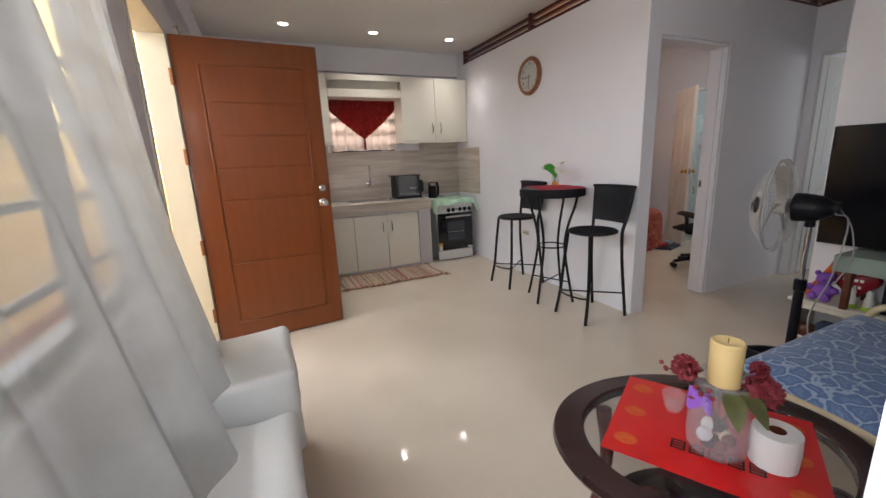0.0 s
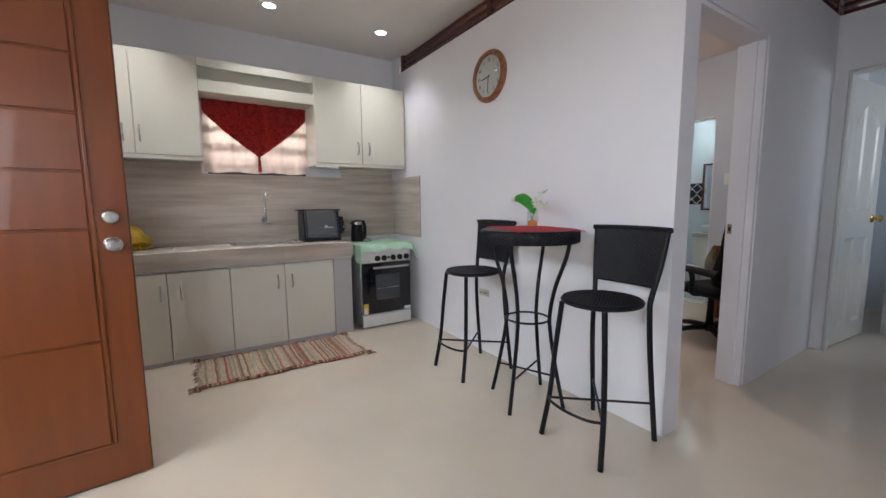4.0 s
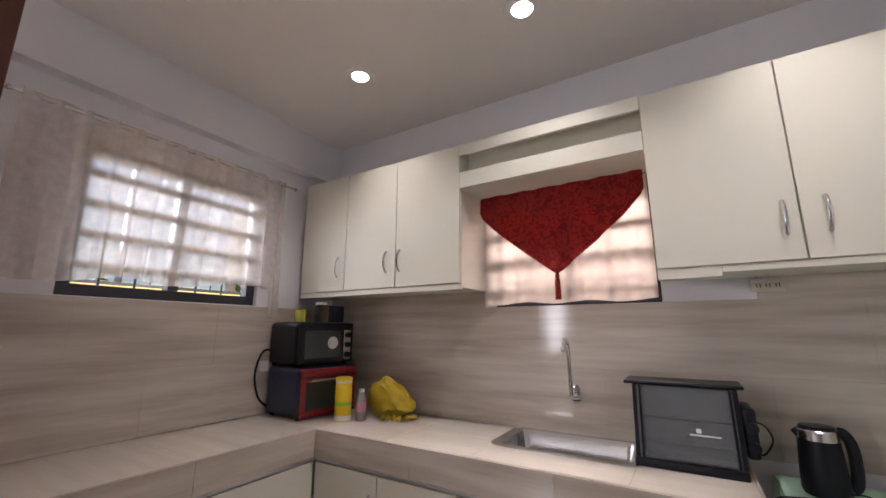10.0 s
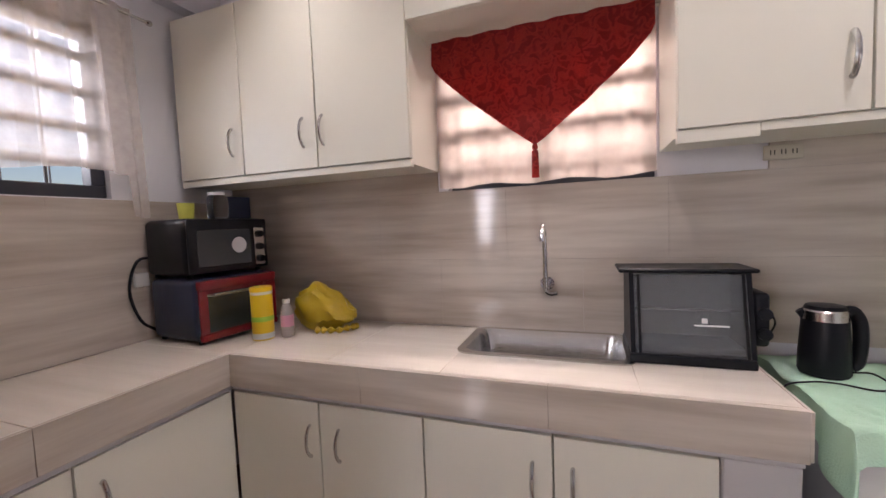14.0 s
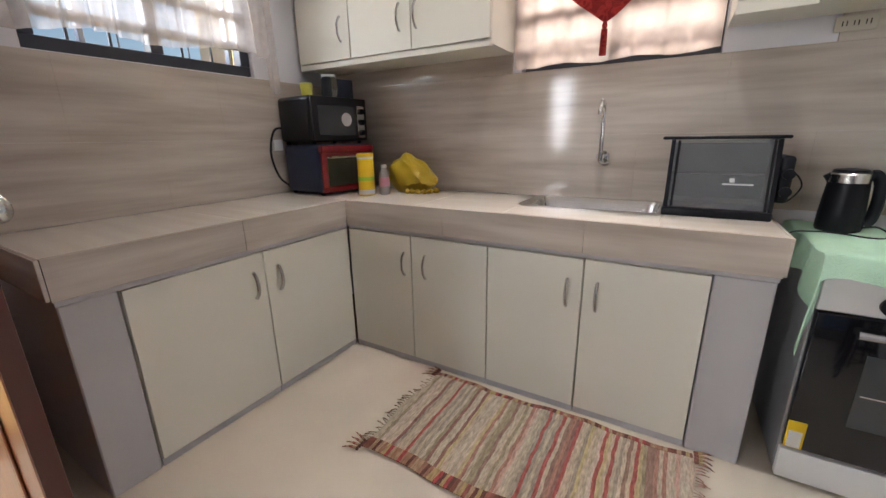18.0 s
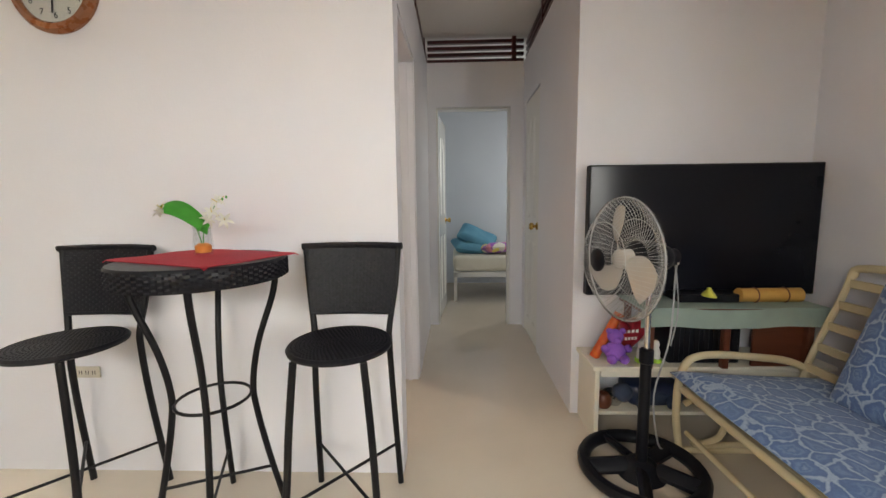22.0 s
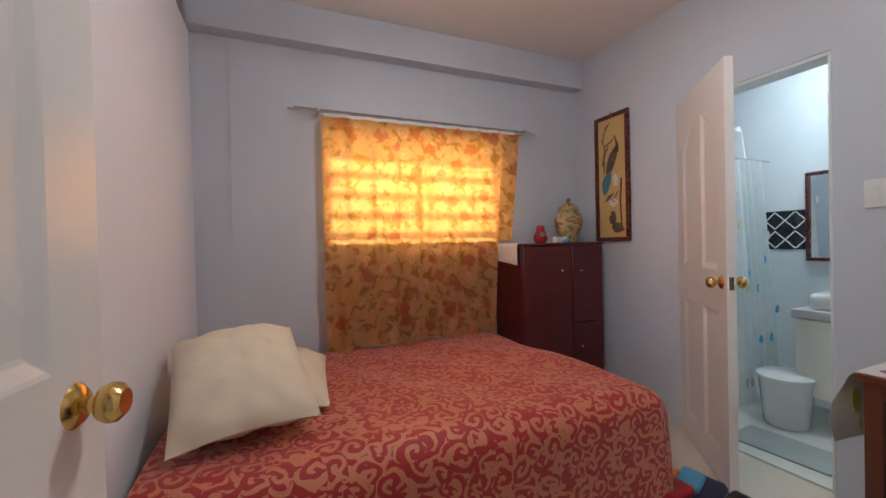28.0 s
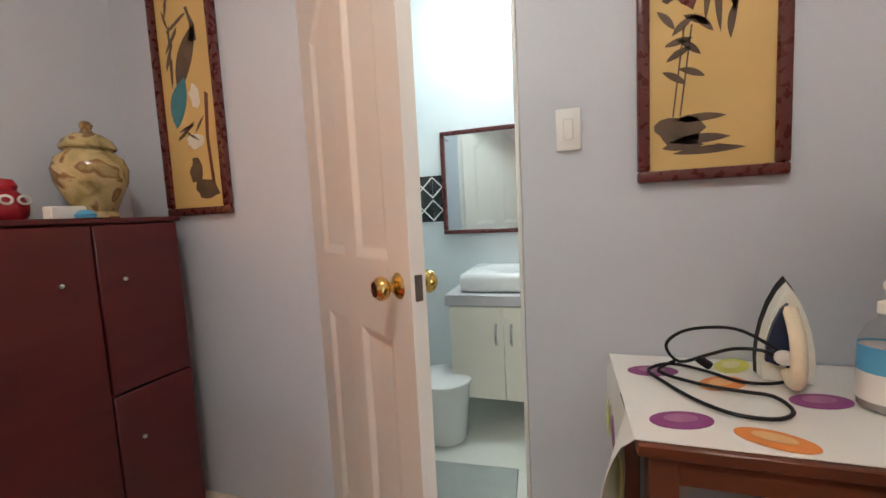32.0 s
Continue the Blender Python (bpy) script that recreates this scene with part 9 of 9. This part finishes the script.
part("cloth", sheet(70, 16, lambda u, v: Vector((6.02 + u * 0.42 + 0.05 * (1 - v) * (u - 0.5), 3.855 - 0.10 * (1 - v) + folded(u, 7, 0.022), 1.77 - 1.70 * (1 - v)))), SHOWER, sc)
random.seed(21)
for k in range(20):
    u, v = random.random(), random.uniform(0.05, 0.9)
    x, y, z = 6.02 + u * 0.42 + 0.05 * (1 - v) * (u - 0.5), 3.855 - 0.10 * (1 - v) + folded(u, 7, 0.022), 1.77 - 1.70 * (1 - v)
    o = part("print_motif", prism(blot(0, 0, 0.022, 0.03, 90 + k), 0, 0.001), (PIER, BLUEL, BEIGECL)[k % 3], sc, "printed shell motif", False)
    o.matrix_basis = pose(x, y - 0.03, z, 90, 0, 0)
sh = thing("hand_shower", "white shower hose and head on the wall", "shower", pose(6.58, 3.95, 1.75))
part("hose", tube([(0, 0, 0.0), (-0.06, 0.0, -0.2), (-0.05, 0.05, 0.15), (-0.06, 0.06, 0.30), (-0.1, 0.06, 0.33)], 0.008, 8, steps=6), WHITE, sh)
part("head", lathe([(0.012, 0.0), (0.03, 0.03), (0.032, 0.04), (0, 0.042)], 18, caps=False), WHITE, sh).matrix_basis = pose(-0.1, 0.06, 0.33, 200, 0, 0)
bl = thing("bathroom_ceiling_light", "round white bathroom ceiling light, lit", "ceiling light", pose(6.1, 3.3, CEILZ2))
part("diffuser", lathe([(0.0, -0.05), (0.07, -0.045), (0.12, -0.025), (0.13, 0.0)], 30, caps=False), BULB, bl, "glowing white diffuser")

# ---- small bedroom ----
b2 = thing("single_bed", "white metal single bed with a cream sheet", "bed", pose(5.66, -0.05, 0))
for x in (0.0, 0.86):
    for y in (0.06, 0.9, 1.76):
        part("leg", box(x - 0.02, x + 0.02, y - 0.02, y + 0.02, 0, 0.36, 0.004, 1), WHITE, b2)
part("side_rail", box(-0.02, 0.02, 0.06, 1.78, 0.29, 0.355, 0.004, 1), WHITE, b2)
part("side_rail", box(0.84, 0.88, 0.06, 1.78, 0.29, 0.355, 0.004, 1), WHITE, b2)
part("end_rail", box(-0.02, 0.88, 1.745, 1.785, 0.29, 0.355, 0.004, 1), WHITE, b2)
part("mattress", soft_box(-0.03, 0.88, 0.02, 1.79, 0.36, 0.55, 0.05, 12, 0.012), SHEETW, b2, "mattress under a creased cream sheet")
for nm, m, mt_, lab in (("bed_pillow", pose(6.0, 1.50, 0.62, 10, -8, 10), TEALP, "teal pillow lying on the single bed"), ("bed_pillow", pose(6.10, 1.42, 0.74, 25, -20, -15), TEALP, "teal pillow leaning on another"), ("bed_pillow", pose(5.92, 1.16, 0.61, 0, 12, 20), MULTI, "multicoloured patterned pillow on the single bed")):
    p = thing(nm, lab, "pillow", m, "single bed pillows")
    part("case", pad(0.40, 0.50, 0.14, 5.0, 24, 24), mt_, p)
